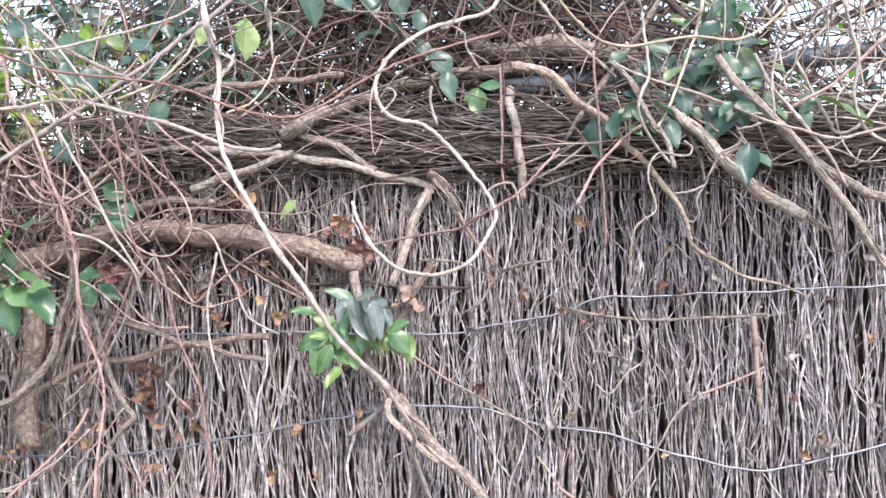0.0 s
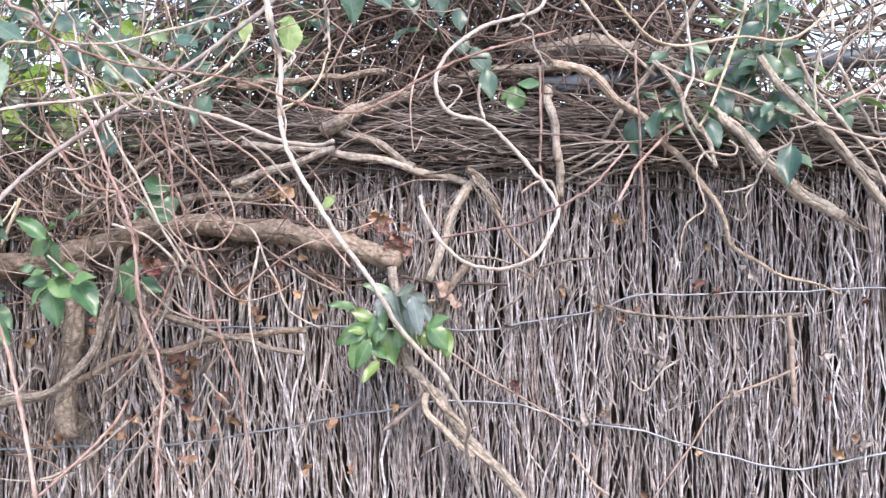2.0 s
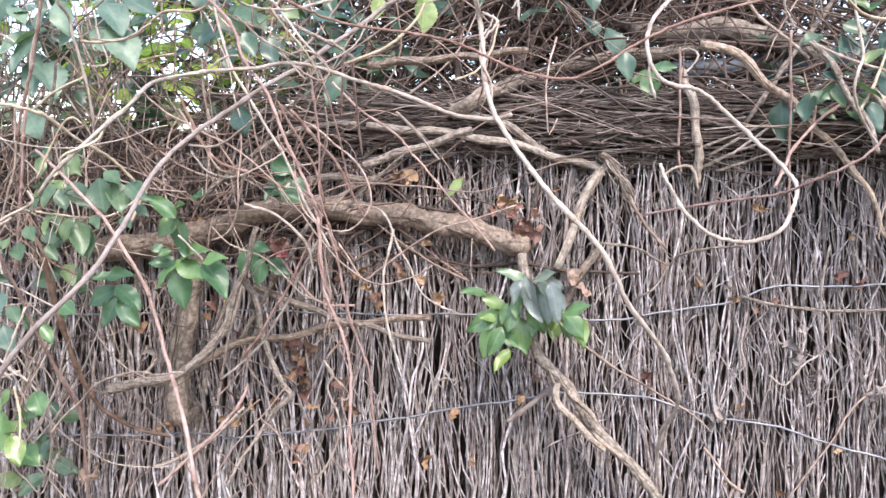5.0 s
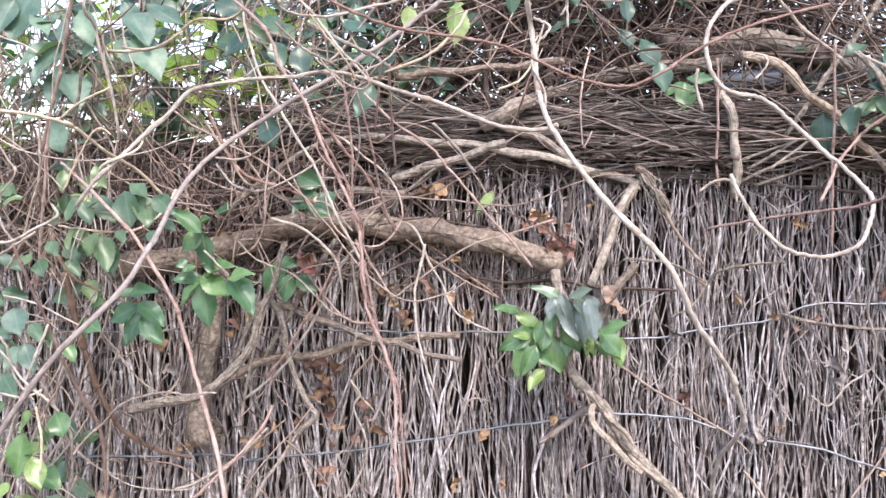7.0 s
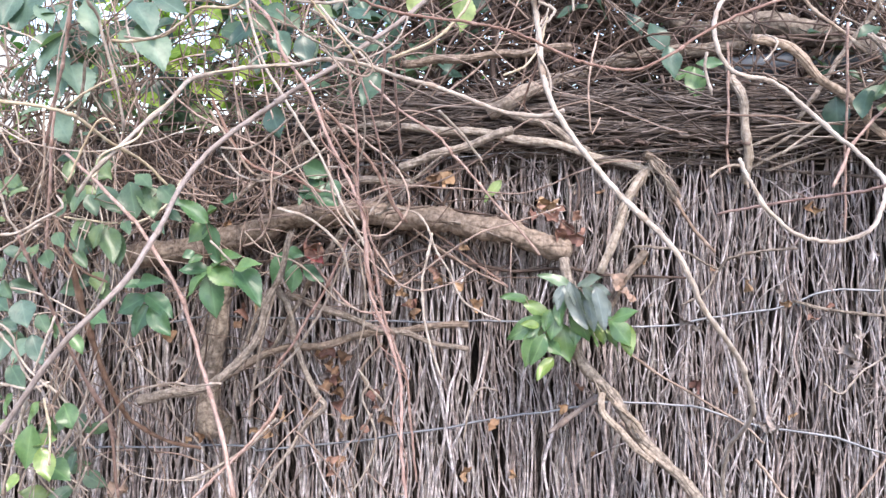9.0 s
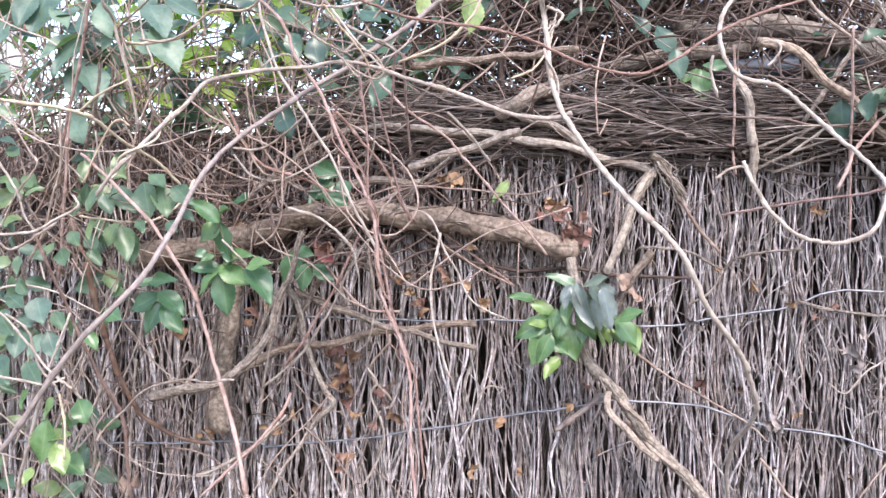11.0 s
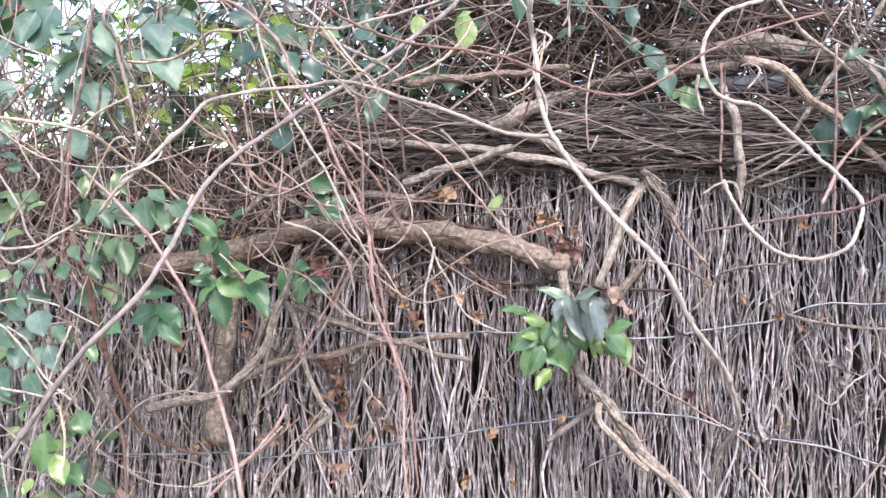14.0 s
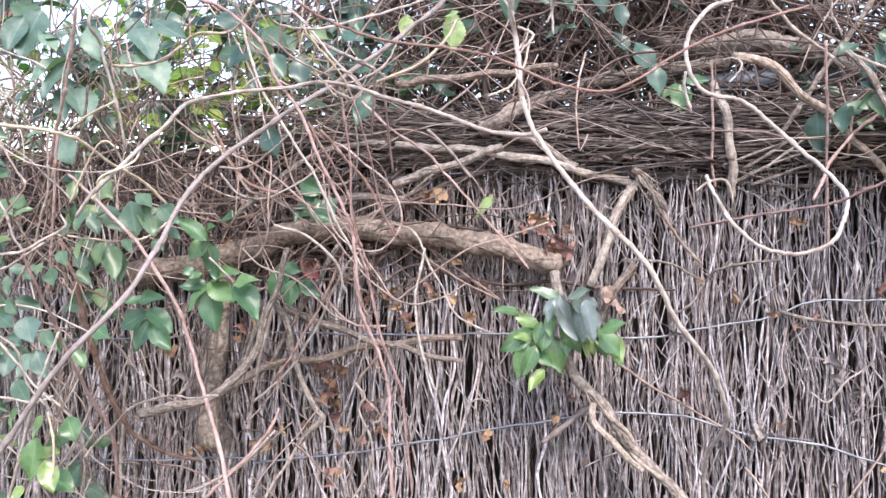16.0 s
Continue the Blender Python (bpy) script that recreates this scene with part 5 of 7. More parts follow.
stem("climbing_vine", "bark", 0.00396, 0.00317, [(0.597, -0.05, 1.907), (0.552, -0.05, 1.9), (0.506, -0.05, 1.912), (0.461, -0.05, 1.908)])
stem("climbing_vine", "pale", 0.00204, 0.00186, [(0.437, -0.1, 1.955), (0.477, -0.095, 1.887), (0.495, -0.09, 1.861), (0.532, -0.085, 1.877), (0.569, -0.08, 1.934)])
stem("climbing_vine", "bark", 0.00234, 0.00156, [(0.069, -0.016, 1.789), (0.1308, -0.0243, 1.8184), (0.1964, -0.0243, 1.8442)])
stem("climbing_vine", "bark", 0.00234, 0.00156, [(0.0821, -0.0243, 1.8085), (0.1391, -0.0243, 1.8444), (0.1952, -0.0243, 1.8855)])
stem("climbing_vine", "pale", 0.00204, 0.00156, [(0.1142, -0.024, 1.8106), (0.1641, -0.024, 1.8505), (0.2002, -0.024, 1.8775)])
stem("climbing_vine", "bark", 0.00204, 0.00156, [(0.095, -0.014, 1.785), (0.1643, -0.024, 1.8123), (0.2258, -0.024, 1.8272)])
stem("climbing_vine", "bark", 0.00204, 0.00156, [(0.0477, -0.024, 1.8117), (0.1185, -0.024, 1.8387), (0.1803, -0.024, 1.8626)])
stem("climbing_vine", "pink", 0.0018, 0.0018, [(0.033, -0.03, 1.963), (0.037, -0.03, 1.896), (0.038, -0.03, 1.82), (0.042, -0.03, 1.782)])


def frayed_end(owner, start, toward, count, spread, seed):
    """Torn fibres that fan out of a broken branch end, each a thin curved strand."""
    gen = np.random.default_rng(seed)
    a, d = np.array(start), np.array(toward) - np.array(start)
    for k in range(count):
        off = gen.normal(0, spread, 3) * (1, 0.35, 0.6)
        p = [a + 0.3 * off, a + 0.45 * d + 0.8 * off + gen.normal(0, 0.002, 3), a + d * gen.uniform(0.75, 1.15) + 0.45 * off + gen.normal(0, 0.003, 3)]
        path = spline(p, 5)
        w = gen.uniform(0.0008, 0.002)
        me = mesh_of("torn_fibre", [tube_arrays(path - path[0], np.linspace(w, w * 0.45, len(path)), 5)], M["palebark" if k % 3 else "flake"])
        child("torn_fibre", me, owner, at=Matrix.Translation(Vector(path[0]) - owner.location))


frayed_end(branchf, (-0.068, -0.022, 1.805), (-0.042, -0.024, 1.772), 22, 0.008, 3)
frayed_end(branchf, (-0.043, -0.024, 1.775), (-0.025, -0.026, 1.75), 12, 0.004, 4)
frayed_end(branchn, (0.462, -0.042, 1.752), (0.502, -0.045, 1.731), 14, 0.005, 6)
stem("climbing_vine", "brown", 0.003, 0.002, [(-0.040, -0.012, 1.765), (-0.021, -0.012, 1.732), (0.003, -0.012, 1.697), (0.030, -0.012, 1.669)])
stem("climbing_vine", "brown", 0.0021, 0.0014, [(-0.095, -0.030, 1.526), (-0.033, -0.020, 1.484), (0.024, -0.018, 1.454), (0.072, -0.018, 1.427), (0.108, -0.018, 1.398)])
stem("climbing_vine", "pale", 0.0016, 0.0012, [(-0.323, -0.020, 1.373), (-0.315, -0.025, 1.429), (-0.300, -0.030, 1.455), (-0.272, -0.030, 1.454)])
stem("climbing_vine", "brown", 0.0024, 0.0018, [(0.127, -0.020, 1.195), (0.139, -0.020, 1.310), (0.155, -0.022, 1.314), (0.134, -0.022, 1.328), (0.111, -0.020, 1.360), (0.098, -0.015, 1.375)])
stem("climbing_vine", "pale", 0.0021, 0.0017, [(0.013, -0.050, 1.773), (0.030, -0.050, 1.787), (0.051, -0.050, 1.791), (0.061, -0.050, 1.777), (0.066, -0.050, 1.758)])
stem("climbing_vine", "pale", 0.0019, 0.0014, [(-0.034, -0.300, 1.896), (-0.035, -0.300, 1.878), (-0.026, -0.300, 1.850)])


def tangle(name, label, count, region, gen, r_range, material, length=(0.15, 0.6), droop=0.0, flat=0.35, wild=0.25, upright=0.0):
    """A thicket of thin stems that wind through a stretch of space."""
    (x0, x1), (y0, y1), (z0, z1) = region
    pieces = []
    for k in range(count):
        p = np.array([gen.uniform(x0, x1), gen.uniform(y0, y1), gen.uniform(z0, z1)])
        a = gen.uniform(0, 2 * math.pi)
        d = np.array([math.cos(a) * (1 - upright), flat * gen.normal(), math.sin(a) * 0.8 + upright * (1 if math.sin(a) > 0 else -1)])
        ln = gen.uniform(*length)
        steps = max(5, int(ln / 0.025))
        turn = gen.normal(0, wild)
        pts = [p]
        for s in range(steps):
            c, sn = math.cos(turn * 0.5), math.sin(turn * 0.5)
            d = np.array([c * d[0] - sn * d[2], d[1] * 0.92 + gen.normal(0, 0.08), sn * d[0] + c * d[2] - droop * 0.1])
            d += gen.normal(0, 0.09, 3)
            d /= np.linalg.norm(d)
            turn = 0.9 * turn + gen.normal(0, 0.13)
            q = pts[-1] + d * ln / steps
            q[1] = min(max(q[1], y0), y1)
            if q[2] < z0 - 0.03 and not droop:
                q[2], d[2] = z0 - 0.03, abs(d[2]) * 0.5
            if q[2] < 1.83 and q[1] > -0.006:
                q[1] = -0.006
            pts.append(q)
        path = spline(pts, 2)
        r = gen.uniform(*r_range)
        pieces.append(tube_arrays(path, np.linspace(r, r * 0.6, len(path)), 5))
    ob = new(name, mesh_of(name, pieces, M[material]))
    return tagged(ob, label, "vine", kind="stuff")


tr = np.random.default_rng(77)
tangle("vine_tangle", "tangled thin brown vine stems over the fence top", 165, ((-1.25, -0.42), (-0.17, -0.01), (1.64, 1.93)), tr, (0.0007, 0.0018), "tangle", wild=0.12)
tangle("vine_tangle", "thicket of brown twigs above the fence cap", 190, ((-0.75, 0.75), (0.02, 0.16), (1.89, 2.2)), tr, (0.0008, 0.0024), "shadetwig", length=(0.2, 0.6), wild=0.15)
tangle("vine_tangle", "shade-toned twiggy undergrowth behind the fence cap", 560, ((-0.7, 0.42), (0.18, 0.5), (1.85, 2.3)), tr, (0.0012, 0.004), "shadetwig", length=(0.2, 0.6), wild=0.15)
tangle("vine_tangle", "fine tendrils hanging against the fence", 110, ((-1.2, -0.45), (-0.12, -0.006), (1.3, 1.72)), tr, (0.0007, 0.0015), "tangle", length=(0.08, 0.3), droop=0.5, wild=0.4)
tangle("vine_tangle", "dry bare stems at the fence top", 120, ((0.3, 0.95), (-0.12, 0.12), (1.85, 2.15)), tr, (0.0009, 0.0021), "paletangle", length=(0.15, 0.5), wild=0.2)
tangle("vine_tangle", "pale thin stems crowding beside the fence", 70, ((-1.15, -0.8), (-0.3, -0.05), (1.3, 1.9)), tr, (0.0009, 0.0019), "paletangle", length=(0.2, 0.5), wild=0.15, upright=0.4)
tangle("vine_tangle", "pale bare stems high above the rail pipe", 60, ((0.4, 0.95), (-0.1, 0.1), (1.95, 2.15)), tr, (0.0009, 0.002), "paletangle", length=(0.15, 0.5), wild=0.2)
tangle("vine_tangle", "thin brown stems winding over the cap", 44, ((-0.5, 0.3), (-0.06, 0.0), (1.86, 2.1)), tr, (0.0008, 0.0018), "tangle", length=(0.12, 0.3), wild=0.15)
tangle("vine_tangle", "upright thin stems crowding the fence top", 110, ((-1.2, -0.5), (-0.16, 0.02), (1.74, 2.0)), tr, (0.0008, 0.0019), "tangle", length=(0.12, 0.4), wild=0.12, upright=0.7)
# upper half lies out of view, added to shade the cap and rail
tangle("vine_tangle", "dark brown twigs above the cap, packed up past view for shade", 740, ((-0.5, 0.26), (0.06, 0.32), (1.92, 2.4)), tr, (0.001, 0.003), "shadetwig", length=(0.15, 0.5), wild=0.15)
tangle("vine_tangle", "thick shade-toned boughs winding above the cap", 34, ((-0.6, 0.6), (0.1, 0.3), (1.9, 2.2)), tr, (0.004, 0.009), "shadetwig", length=(0.25, 0.6), wild=0.12)
tangle("vine_tangle", "low brown undergrowth behind the fence", 220, ((-1.6, -0.4), (0.16, 0.45), (1.66, 1.88)), tr, (0.001, 0.0035), "shadetwig", length=(0.15, 0.5), wild=0.15)
tangle("vine_tangle", "few thin twigs among the large leaves", 24, ((-1.35, -0.7), (0.0, 0.2), (1.88, 2.2)), tr, (0.0008, 0.0018), "shadetwig", length=(0.15, 0.4), wild=0.2)


# ---- leaves ----
def leaf_arrays(length, width, fold, curl, gen, rows=23):
    """An ovate pointed leaf along +y, its face up +z, slightly folded, curled and waved, with a thin edge."""
    verts, uvs_at = [], []
    t = np.linspace(0, 1, rows)
    half = width * 0.53 * np.sin(np.pi * t**0.88) ** 0.9 * (1 - 0.25 * t**4)
    half[0], half[-1] = width * 0.03, width * 0.01
    wave = gen.uniform(0, 6.3)
    for i in range(rows):
        for j, s in enumerate((-1, -0.5, 0, 0.5, 1)):
            notch = 1 - 0.11 * (i % 2) * (abs(s) == 1)
            x = s * half[i] * notch
            z = abs(s) * half[i] * fold - curl * length * t[i] ** 2 + 0.06 * length * math.sin(8 * t[i] + wave + 2 * s) * abs(s)
            verts.append((x, t[i] * length * (1 - 0.1 * curl), z))
            uvs_at.append((0.5 + 0.5 * s, t[i]))
    verts = np.array(verts, float)
    faces, uvs = [], []
    for i in range(rows - 1):
        for j in range(4):
            q = (i * 5 + j, i * 5 + j + 1, (i + 1) * 5 + j + 1, (i + 1) * 5 + j)
            faces.append(q)
            uvs += [uvs_at[c] for c in q]
    return verts, faces, uvs


leaf_rng = np.random.default_rng(23)
LEAF_SHAPES = [leaf_arrays(1.0, 1.0, leaf_rng.uniform(0.08, 0.34), leaf_rng.uniform(0.0, 0.22), leaf_rng) for k in range(10)]
LEAF_MESH = {}


def leaf_mesh(material, k):
    if (material, k) not in LEAF_MESH:
        LEAF_MESH[material, k] = mesh_of("leaf", [LEAF_SHAPES[k]], M[material])
    return LEAF_MESH[material, k]


def leaf_pose(base, tip, width, tilt, facing=(0.0, -0.85, 0.6)):
    """A pose that lays the unit leaf from base to tip, its face toward the open side, turned by tilt about its length."""
    b, t = Vector(base), Vector(tip)
    along = t - b
    ln = along.length
    along.normalize()
    n = Vector(facing)
    n = (n - along * n.dot(along)).normalized()
    n = Matrix.Rotation(tilt, 3, along) @ n
    side = along.cross(n)
    rot = Matrix((side, along, n)).transposed().to_4x4()
    return Matrix.Translation(b) @ rot @ Matrix.Diagonal((ln * width, ln, ln * 0.8, 1))


def sprig(label, material, leaves, stalk="brown", group="leafy vine sprigs"):
    """A shoot: a thin stalk with its leaves. Each leaf: base, tip, width against length."""
    hub = np.mean([l[:3] for l in leaves], axis=0)
    ob = tagged(new("leaf_sprig"), label, "vine leaves", group=group)
    ob.location = hub
    pieces = []
    for l in leaves:
        b = np.array(l[:3]) - hub
        mid = b * 0.5 + np.array((0, 0.01, -0.004))
        path = spline([(0, 0.012, 0), tuple(mid), tuple(b)], 4)
        pieces.append(tube_arrays(path, np.full(len(path), 0.0007), 5))
    child("stalk", mesh_of("stalk", pieces, M[stalk]), ob)
    for l in leaves:
        tip, base = np.array(l[3:6]) - hub, np.array(l[:3]) - hub
        m = leaf_pose(tip + (base - tip) * 1.1, tip, 1.02 * l[6], leaf_rng.normal(0, 0.28), (0.0, -0.55, 0.84) if material in ("dark", "bluish") else (0.0, -0.85, 0.6))
        child("leaf", leaf_mesh(material, int(leaf_rng.integers(0, 10))), ob, at=m)
    return ob


sprig("drooping glossy leaves, silvery sky sheen put into their green", "glossy", [
    (-0.175, -0.076, 1.617, -0.190, -0.079, 1.564, 0.39),
    (-0.176, -0.095, 1.620, -0.217, -0.103, 1.635, 0.36),
    (-0.171, -0.105, 1.619, -0.148, -0.114, 1.562, 0.41),
    (-0.138, -0.124, 1.616, -0.123, -0.133, 1.565, 0.44),
    (-0.160, -0.110, 1.621, -0.133, -0.138, 1.637, 0.43),
    (-0.143, -0.097, 1.621, -0.117, -0.106, 1.609, 0.43),
    (-0.172, -0.103, 1.618, -0.159, -0.110, 1.588, 0.43),
    (-0.184, -0.113, 1.614, -0.190, -0.121, 1.586, 0.38),
    (-0.181, -0.109, 1.618, -0.196, -0.119, 1.597, 0.43),
    (-0.167, -0.097, 1.614, -0.154, -0.107, 1.577, 0.47),
    (-0.130, -0.080, 1.602, -0.115, -0.090, 1.575, 0.43),
    (-0.154, -0.109, 1.620, -0.135, -0.119, 1.594, 0.43),
    (-0.192, -0.094, 1.625, -0.201, -0.104, 1.618, 0.50),
    (-0.148, -0.100, 1.603, -0.137, -0.110, 1.559, 0.43)])
sprig("cluster of glossy green drooping leaves on the branch", "lime", [
    (-0.234, -0.085, 1.597, -0.267, -0.106, 1.603, 0.36),
    (-0.221, -0.088, 1.553, -0.230, -0.106, 1.502, 0.42),
    (-0.216, -0.092, 1.561, -0.238, -0.104, 1.565, 0.50),
    (-0.212, -0.087, 1.570, -0.258, -0.102, 1.540, 0.45),
    (-0.207, -0.096, 1.547, -0.223, -0.106, 1.506, 0.45),
    (-0.205, -0.074, 1.540, -0.181, -0.090, 1.520, 0.50),
    (-0.204, -0.078, 1.574, -0.239, -0.087, 1.596, 0.48),
    (-0.199, -0.090, 1.582, -0.207, -0.096, 1.553, 0.50),
    (-0.195, -0.084, 1.513, -0.214, -0.100, 1.486, 0.50),
    (-0.194, -0.062, 1.564, -0.227, -0.072, 1.533, 0.60),
    (-0.191, -0.086, 1.582, -0.197, -0.098, 1.542, 0.55)])
sprig("cluster of glossy green drooping leaves on the branch", "lime", [
    (-0.185, -0.087, 1.595, -0.187, -0.099, 1.563, 0.50),
    (-0.180, -0.074, 1.558, -0.171, -0.084, 1.510, 0.60),
    (-0.168, -0.079, 1.587, -0.142, -0.090, 1.541, 0.50),
    (-0.162, -0.074, 1.566, -0.164, -0.086, 1.534, 0.50),
    (-0.153, -0.085, 1.568, -0.130, -0.096, 1.538, 0.50),
    (-0.145, -0.078, 1.576, -0.128, -0.090, 1.558, 0.50),
    (-0.133, -0.071, 1.567, -0.123, -0.083, 1.536, 0.50),
    (-0.124, -0.071, 1.559, -0.102, -0.083, 1.533, 0.50),
    (-0.118, -0.097, 1.575, -0.085, -0.099, 1.539, 0.55),
    (-0.116, -0.119, 1.578, -0.083, -0.137, 1.595, 0.45),
    (-0.098, -0.082, 1.567, -0.087, -0.098, 1.526, 0.50)])
sprig("fresh green compound leaf shoot with toothed edges", "bright", [
    (-0.670, -0.153, 1.623, -0.711, -0.170, 1.628, 0.50),
    (-0.662, -0.168, 1.629, -0.618, -0.186, 1.607, 0.52),
    (-0.661, -0.172, 1.619, -0.650, -0.179, 1.560, 0.52),
    (-0.660, -0.163, 1.636, -0.618, -0.178, 1.652, 0.58),
    (-0.661, -0.173, 1.623, -0.697, -0.180, 1.590, 0.48),
    (-0.666, -0.167, 1.686, -0.651, -0.170, 1.632, 0.50),
    (-0.671, -0.162, 1.691, -0.694, -0.177, 1.663, 0.60),
    (-0.662, -0.190, 1.694, -0.697, -0.202, 1.721, 0.50),
    (-0.617, -0.182, 1.630, -0.576, -0.198, 1.586, 0.52),
    (-0.614, -0.194, 1.632, -0.579, -0.201, 1.643, 0.50),
    (-0.678, -0.161, 1.697, -0.649, -0.180, 1.711, 0.55),
    (-0.675, -0.196, 1.652, -0.687, -0.205, 1.644, 0.70),
    (-0.677, -0.166, 1.644, -0.693, -0.174, 1.636, 0.60)])
sprig("four green leaves on a thin shoot", "bright", [
    (-0.748, -0.191, 1.586, -0.788, -0.196, 1.565, 0.58),
    (-0.734, -0.206, 1.591, -0.695, -0.211, 1.566, 0.60),
    (-0.742, -0.193, 1.575, -0.758, -0.205, 1.534, 0.55),
    (-0.725, -0.214, 1.573, -0.696, -0.216, 1.539, 0.55),
    (-0.749, -0.190, 1.607, -0.776, -0.206, 1.604, 0.42),
    (-0.750, -0.201, 1.607, -0.707, -0.220, 1.614, 0.40)])
sprig("green lobed leaves on a vine shoot", "bright", [
    (-0.563, -0.12, 1.65, -0.598, -0.12, 1.607, 0.6),
    (-0.546, -0.156, 1.634, -0.549, -0.158, 1.598, 0.6),
    (-0.541, -0.127, 1.633, -0.511, -0.133, 1.613, 0.6),
    (-0.563, -0.136, 1.657, -0.54, -0.137, 1.648, 0.6)])
sprig("small rounded green leaves", "bright", [
    (-0.555, -0.095, 1.778, -0.519, -0.096, 1.762, 0.66),
    (-0.559, -0.095, 1.736, -0.525, -0.095, 1.755, 0.8),
    (-0.523, -0.145, 1.733, -0.488, -0.147, 1.718, 0.7),
    (-0.508, -0.121, 1.754, -0.495, -0.129, 1.733, 0.8),
    (-0.528, -0.144, 1.745, -0.543, -0.156, 1.719, 0.5),
    (-0.667, -0.119, 1.722, -0.639, -0.132, 1.724, 0.7)])
sprig("mass of green and bluish vine leaves", "mixed", [
    (-0.903, -0.289, 1.738, -0.876, -0.305, 1.722, 0.50),
    (-0.876, -0.307, 1.691, -0.878, -0.335, 1.684, 0.60),
    (-0.872, -0.285, 1.646, -0.840, -0.296, 1.651, 0.50),
    (-0.840, -0.311, 1.728, -0.853, -0.327, 1.719, 0.55),
    (-0.818, -0.320, 1.661, -0.821, -0.332, 1.645, 0.60),
    (-0.813, -0.313, 1.651, -0.795, -0.330, 1.634, 0.60),
    (-0.805, -0.301, 1.674, -0.789, -0.314, 1.657, 0.60),
    (-0.782, -0.294, 1.652, -0.766, -0.299, 1.632, 0.50),
    (-0.779, -0.292, 1.690, -0.778, -0.313, 1.668, 0.50),
    (-0.767, -0.306, 1.729, -0.781, -0.314, 1.702, 0.60),
    (-0.751, -0.320, 1.722, -0.737, -0.327, 1.698, 0.60),
    (-0.751, -0.294, 1.732, -0.722, -0.297, 1.701, 0.55)])
sprig("mass of green and bluish vine leaves", "mixed", [
    (-0.735, -0.334, 1.719, -0.714, -0.344, 1.730, 0.50),
    (-0.735, -0.322, 1.768, -0.718, -0.329, 1.742, 0.50),
    (-0.732, -0.310, 1.682, -0.713, -0.329, 1.643, 0.50),
    (-0.731, -0.325, 1.686, -0.744, -0.327, 1.658, 0.60),
    (-0.727, -0.301, 1.678, -0.714, -0.314, 1.636, 0.45),
    (-0.706, -0.317, 1.692, -0.692, -0.332, 1.679, 0.50),
    (-0.699, -0.317, 1.736, -0.688, -0.327, 1.695, 0.75),
    (-0.693, -0.309, 1.749, -0.669, -0.325, 1.735, 0.55),
    (-0.684, -0.307, 1.733, -0.664, -0.323, 1.699, 0.65),
    (-0.660, -0.314, 1.734, -0.632, -0.328, 1.714, 0.60),
    (-0.660, -0.297, 1.707, -0.641, -0.301, 1.694, 0.50),
    (-0.655, -0.337, 1.692, -0.636, -0.356, 1.681, 0.50)])
sprig("pale green and yellowing leaves low on the fence", "lime", [
    (-0.807, -0.332, 1.468, -0.818, -0.339, 1.443, 0.60),
    (-0.786, -0.312, 1.462, -0.765, -0.328, 1.439, 0.70),
    (-0.815, -0.334, 1.438, -0.817, -0.343, 1.387, 0.50),
    (-0.820, -0.324, 1.415, -0.784, -0.332, 1.428, 0.50),
    (-0.796, -0.341, 1.413, -0.776, -0.356, 1.381, 0.55),
    (-0.816, -0.300, 1.383, -0.779, -0.311, 1.371, 0.70),
    (-0.759, -0.337, 1.555, -0.743, -0.342, 1.533, 0.50),
    (-0.728, -0.346, 1.584, -0.702, -0.361, 1.575, 0.60),
    (-0.792, -0.320, 1.553, -0.793, -0.332, 1.575, 0.50),
    (-0.839, -0.326, 1.376, -0.845, -0.339, 1.359, 0.60),
    (-0.846, -0.328, 1.475, -0.855, -0.331, 1.450, 0.60),
    (-0.784, -0.335, 1.437, -0.780, -0.348, 1.456, 0.50)])
sprig("pale bluish-green rounded leaves beside the fence", "bluish", [
    (-0.826, -0.329, 1.544, -0.841, -0.339, 1.516, 0.65),
    (-0.817, -0.330, 1.548, -0.799, -0.340, 1.517, 0.60),
    (-0.873, -0.310, 1.563, -0.846, -0.319, 1.556, 0.55),
    (-0.838, -0.322, 1.589, -0.820, -0.339, 1.562, 0.80),
    (-0.866, -0.312, 1.548, -0.863, -0.334, 1.517, 0.70)])
sprig("light green rounded leaves beside the fence", "mixed", [
    (-0.834, -0.345, 1.513, -0.808, -0.362, 1.491, 0.60),
    (-0.811, -0.326, 1.574, -0.791, -0.339, 1.556, 0.55),
    (-0.791, -0.310, 1.562, -0.788, -0.328, 1.547, 0.50),
    (-0.886, -0.308, 1.589, -0.859, -0.320, 1.578, 0.60),
    (-0.879, -0.301, 1.611, -0.862, -0.311, 1.591, 0.60),
    (-0.890, -0.322, 1.570, -0.864, -0.338, 1.545, 0.70),
    (-0.894, -0.327, 1.514, -0.859, -0.352, 1.486, 0.60)])
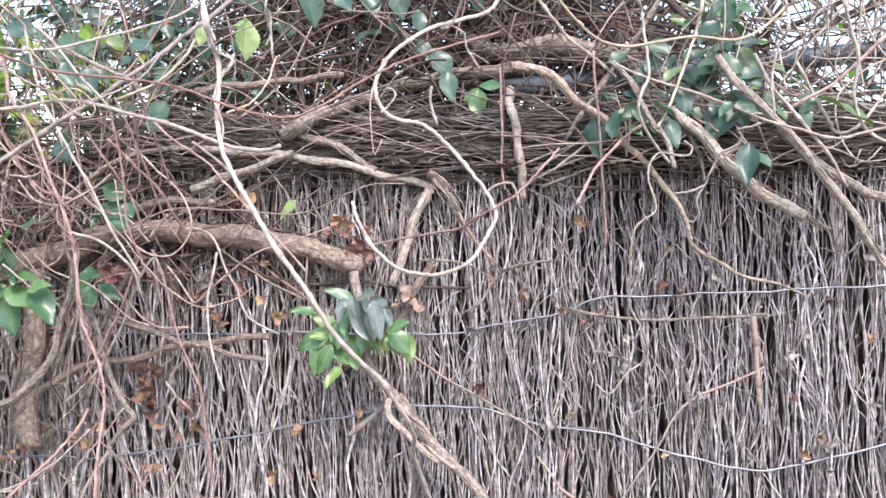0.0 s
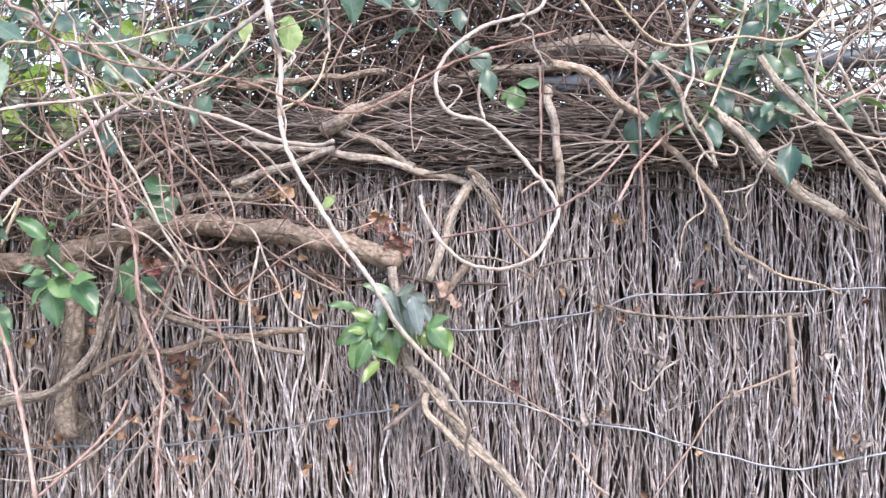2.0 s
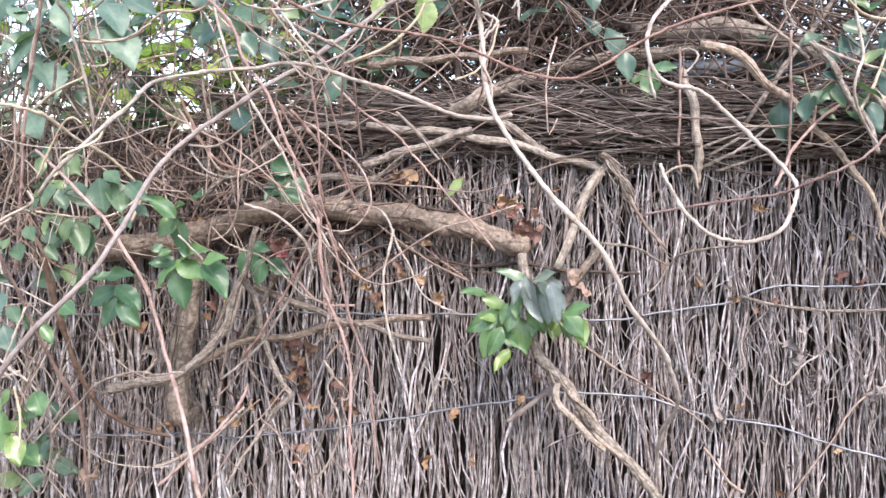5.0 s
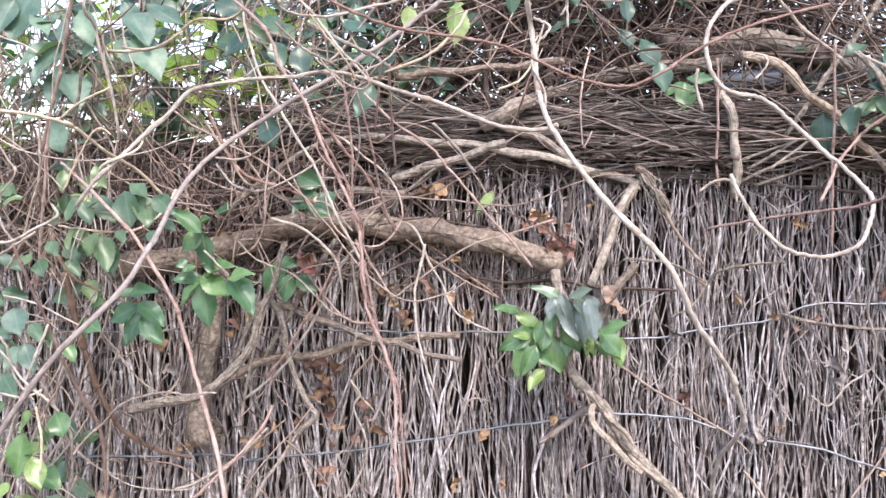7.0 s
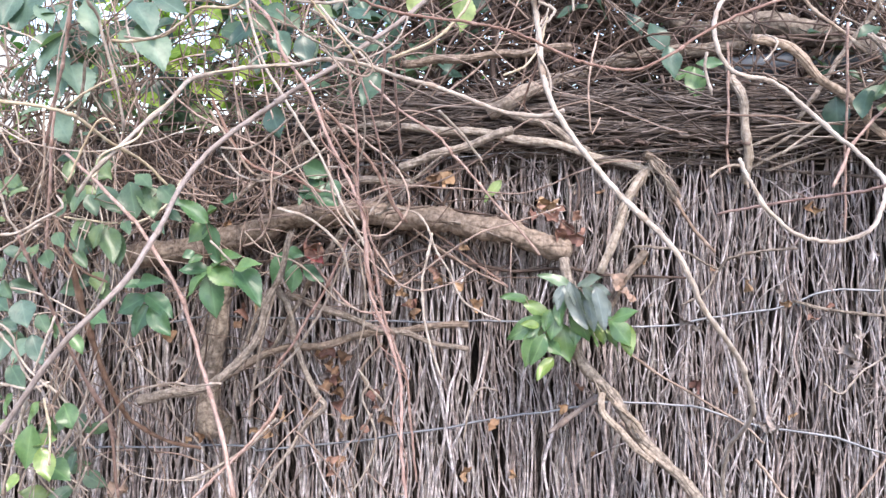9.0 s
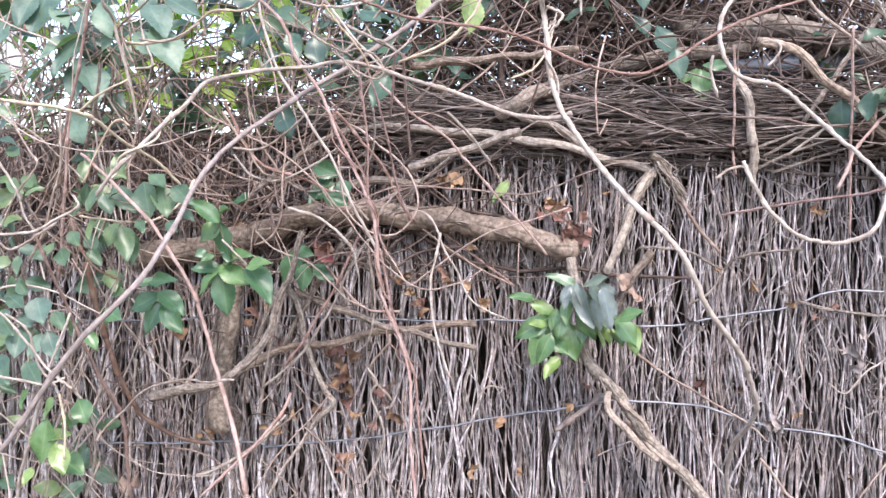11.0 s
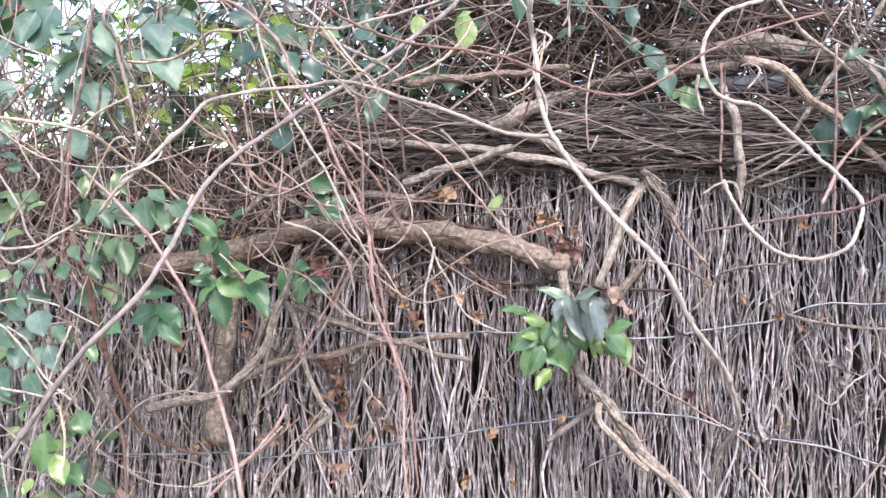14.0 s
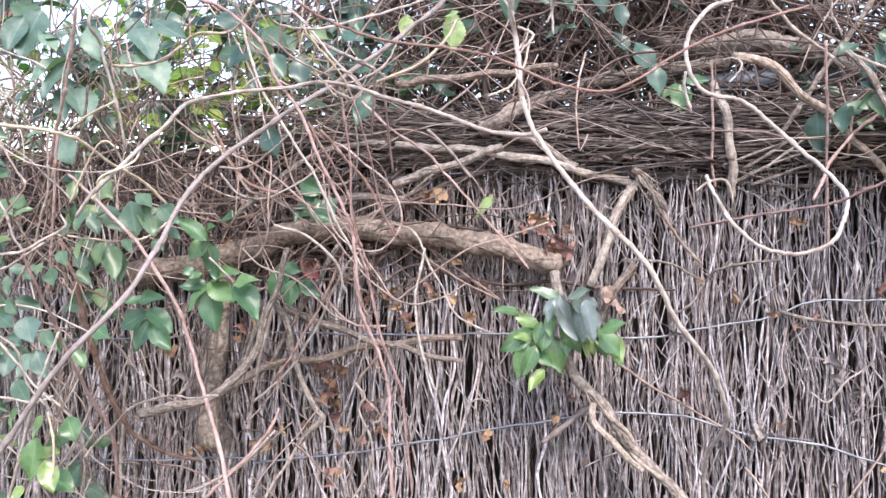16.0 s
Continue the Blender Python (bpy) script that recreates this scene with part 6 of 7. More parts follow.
sprig("large dark bluish-green vine leaves", "bluish", [
    (-0.994, -0.180, 1.964, -1.014, -0.199, 1.913, 0.60),
    (-0.993, -0.168, 1.839, -1.005, -0.188, 1.805, 0.60),
    (-0.990, -0.196, 1.898, -1.001, -0.215, 1.848, 0.60),
    (-0.958, -0.170, 2.007, -0.971, -0.188, 1.957, 0.60),
    (-0.939, -0.158, 2.018, -0.953, -0.191, 1.952, 0.75),
    (-0.937, -0.179, 1.903, -0.966, -0.191, 1.882, 0.50),
    (-0.925, -0.178, 1.911, -0.951, -0.192, 1.874, 0.50),
    (-0.925, -0.150, 1.884, -0.945, -0.172, 1.852, 0.60),
    (-0.918, -0.177, 1.985, -0.884, -0.199, 1.957, 0.50),
    (-0.918, -0.168, 1.849, -0.943, -0.186, 1.836, 0.32),
    (-0.896, -0.172, 1.837, -0.861, -0.192, 1.795, 0.60),
    (-0.890, -0.168, 1.905, -0.878, -0.192, 1.854, 0.50)])
sprig("large dark bluish-green vine leaves", "bluish", [
    (-0.888, -0.168, 1.986, -0.923, -0.192, 1.967, 0.42),
    (-0.881, -0.178, 1.942, -0.908, -0.204, 1.890, 0.48),
    (-0.878, -0.168, 1.913, -0.840, -0.194, 1.849, 0.55),
    (-0.877, -0.170, 1.951, -0.937, -0.200, 1.915, 0.36),
    (-0.862, -0.184, 1.977, -0.861, -0.211, 1.945, 0.60),
    (-0.853, -0.172, 1.990, -0.822, -0.190, 1.942, 0.50),
    (-0.829, -0.166, 1.957, -0.847, -0.182, 1.921, 0.55),
    (-0.795, -0.155, 2.008, -0.773, -0.163, 1.974, 0.60),
    (-0.792, -0.170, 1.951, -0.736, -0.197, 1.912, 0.50),
    (-0.767, -0.189, 1.984, -0.727, -0.214, 1.941, 0.60),
    (-0.753, -0.191, 1.954, -0.710, -0.215, 1.892, 0.55),
    (-0.751, -0.171, 2.001, -0.692, -0.186, 1.970, 0.40)])
sprig("mid-green leaves along a shoot above the fence", "mixed", [
    (-0.673, -0.113, 1.966, -0.621, -0.128, 1.956, 0.58),
    (-0.633, -0.106, 1.988, -0.595, -0.107, 1.959, 0.65),
    (-0.608, -0.103, 1.960, -0.584, -0.114, 1.930, 0.60),
    (-0.671, -0.099, 2.014, -0.639, -0.103, 1.994, 0.50),
    (-0.594, -0.093, 1.997, -0.563, -0.109, 1.969, 0.60),
    (-0.553, -0.114, 1.960, -0.533, -0.122, 1.927, 0.60),
    (-0.845, -0.101, 1.774, -0.862, -0.110, 1.748, 0.45),
    (-0.873, -0.079, 1.790, -0.854, -0.092, 1.766, 0.45),
    (-0.538, -0.112, 2.000, -0.511, -0.119, 1.982, 0.60)])
sprig("yellow-green backlit leaves behind the vine stems", "backlit", [
    (-1.126, 0.047, 1.836, -1.094, 0.037, 1.815, 0.60),
    (-1.097, 0.041, 2.009, -1.071, 0.031, 1.989, 0.60),
    (-1.063, 0.020, 1.829, -1.087, 0.010, 1.819, 0.50),
    (-0.938, 0.047, 1.904, -0.912, 0.037, 1.884, 0.60),
    (-0.880, 0.028, 1.889, -0.907, 0.018, 1.876, 0.60),
    (-0.880, 0.041, 1.895, -0.846, 0.031, 1.878, 0.60),
    (-0.850, 0.039, 1.853, -0.863, 0.029, 1.839, 0.60),
    (-0.834, 0.026, 1.947, -0.810, 0.016, 1.925, 0.60),
    (-0.821, 0.009, 1.957, -0.779, -0.001, 1.965, 0.60),
    (-0.814, 0.014, 1.954, -0.786, 0.004, 1.927, 0.70)])
sprig("yellow-green backlit leaves behind the vine stems", "backlit", [
    (-0.802, 0.014, 1.949, -0.771, 0.004, 1.957, 0.60),
    (-0.797, 0.022, 1.973, -0.803, 0.012, 1.944, 0.60),
    (-0.793, 0.037, 1.913, -0.764, 0.027, 1.897, 0.60),
    (-0.762, 0.048, 1.988, -0.746, 0.038, 1.963, 0.60),
    (-0.751, 0.019, 1.902, -0.725, 0.009, 1.880, 0.60),
    (-0.746, 0.002, 2.024, -0.724, -0.008, 2.004, 0.60),
    (-0.713, 0.029, 1.939, -0.689, 0.019, 1.919, 0.60),
    (-0.673, 0.040, 1.996, -0.657, 0.030, 1.976, 0.60),
    (-0.660, 0.029, 2.044, -0.633, 0.019, 2.019, 0.60)])
sprig("single small crimson leaf among the stems", "crimson", [
    (-0.533, -0.141, 1.660, -0.508, -0.151, 1.641, 0.55)])
sprig("green leaves low behind the vine stems", "mixed", [
    (-0.871, 0.109, 1.887, -0.803, 0.085, 1.856, 0.65),
    (-0.854, 0.097, 1.866, -0.858, 0.086, 1.826, 0.60),
    (-0.814, 0.098, 1.886, -0.780, 0.079, 1.842, 0.60),
    (-0.865, 0.078, 1.892, -0.833, 0.064, 1.863, 0.60),
    (-0.688, 0.114, 1.865, -0.661, 0.107, 1.831, 0.60),
    (-0.831, 0.118, 1.854, -0.835, 0.103, 1.819, 0.60),
    (-0.799, 0.093, 1.874, -0.823, 0.080, 1.881, 0.60),
    (-0.885, 0.082, 1.871, -0.895, 0.073, 1.832, 0.60),
    (-0.751, 0.122, 1.887, -0.727, 0.115, 1.863, 0.50),
    (-1.036, 0.122, 1.835, -1.050, 0.111, 1.804, 0.50)])
sprig("dark bluish-green leaves among stems", "dark", [
    (-0.613, -0.167, 1.959, -0.641, -0.177, 1.933, 0.6),
    (-0.569, -0.175, 1.949, -0.552, -0.187, 1.916, 0.6),
    (-0.536, -0.175, 1.941, -0.524, -0.184, 1.905, 0.7),
    (-0.524, -0.14, 1.972, -0.547, -0.143, 1.956, 0.6),
    (-0.605, -0.124, 1.992, -0.564, -0.143, 1.972, 0.6),
    (-0.48, -0.152, 1.985, -0.444, -0.166, 1.966, 0.6),
    (-0.653, -0.171, 2.005, -0.61, -0.175, 1.992, 0.7),
    (-0.435, -0.134, 1.95, -0.459, -0.142, 1.929, 0.7),
    (-0.443, -0.131, 1.899, -0.461, -0.149, 1.857, 0.6),
    (-0.581, -0.167, 1.85, -0.563, -0.181, 1.806, 0.6),
    (-0.483, -0.139, 1.964, -0.502, -0.156, 1.949, 0.6),
    (-0.403, -0.173, 1.934, -0.425, -0.174, 1.911, 0.6)])
sprig("three small green leaves over the cap", "bright", [
    (-0.003, 0.022, 1.934, 0.002, 0.01, 1.888, 0.6),
    (0.002, 0.024, 1.944, 0.039, 0.011, 1.943, 0.42),
    (-0.004, 0.039, 1.939, -0.03, 0.039, 1.923, 0.5)])
sprig("pale green backlit vine leaves", "paleleaf", [
    (-0.399, -0.095, 2.018, -0.405, -0.096, 1.987, 0.65),
    (-0.335, -0.095, 2.021, -0.336, -0.095, 1.962, 0.55),
    (-0.335, -0.145, 2.004, -0.315, -0.147, 2.011, 0.5)])
sprig("single small yellow-green leaf", "paleleaf", [
    (-0.279, -0.034, 1.761, -0.302, -0.042, 1.732, 0.4)])
sprig("dark green leaves above the cap", "dark", [
    (-0.273, 0.014, 2.092, -0.259, 0.013, 2.034, 0.6),
    (-0.181, 0.029, 2.089, -0.164, 0.014, 2.051, 0.7),
    (-0.131, 0.003, 2.082, -0.117, -0.002, 2.042, 0.7),
    (-0.096, 0.006, 2.056, -0.09, -0.001, 2.02, 0.6),
    (-0.069, 0.005, 1.995, -0.042, 0, 1.951, 0.6),
    (-0.047, -0.028, 1.955, -0.037, -0.04, 1.911, 0.55),
    (-0.103, 0.023, 2.016, -0.08, 0.021, 1.981, 0.6),
    (-0.225, 0.021, 2.088, -0.202, 0.001, 2.057, 0.6)])
sprig("dark teal drooping leaves over the fence", "dark", [
    (0.173, -0.053, 1.880, 0.176, -0.057, 1.825, 0.60),
    (0.183, -0.039, 1.922, 0.207, -0.047, 1.907, 0.55),
    (0.204, -0.080, 1.889, 0.190, -0.098, 1.853, 0.60),
    (0.240, -0.066, 1.956, 0.226, -0.068, 1.928, 0.55),
    (0.252, -0.066, 1.922, 0.277, -0.071, 1.912, 0.50),
    (0.257, -0.051, 1.976, 0.242, -0.081, 1.948, 0.60),
    (0.265, -0.097, 1.886, 0.306, -0.112, 1.860, 0.42),
    (0.267, -0.125, 1.873, 0.278, -0.139, 1.835, 0.50),
    (0.268, -0.059, 1.939, 0.252, -0.066, 1.930, 0.50),
    (0.283, -0.112, 1.923, 0.291, -0.124, 1.877, 0.50),
    (0.286, -0.041, 1.974, 0.269, -0.055, 1.949, 0.55)])
sprig("dark teal drooping leaves over the fence", "dark", [
    (0.308, -0.058, 1.977, 0.290, -0.077, 1.953, 0.50),
    (0.323, -0.068, 1.958, 0.299, -0.073, 1.927, 0.50),
    (0.331, -0.068, 1.938, 0.317, -0.085, 1.912, 0.60),
    (0.341, -0.068, 1.965, 0.321, -0.070, 1.935, 0.55),
    (0.343, -0.076, 1.943, 0.308, -0.090, 1.946, 0.45),
    (0.348, -0.092, 1.897, 0.329, -0.100, 1.852, 0.85),
    (0.362, -0.056, 1.919, 0.394, -0.066, 1.887, 0.60),
    (0.367, -0.146, 1.837, 0.360, -0.163, 1.785, 0.52),
    (0.368, -0.072, 1.889, 0.380, -0.088, 1.862, 0.50),
    (0.376, -0.122, 1.835, 0.405, -0.134, 1.809, 0.50)])
sprig("small dark green leaflets massed over the cap", "dark", [
    (0.255, -0.102, 1.865, 0.271, -0.114, 1.849, 0.55),
    (0.246, -0.133, 1.896, 0.273, -0.145, 1.878, 0.63),
    (0.208, -0.118, 1.914, 0.227, -0.130, 1.901, 0.56),
    (0.296, -0.067, 1.929, 0.272, -0.079, 1.917, 0.53),
    (0.330, -0.103, 1.865, 0.298, -0.115, 1.849, 0.51),
    (0.373, -0.112, 1.900, 0.350, -0.124, 1.885, 0.53),
    (0.346, -0.125, 1.897, 0.329, -0.137, 1.879, 0.52),
    (0.346, -0.088, 1.981, 0.324, -0.100, 1.971, 0.59),
    (0.286, -0.087, 1.945, 0.309, -0.099, 1.923, 0.64),
    (0.341, -0.095, 1.909, 0.324, -0.107, 1.883, 0.58),
    (0.368, -0.108, 1.945, 0.389, -0.120, 1.919, 0.64),
    (0.296, -0.094, 1.884, 0.275, -0.106, 1.855, 0.51),
    (0.371, -0.092, 1.921, 0.373, -0.104, 1.889, 0.59)])
sprig("small dull green leaflets massed over the cap", "mixed", [
    (0.286, -0.104, 1.946, 0.256, -0.116, 1.930, 0.52),
    (0.286, -0.078, 1.891, 0.255, -0.090, 1.870, 0.54),
    (0.361, -0.132, 1.892, 0.379, -0.144, 1.882, 0.53),
    (0.222, -0.116, 1.896, 0.236, -0.128, 1.868, 0.51),
    (0.366, -0.096, 1.897, 0.344, -0.108, 1.874, 0.57),
    (0.246, -0.092, 1.867, 0.268, -0.104, 1.850, 0.52),
    (0.227, -0.113, 1.895, 0.204, -0.125, 1.880, 0.62),
    (0.366, -0.083, 1.918, 0.348, -0.095, 1.898, 0.52),
    (0.246, -0.069, 1.988, 0.274, -0.081, 1.973, 0.64),
    (0.222, -0.081, 1.896, 0.201, -0.093, 1.871, 0.57),
    (0.299, -0.086, 1.898, 0.318, -0.098, 1.873, 0.53),
    (0.219, -0.073, 1.870, 0.239, -0.085, 1.858, 0.51),
    (0.212, -0.082, 1.971, 0.183, -0.094, 1.956, 0.56)])
sprig("light and dark green compound leaves", "mixed", [
    (0.377, -0.020, 1.989, 0.406, -0.029, 1.957, 0.50),
    (0.389, -0.012, 1.971, 0.412, -0.020, 1.937, 0.45),
    (0.360, -0.064, 1.959, 0.365, -0.085, 1.931, 0.55),
    (0.418, -0.043, 1.967, 0.438, -0.056, 1.947, 0.50),
    (0.472, -0.083, 1.916, 0.439, -0.095, 1.885, 0.50),
    (0.472, -0.101, 1.905, 0.538, -0.114, 1.874, 0.24),
    (0.446, -0.090, 1.896, 0.461, -0.097, 1.864, 0.50),
    (0.421, -0.073, 1.900, 0.432, -0.088, 1.875, 0.45),
    (0.413, -0.042, 1.924, 0.425, -0.052, 1.899, 0.50),
    (0.326, -0.061, 1.982, 0.338, -0.077, 1.959, 0.50)])
sprig("bright fresh green leaves above the fence cap", "lime", [
    (0.345, 0.015, 2.049, 0.390, 0.001, 2.056, 0.50),
    (0.338, 0.022, 2.047, 0.298, 0.003, 2.030, 0.50),
    (0.375, 0.012, 2.042, 0.356, 0.001, 2.015, 0.55),
    (0.388, -0.011, 2.057, 0.369, -0.017, 2.036, 0.60),
    (0.290, 0.038, 2.048, 0.320, 0.031, 2.032, 0.45),
    (0.409, 0.012, 2.002, 0.433, 0.007, 2.006, 0.50),
    (0.329, 0.027, 2.059, 0.344, 0.014, 2.072, 0.50),
    (0.343, 0.006, 2.023, 0.323, -0.010, 2.000, 0.50),
    (0.369, 0.023, 2.052, 0.389, 0.007, 2.034, 0.50),
    (0.318, 0.012, 2.050, 0.299, -0.010, 2.059, 0.50)])


def wild_sprigs(count, region, material, label, size, gen):
    (x0, x1), (y0, y1), (z0, z1) = region
    for k in range(count):
        c = np.array([gen.uniform(x0, x1), gen.uniform(y0, y1), gen.uniform(z0, z1)])
        n = int(gen.integers(4, 8))
        turn = gen.uniform(0, 6.3)
        leaves = []
        for i in range(n):
            a = turn + i * 2.4
            out = np.array([math.cos(a), 0.35 * gen.normal() - 0.2, math.sin(a) * 0.7 - 0.35])
            out /= np.linalg.norm(out)
            b = c + np.array([0, 0, 0.02 * i - 0.04]) + out * 0.012
            leaves.append((*b, *(b + out * gen.uniform(*size)), gen.uniform(0.42, 0.62)))
        sprig(label, material, leaves)


wr = np.random.default_rng(41)
wild_sprigs(4, ((-1.3, -0.98), (-0.12, 0.12), (1.93, 2.16)), "dark", "large bluish-green leaves hanging from vine shoots", (0.045, 0.075), wr)
wild_sprigs(11, ((-0.92, -0.7), (0.14, 0.32), (1.93, 2.08)), "backlit", "bright yellow-green backlit leaves behind the fence", (0.035, 0.055), wr)
wild_sprigs(26, ((-1.2, -0.62), (0.18, 0.45), (1.8, 2.1)), "backlit", "yellow-green leaves beyond the stems, backlight in their colour", (0.02, 0.04), wr)
wild_sprigs(20, ((-1.35, -0.75), (-0.06, 0.25), (1.9, 2.2)), "dark", "dark bluish-green leaves on vine shoots", (0.03, 0.055), wr)
wild_sprigs(24, ((-0.95, -0.35), (0.0, 0.17), (1.92, 2.15)), "dark", "dark green leaves on vine shoots above the cap", (0.03, 0.06), wr)
wild_sprigs(14, ((-1.2, -0.35), (0.2, 0.5), (1.88, 2.2)), "mixed", "light green leaves behind the fence top", (0.04, 0.065), wr)
wild_sprigs(26, ((-1.35, -0.45), (0.14, 0.35), (1.78, 1.97)), "mixed", "green leaves low behind the fence top", (0.03, 0.05), wr)
# carried on above what is visible, to keep light off the cap and rail
wild_sprigs(14, ((-0.35, 0.25), (0.02, 0.2), (2.04, 2.36)), "dark", "dark green leaves above the cap, added up past view for shade", (0.03, 0.055), wr)
wild_sprigs(3, ((0.2, 0.6), (-0.06, 0.1), (1.88, 2.1)), "dark", "dark green leaves among bare vine stems", (0.03, 0.05), wr)
wild_sprigs(2, ((0.14, 0.42), (-0.14, -0.05), (1.9, 2.06)), "dark", "dark teal leaves hanging over the cap", (0.03, 0.048), wr)
wild_sprigs(12, ((-1.15, -0.78), (-0.3, -0.12), (1.5, 1.82)), "mixed", "small green leaves against the fence", (0.025, 0.042), wr)
wild_sprigs(5, ((-1.1, -0.82), (-0.32, -0.15), (1.55, 1.86)), "bluish", "small pale bluish leaves against the fence", (0.025, 0.04), wr)
wild_sprigs(7, ((-1.2, -0.92), (-0.06, -0.03), (1.28, 1.55)), "mixed", "green and yellowing leaves low on the fence", (0.03, 0.05), wr)


# ---- dry leaves caught in the fence ----
DRY_LABEL = {"orange": "orange-brown curled dry leaf caught in the fence", "russet": "crumpled russet dry leaf caught among stems",
             "grey": "shrivelled pale grey dry leaf on the brush", "pinkdry": "large faded pinkish dry leaf"}
dry_rng = np.random.default_rng(9)
DRY_SHAPES = {}


def dry_leaf(kind, size, place):
    k = int(dry_rng.integers(0, 6))
    if (kind, k) not in DRY_SHAPES:
        gen = np.random.default_rng(100 + k)
        v, f, u = leaf_arrays(1.0, 0.75, gen.uniform(0.4, 0.9), gen.uniform(0.2, 0.6), gen, 9)
        v = v + gen.normal(0, 0.04, v.shape) + 0.11 * np.sin(9 * v[:, [1, 2, 0]] + k)
        v[:, 2] -= v[:, 2].mean()
        v[:, 1] -= 0.5
        DRY_SHAPES[kind, k] = mesh_of("dry_leaf", [(v, f, u)], M[kind])
    ob = tagged(new("dry_leaf", DRY_SHAPES[kind, k]), DRY_LABEL[kind], "dry leaf", group="dry leaves in the fence")
    face = pose(0, 0, 0, 90 + dry_rng.normal(0, 30), dry_rng.normal(0, 30), dry_rng.normal(0, 30)) @ pose(0, 0, 0, 0, 0, dry_rng.uniform(0, 360))
    ob.matrix_basis = Matrix.Translation(place) @ face @ Matrix.Scale(size * dry_rng.uniform(0.55, 0.95), 4)


dry_leaf("orange", 0.036, (-0.359, -0.02, 1.766))
dry_leaf("orange", 0.036, (-0.378, -0.02, 1.76))
dry_leaf("orange", 0.036, (-0.218, -0.02, 1.728))
dry_leaf("orange", 0.036, (-0.206, -0.02, 1.734))
dry_leaf("orange", 0.036, (-0.436, -0.02, 1.614))
dry_leaf("orange", 0.036, (-0.307, -0.02, 1.581))
dry_leaf("orange", 0.036, (-0.282, -0.02, 1.399))
dry_leaf("orange", 0.036, (0.154, -0.02, 1.736))
dry_leaf("orange", 0.036, (0.076, -0.02, 1.624))
dry_leaf("russet", 0.03, (-0.181, -0.03, 1.695))
dry_leaf("russet", 0.03, (-0.17, -0.03, 1.684))
dry_leaf("russet", 0.03, (-0.477, -0.03, 1.563))
dry_leaf("russet", 0.03, (-0.562, -0.03, 1.65))
dry_leaf("russet", 0.03, (-0.67, -0.03, 1.552))
dry_leaf("russet", 0.03, (-0.535, -0.03, 1.497))
dry_leaf("russet", 0.03, (-0.522, -0.03, 1.46))
dry_leaf("russet", 0.03, (-0.513, -0.03, 1.421))
dry_leaf("russet", 0.03, (-0.523, -0.03, 1.332))
dry_leaf("russet", 0.03, (-0.527, -0.03, 1.314))
dry_leaf("russet", 0.03, (-0.155, -0.03, 1.468))
dry_leaf("russet", 0.03, (0.011, -0.03, 1.479))
dry_leaf("orange", 0.024, (-0.739, -0.03, 1.354))
dry_leaf("orange", 0.024, (-0.42, -0.03, 1.592))
dry_leaf("orange", 0.024, (-0.41, -0.03, 1.579))
dry_leaf("orange", 0.024, (-0.647, -0.03, 1.561))
dry_leaf("orange", 0.024, (0.026, -0.03, 1.646))
dry_leaf("orange", 0.024, (-0.337, -0.03, 1.607))
dry_leaf("orange", 0.024, (-0.318, -0.03, 1.332))
dry_leaf("orange", 0.024, (-0.501, -0.03, 1.4))
dry_leaf("orange", 0.024, (-0.679, -0.03, 1.533))
dry_leaf("orange", 0.024, (-0.602, -0.03, 1.394))
dry_leaf("grey", 0.026, (0.217, -0.015, 1.535))
dry_leaf("grey", 0.026, (0.223, -0.015, 1.515))
dry_leaf("grey", 0.026, (0.243, -0.015, 1.483))
dry_leaf("grey", 0.026, (0.113, -0.015, 1.421))
dry_leaf("grey", 0.026, (0.117, -0.015, 1.427))
dry_leaf("grey", 0.026, (0.12, -0.015, 1.621))
dry_leaf("grey", 0.026, (-0.782, -0.015, 1.468))
dry_leaf("grey", 0.026, (-0.006, -0.015, 1.567))
dry_leaf("grey", 0.026, (0.007, -0.015, 1.559))
dry_leaf("grey", 0.026, (-0.254, -0.015, 1.677))
dry_leaf("grey", 0.026, (0.331, -0.015, 1.467))
dry_leaf("grey", 0.026, (0.339, -0.015, 1.477))
dry_leaf("grey", 0.026, (0.342, -0.015, 1.668))
dry_leaf("grey", 0.026, (0.466, -0.015, 1.541))
dry_leaf("grey", 0.026, (0.526, -0.015, 1.409))
dry_leaf("grey", 0.026, (0.489, -0.015, 1.571))
dry_leaf("grey", 0.026, (0.229, -0.015, 1.559))
dry_leaf("grey", 0.026, (0.247, -0.015, 1.491))
dry_leaf("grey", 0.026, (0.109, -0.015, 1.424))
dry_leaf("grey", 0.026, (0.359, -0.015, 1.655))
dry_leaf("orange", 0.022, (0.167, -0.02, 1.733))
dry_leaf("orange", 0.022, (-0.432, -0.02, 1.615))
dry_leaf("orange", 0.022, (-0.123, -0.02, 1.603))
dry_leaf("orange", 0.022, (0.574, -0.02, 1.57))
dry_leaf("orange", 0.022, (0.287, -0.02, 1.696))
dry_leaf("orange", 0.022, (-0.133, -0.02, 1.751))
dry_leaf("orange", 0.022, (-0.763, -0.02, 1.344))
dry_leaf("orange", 0.022, (-0.518, -0.02, 1.456))
dry_leaf("orange", 0.022, (-0.514, -0.02, 1.328))
dry_leaf("orange", 0.022, (-0.321, -0.02, 1.318))
dry_leaf("orange", 0.022, (-0.248, -0.02, 1.331))
dry_leaf("orange", 0.022, (0.512, -0.02, 1.422))
dry_leaf("russet", 0.03, (-0.449, -0.1, 2.021))
dry_leaf("pinkdry", 0.04, (-0.868, -0.02, 1.264))
dry_leaf("pinkdry", 0.04, (-0.886, -0.02, 1.254))
dry_leaf("russet", 0.026, (-0.22, -0.03, 1.727))
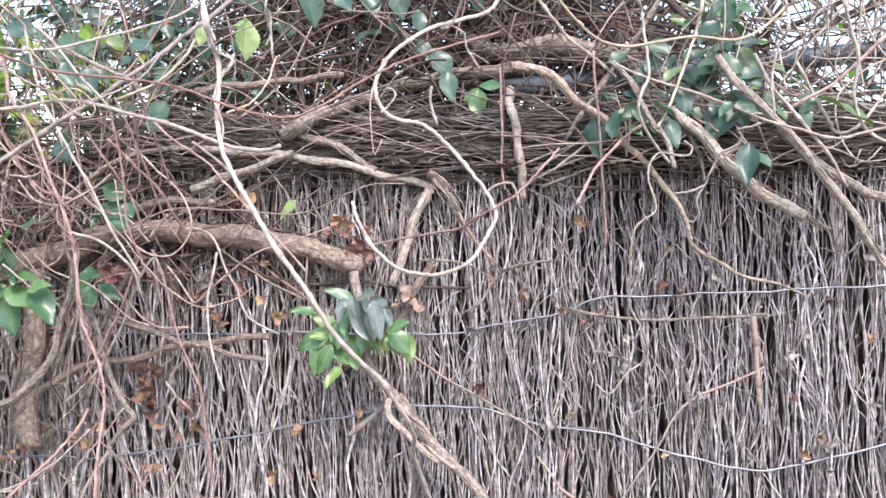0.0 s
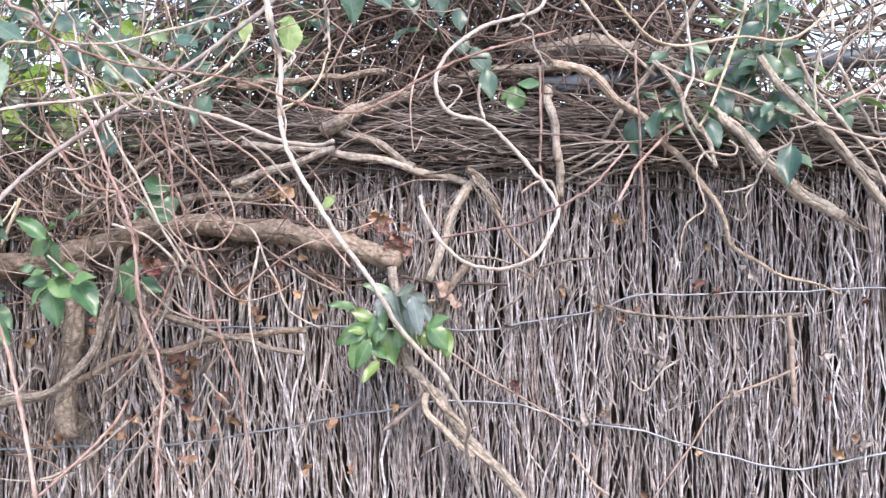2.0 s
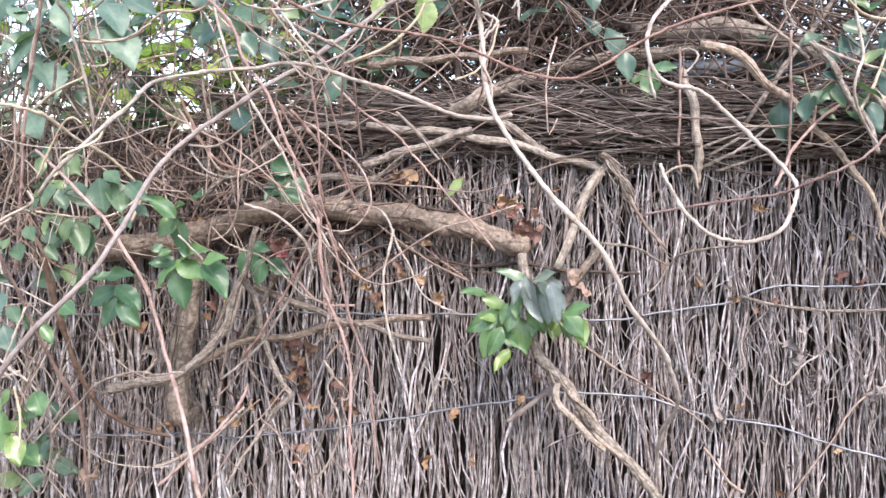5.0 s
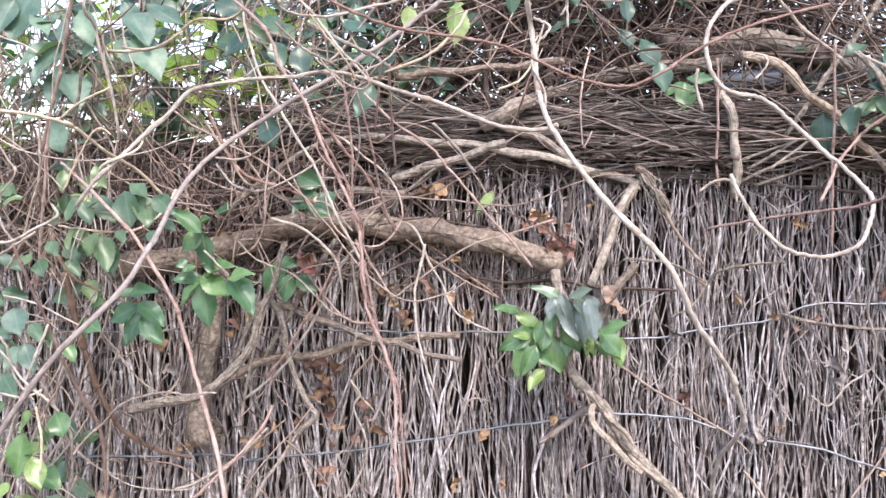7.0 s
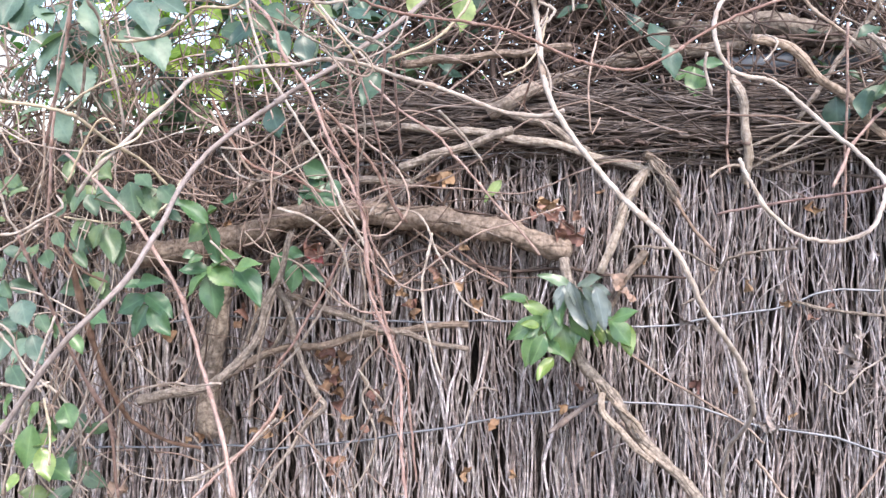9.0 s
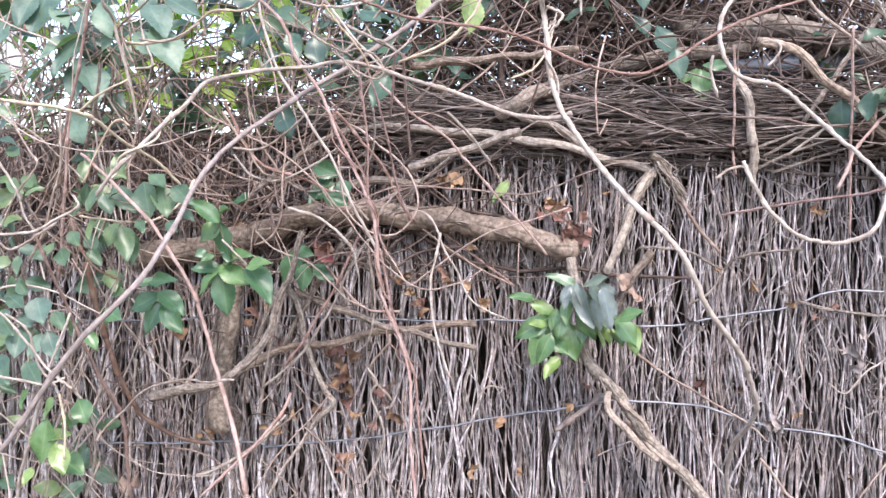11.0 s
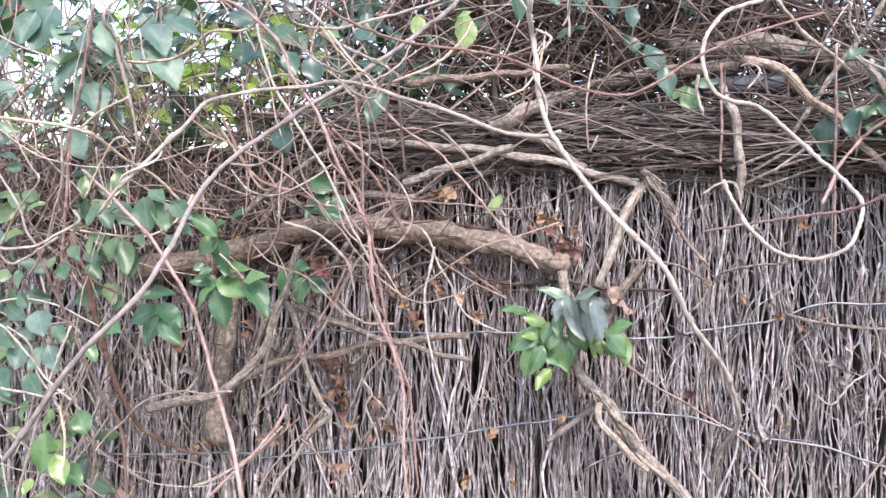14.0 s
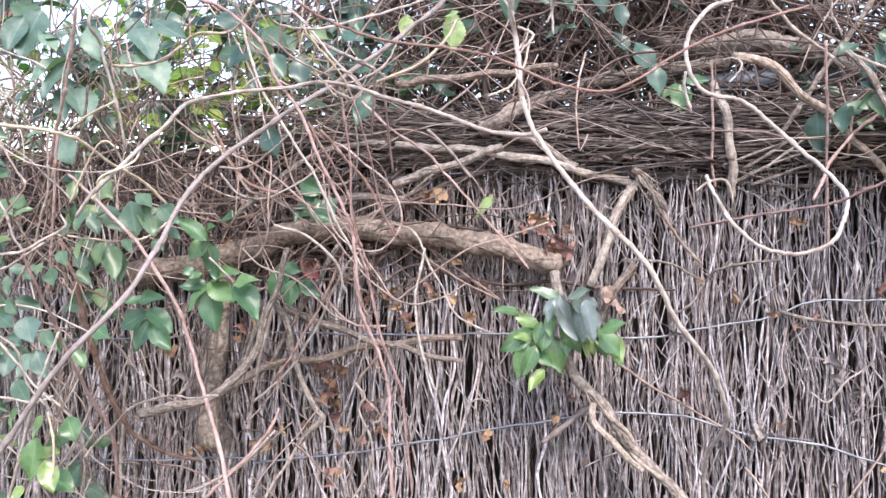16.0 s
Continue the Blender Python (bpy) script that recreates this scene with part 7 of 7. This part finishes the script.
dry_leaf("russet", 0.026, (-0.204, -0.03, 1.711))
dry_leaf("russet", 0.026, (-0.193, -0.03, 1.723))
dry_leaf("russet", 0.026, (-0.182, -0.03, 1.7))
dry_leaf("russet", 0.026, (-0.166, -0.03, 1.715))
dry_leaf("russet", 0.026, (-0.189, -0.03, 1.686))
dry_leaf("russet", 0.026, (-0.159, -0.03, 1.692))
dry_leaf("russet", 0.026, (-0.232, -0.03, 1.716))
dry_leaf("orange", 0.032, (-0.546, -0.02, 1.491))
dry_leaf("orange", 0.032, (-0.531, -0.02, 1.481))
dry_leaf("orange", 0.032, (-0.524, -0.02, 1.465))
dry_leaf("orange", 0.032, (-0.538, -0.02, 1.447))
dry_leaf("orange", 0.032, (-0.518, -0.02, 1.434))
dry_leaf("orange", 0.032, (-0.511, -0.02, 1.486))
dry_leaf("orange", 0.032, (-0.278, -0.02, 1.404))
dry_leaf("pinkdry", 0.036, (-0.105, -0.03, 1.623))
dry_leaf("pinkdry", 0.036, (-0.091, -0.03, 1.603))
dry_leaf("russet", 0.03, (-0.408, -0.02, 1.578))
dry_leaf("russet", 0.03, (-0.464, -0.02, 1.435))
dry_leaf("russet", 0.03, (-0.476, -0.02, 1.381))
dry_leaf("russet", 0.034, (-0.522, -0.15, 1.656))
dry_leaf("russet", 0.034, (-0.516, -0.15, 1.66))
for k in range(46):
    u, w = dry_rng.uniform(), dry_rng.uniform()
    spot = (dry_rng.normal(-0.5, 0.16), -0.012 - 0.02 * w, dry_rng.uniform(1.32, 1.72)) if k % 3 else (dry_rng.uniform(-0.3, 0.6), -0.008, dry_rng.uniform(1.3, 1.75))
    dry_leaf("orange" if u < 0.4 else "russet" if u < 0.7 else "grey", dry_rng.uniform(0.016, 0.028), spot)



# ---- garden behind the fence ----
def shrub(x, y, height, spread, leaves, seed, label):
    """A shrub: a trunk, a few limbs, and a loose crown of small leaves."""
    gen = np.random.default_rng(seed)
    ob = tagged(new("shrub"), label, "shrub", group="shrubs behind the fence")
    ob.location = (x, y, 0)
    child("trunk", mesh_of("trunk", [tube_arrays(spline([(0, 0, -0.05), (0.05, 0, height * 0.3), (0, 0.05, height * 0.6)], 5), np.linspace(0.06, 0.025, 11), 9)], M["bark"]), ob)
    tips = []
    for k in range(9):
        a = gen.uniform(0, 6.3)
        tip = np.array([spread * 0.7 * math.cos(a), spread * 0.6 * math.sin(a), height * gen.uniform(0.55, 0.98)])
        start = np.array([0.03, 0.02, height * gen.uniform(0.2, 0.5)])
        child("limb", mesh_of("limb", [tube_arrays(spline([start, (start + tip) / 2 + gen.normal(0, 0.06, 3), tip], 5), np.linspace(0.02, 0.005, 11), 6)], M["bark"]), ob)
        tips.append(tip)
    pieces = []
    for k in range(leaves):
        tip = tips[int(gen.integers(0, len(tips)))]
        p = tip + gen.normal(0, 1, 3) * (spread * 0.28, spread * 0.25, height * 0.14)
        q = gen.normal(0, 1, 3)
        q[2] -= 0.5
        q /= np.linalg.norm(q)
        m = leaf_pose(p, p + q * gen.uniform(0.035, 0.07), gen.uniform(0.45, 0.65), gen.uniform(0, 6.3), (0.1, -0.8, 0.6))
        v, f, u = SMALL_LEAF
        vv = v @ np.array(m.to_3x3()).T + np.array(m.translation)
        pieces.append((vv, f, u))
    tagged(child("crown", mesh_of("crown", pieces, M["crown"]), ob), kind="stuff")


v = np.array([(0, 0, 0), (-0.42, 0.35, 0.1), (0, 0.4, 0), (0.42, 0.35, 0.1), (-0.3, 0.7, 0.06), (0, 0.75, -0.03), (0.3, 0.7, 0.06), (0, 1, -0.1)], float)
sf = [(0, 2, 1), (0, 3, 2), (1, 2, 5, 4), (2, 3, 6, 5), (4, 5, 7), (5, 6, 7)]
suv = {0: (0.5, 0), 1: (0, 0.35), 2: (0.5, 0.4), 3: (1, 0.35), 4: (0.1, 0.7), 5: (0.5, 0.75), 6: (0.9, 0.7), 7: (0.5, 1)}
SMALL_LEAF = (v, sf, [suv[i] for face in sf for i in face])

def hedge():
    """A dense unclipped hedge a step behind the fence, thinner toward one end."""
    gen = np.random.default_rng(31)
    ob = tagged(new("hedge"), "dense dark unclipped hedge behind the fence", "hedge")
    ob.location = (0, 0.95, 0)
    for x in np.linspace(-1.2, 2.2, 9):
        child("trunk", mesh_of("trunk", [tube_arrays(spline([(x, 0, -0.05), (x + 0.08, 0.03, 0.9), (x - 0.05, 0, 1.9)], 4), np.linspace(0.03, 0.015, 9), 7)], M["bark"]), ob)
    pieces, twigs = [], []
    for k in range(12000):
        x = gen.uniform(-1.1, 2.6)
        if gen.uniform() > (0.1 + 0.9 / (1 + math.exp(9 * (x - 0.36)))) / (1 + math.exp(-7 * (x + 0.55))):
            continue
        p = np.array([x, gen.uniform(-0.22, 0.3), gen.uniform(1.7, 2.62)])
        q = gen.normal(0, 1, 3)
        q /= np.linalg.norm(q)
        if k % 3:
            m = leaf_pose(p, p + q * gen.uniform(0.03, 0.06), gen.uniform(0.45, 0.65), gen.uniform(0, 6.3), (0.1, -0.8, 0.6))
            v, f, u = SMALL_LEAF
            pieces.append((v @ np.array(m.to_3x3()).T + np.array(m.translation), f, u))
        else:
            path = np.array([p + q * s for s in (0, 0.08, 0.16)]) + gen.normal(0, 0.008, (3, 3))
            twigs.append(tube_arrays(path, np.full(3, gen.uniform(0.001, 0.003)), 4))
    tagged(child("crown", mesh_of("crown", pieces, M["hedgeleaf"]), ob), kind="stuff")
    tagged(child("twig_mass", mesh_of("twig_mass", twigs, M["shadetwig"]), ob), kind="stuff")


hedge()
shrub(-1.9, 1.6, 2.1, 0.6, 380, 1, "loose green garden shrub behind the fence")
shrub(-0.55, 1.5, 2.3, 0.7, 1300, 2, "leafy green shrub behind the fence")
shrub(0.5, 1.7, 2.15, 0.7, 900, 3, "thin green shrub behind the fence")
shrub(1.7, 1.9, 2.2, 0.8, 900, 4, "bare-looking green shrub behind the fence")
shrub(-2.9, 2.4, 2.7, 1.0, 1500, 5, "tall green shrub in the garden")


def house():
    """A brick house across the garden, mostly hidden by the hedge."""
    ob = tagged(new("house"), "house with white lower and red brick upper walls beyond the garden", "house")
    ob.location = (-20.2, 16.0, 0)
    child("wall", mesh_of("wall", [box_arrays(-4, 3.2, 0, 6, -0.05, 6.9)], M["render"], False), ob, "white rendered lower wall")
    child("wall", mesh_of("wall", [box_arrays(-4, 3.2, 0.0, 6, 6.9, 9.4)], M["brickwork"], False), ob, "red brick upper wall")
    child("string_course", mesh_of("string_course", [box_arrays(-4.03, 3.23, -0.05, -0.002, 6.8, 6.92)], M["render"], False), ob, "pale moulding between the storeys")
    roof = (np.array([(-4.4, -0.4, 9.4), (3.6, -0.4, 9.4), (3.6, 6.4, 9.4), (-4.4, 6.4, 9.4), (-2.5, 3, 11.2), (1.7, 3, 11.2)], float),
            [(0, 1, 5, 4), (1, 2, 5), (2, 3, 4, 5), (3, 0, 4), (0, 3, 2, 1)], [(0, 0)] * 18)
    child("roof", mesh_of("roof", [roof], M["rooftile"], False), ob, "terracotta tiled hip roof")


house()

# ---- front stems of the brush, nearest the path ----
for k in range(300):
    x = -1.28 + 2.16 * (k + 0.5) / 300 + rng.normal(0, 0.0017)
    tilt = lean(x) + rng.normal(0, 0.036)
    s = rng.uniform(0.75, 1.25) * (1.0 + 0.25 / (1 + math.exp(14 * (x + 0.02))))
    m = Matrix.Translation((x - tilt * 1.55, 0.014 + rng.uniform(-0.016, 0.014), 0)) @ Matrix(((1, 0, tilt, 0), (0, 1, 0, 0), (0, 0, 1, 0), (0, 0, 0, 1)))
    m = m @ Matrix.Rotation(rng.choice((0, math.pi)), 4, "Z") @ Matrix.Diagonal((s, s, 1 - rng.uniform(0, 0.01), 1))
    child("stick", stick_meshes[int(rng.integers(0, 24))], fence, at=m)
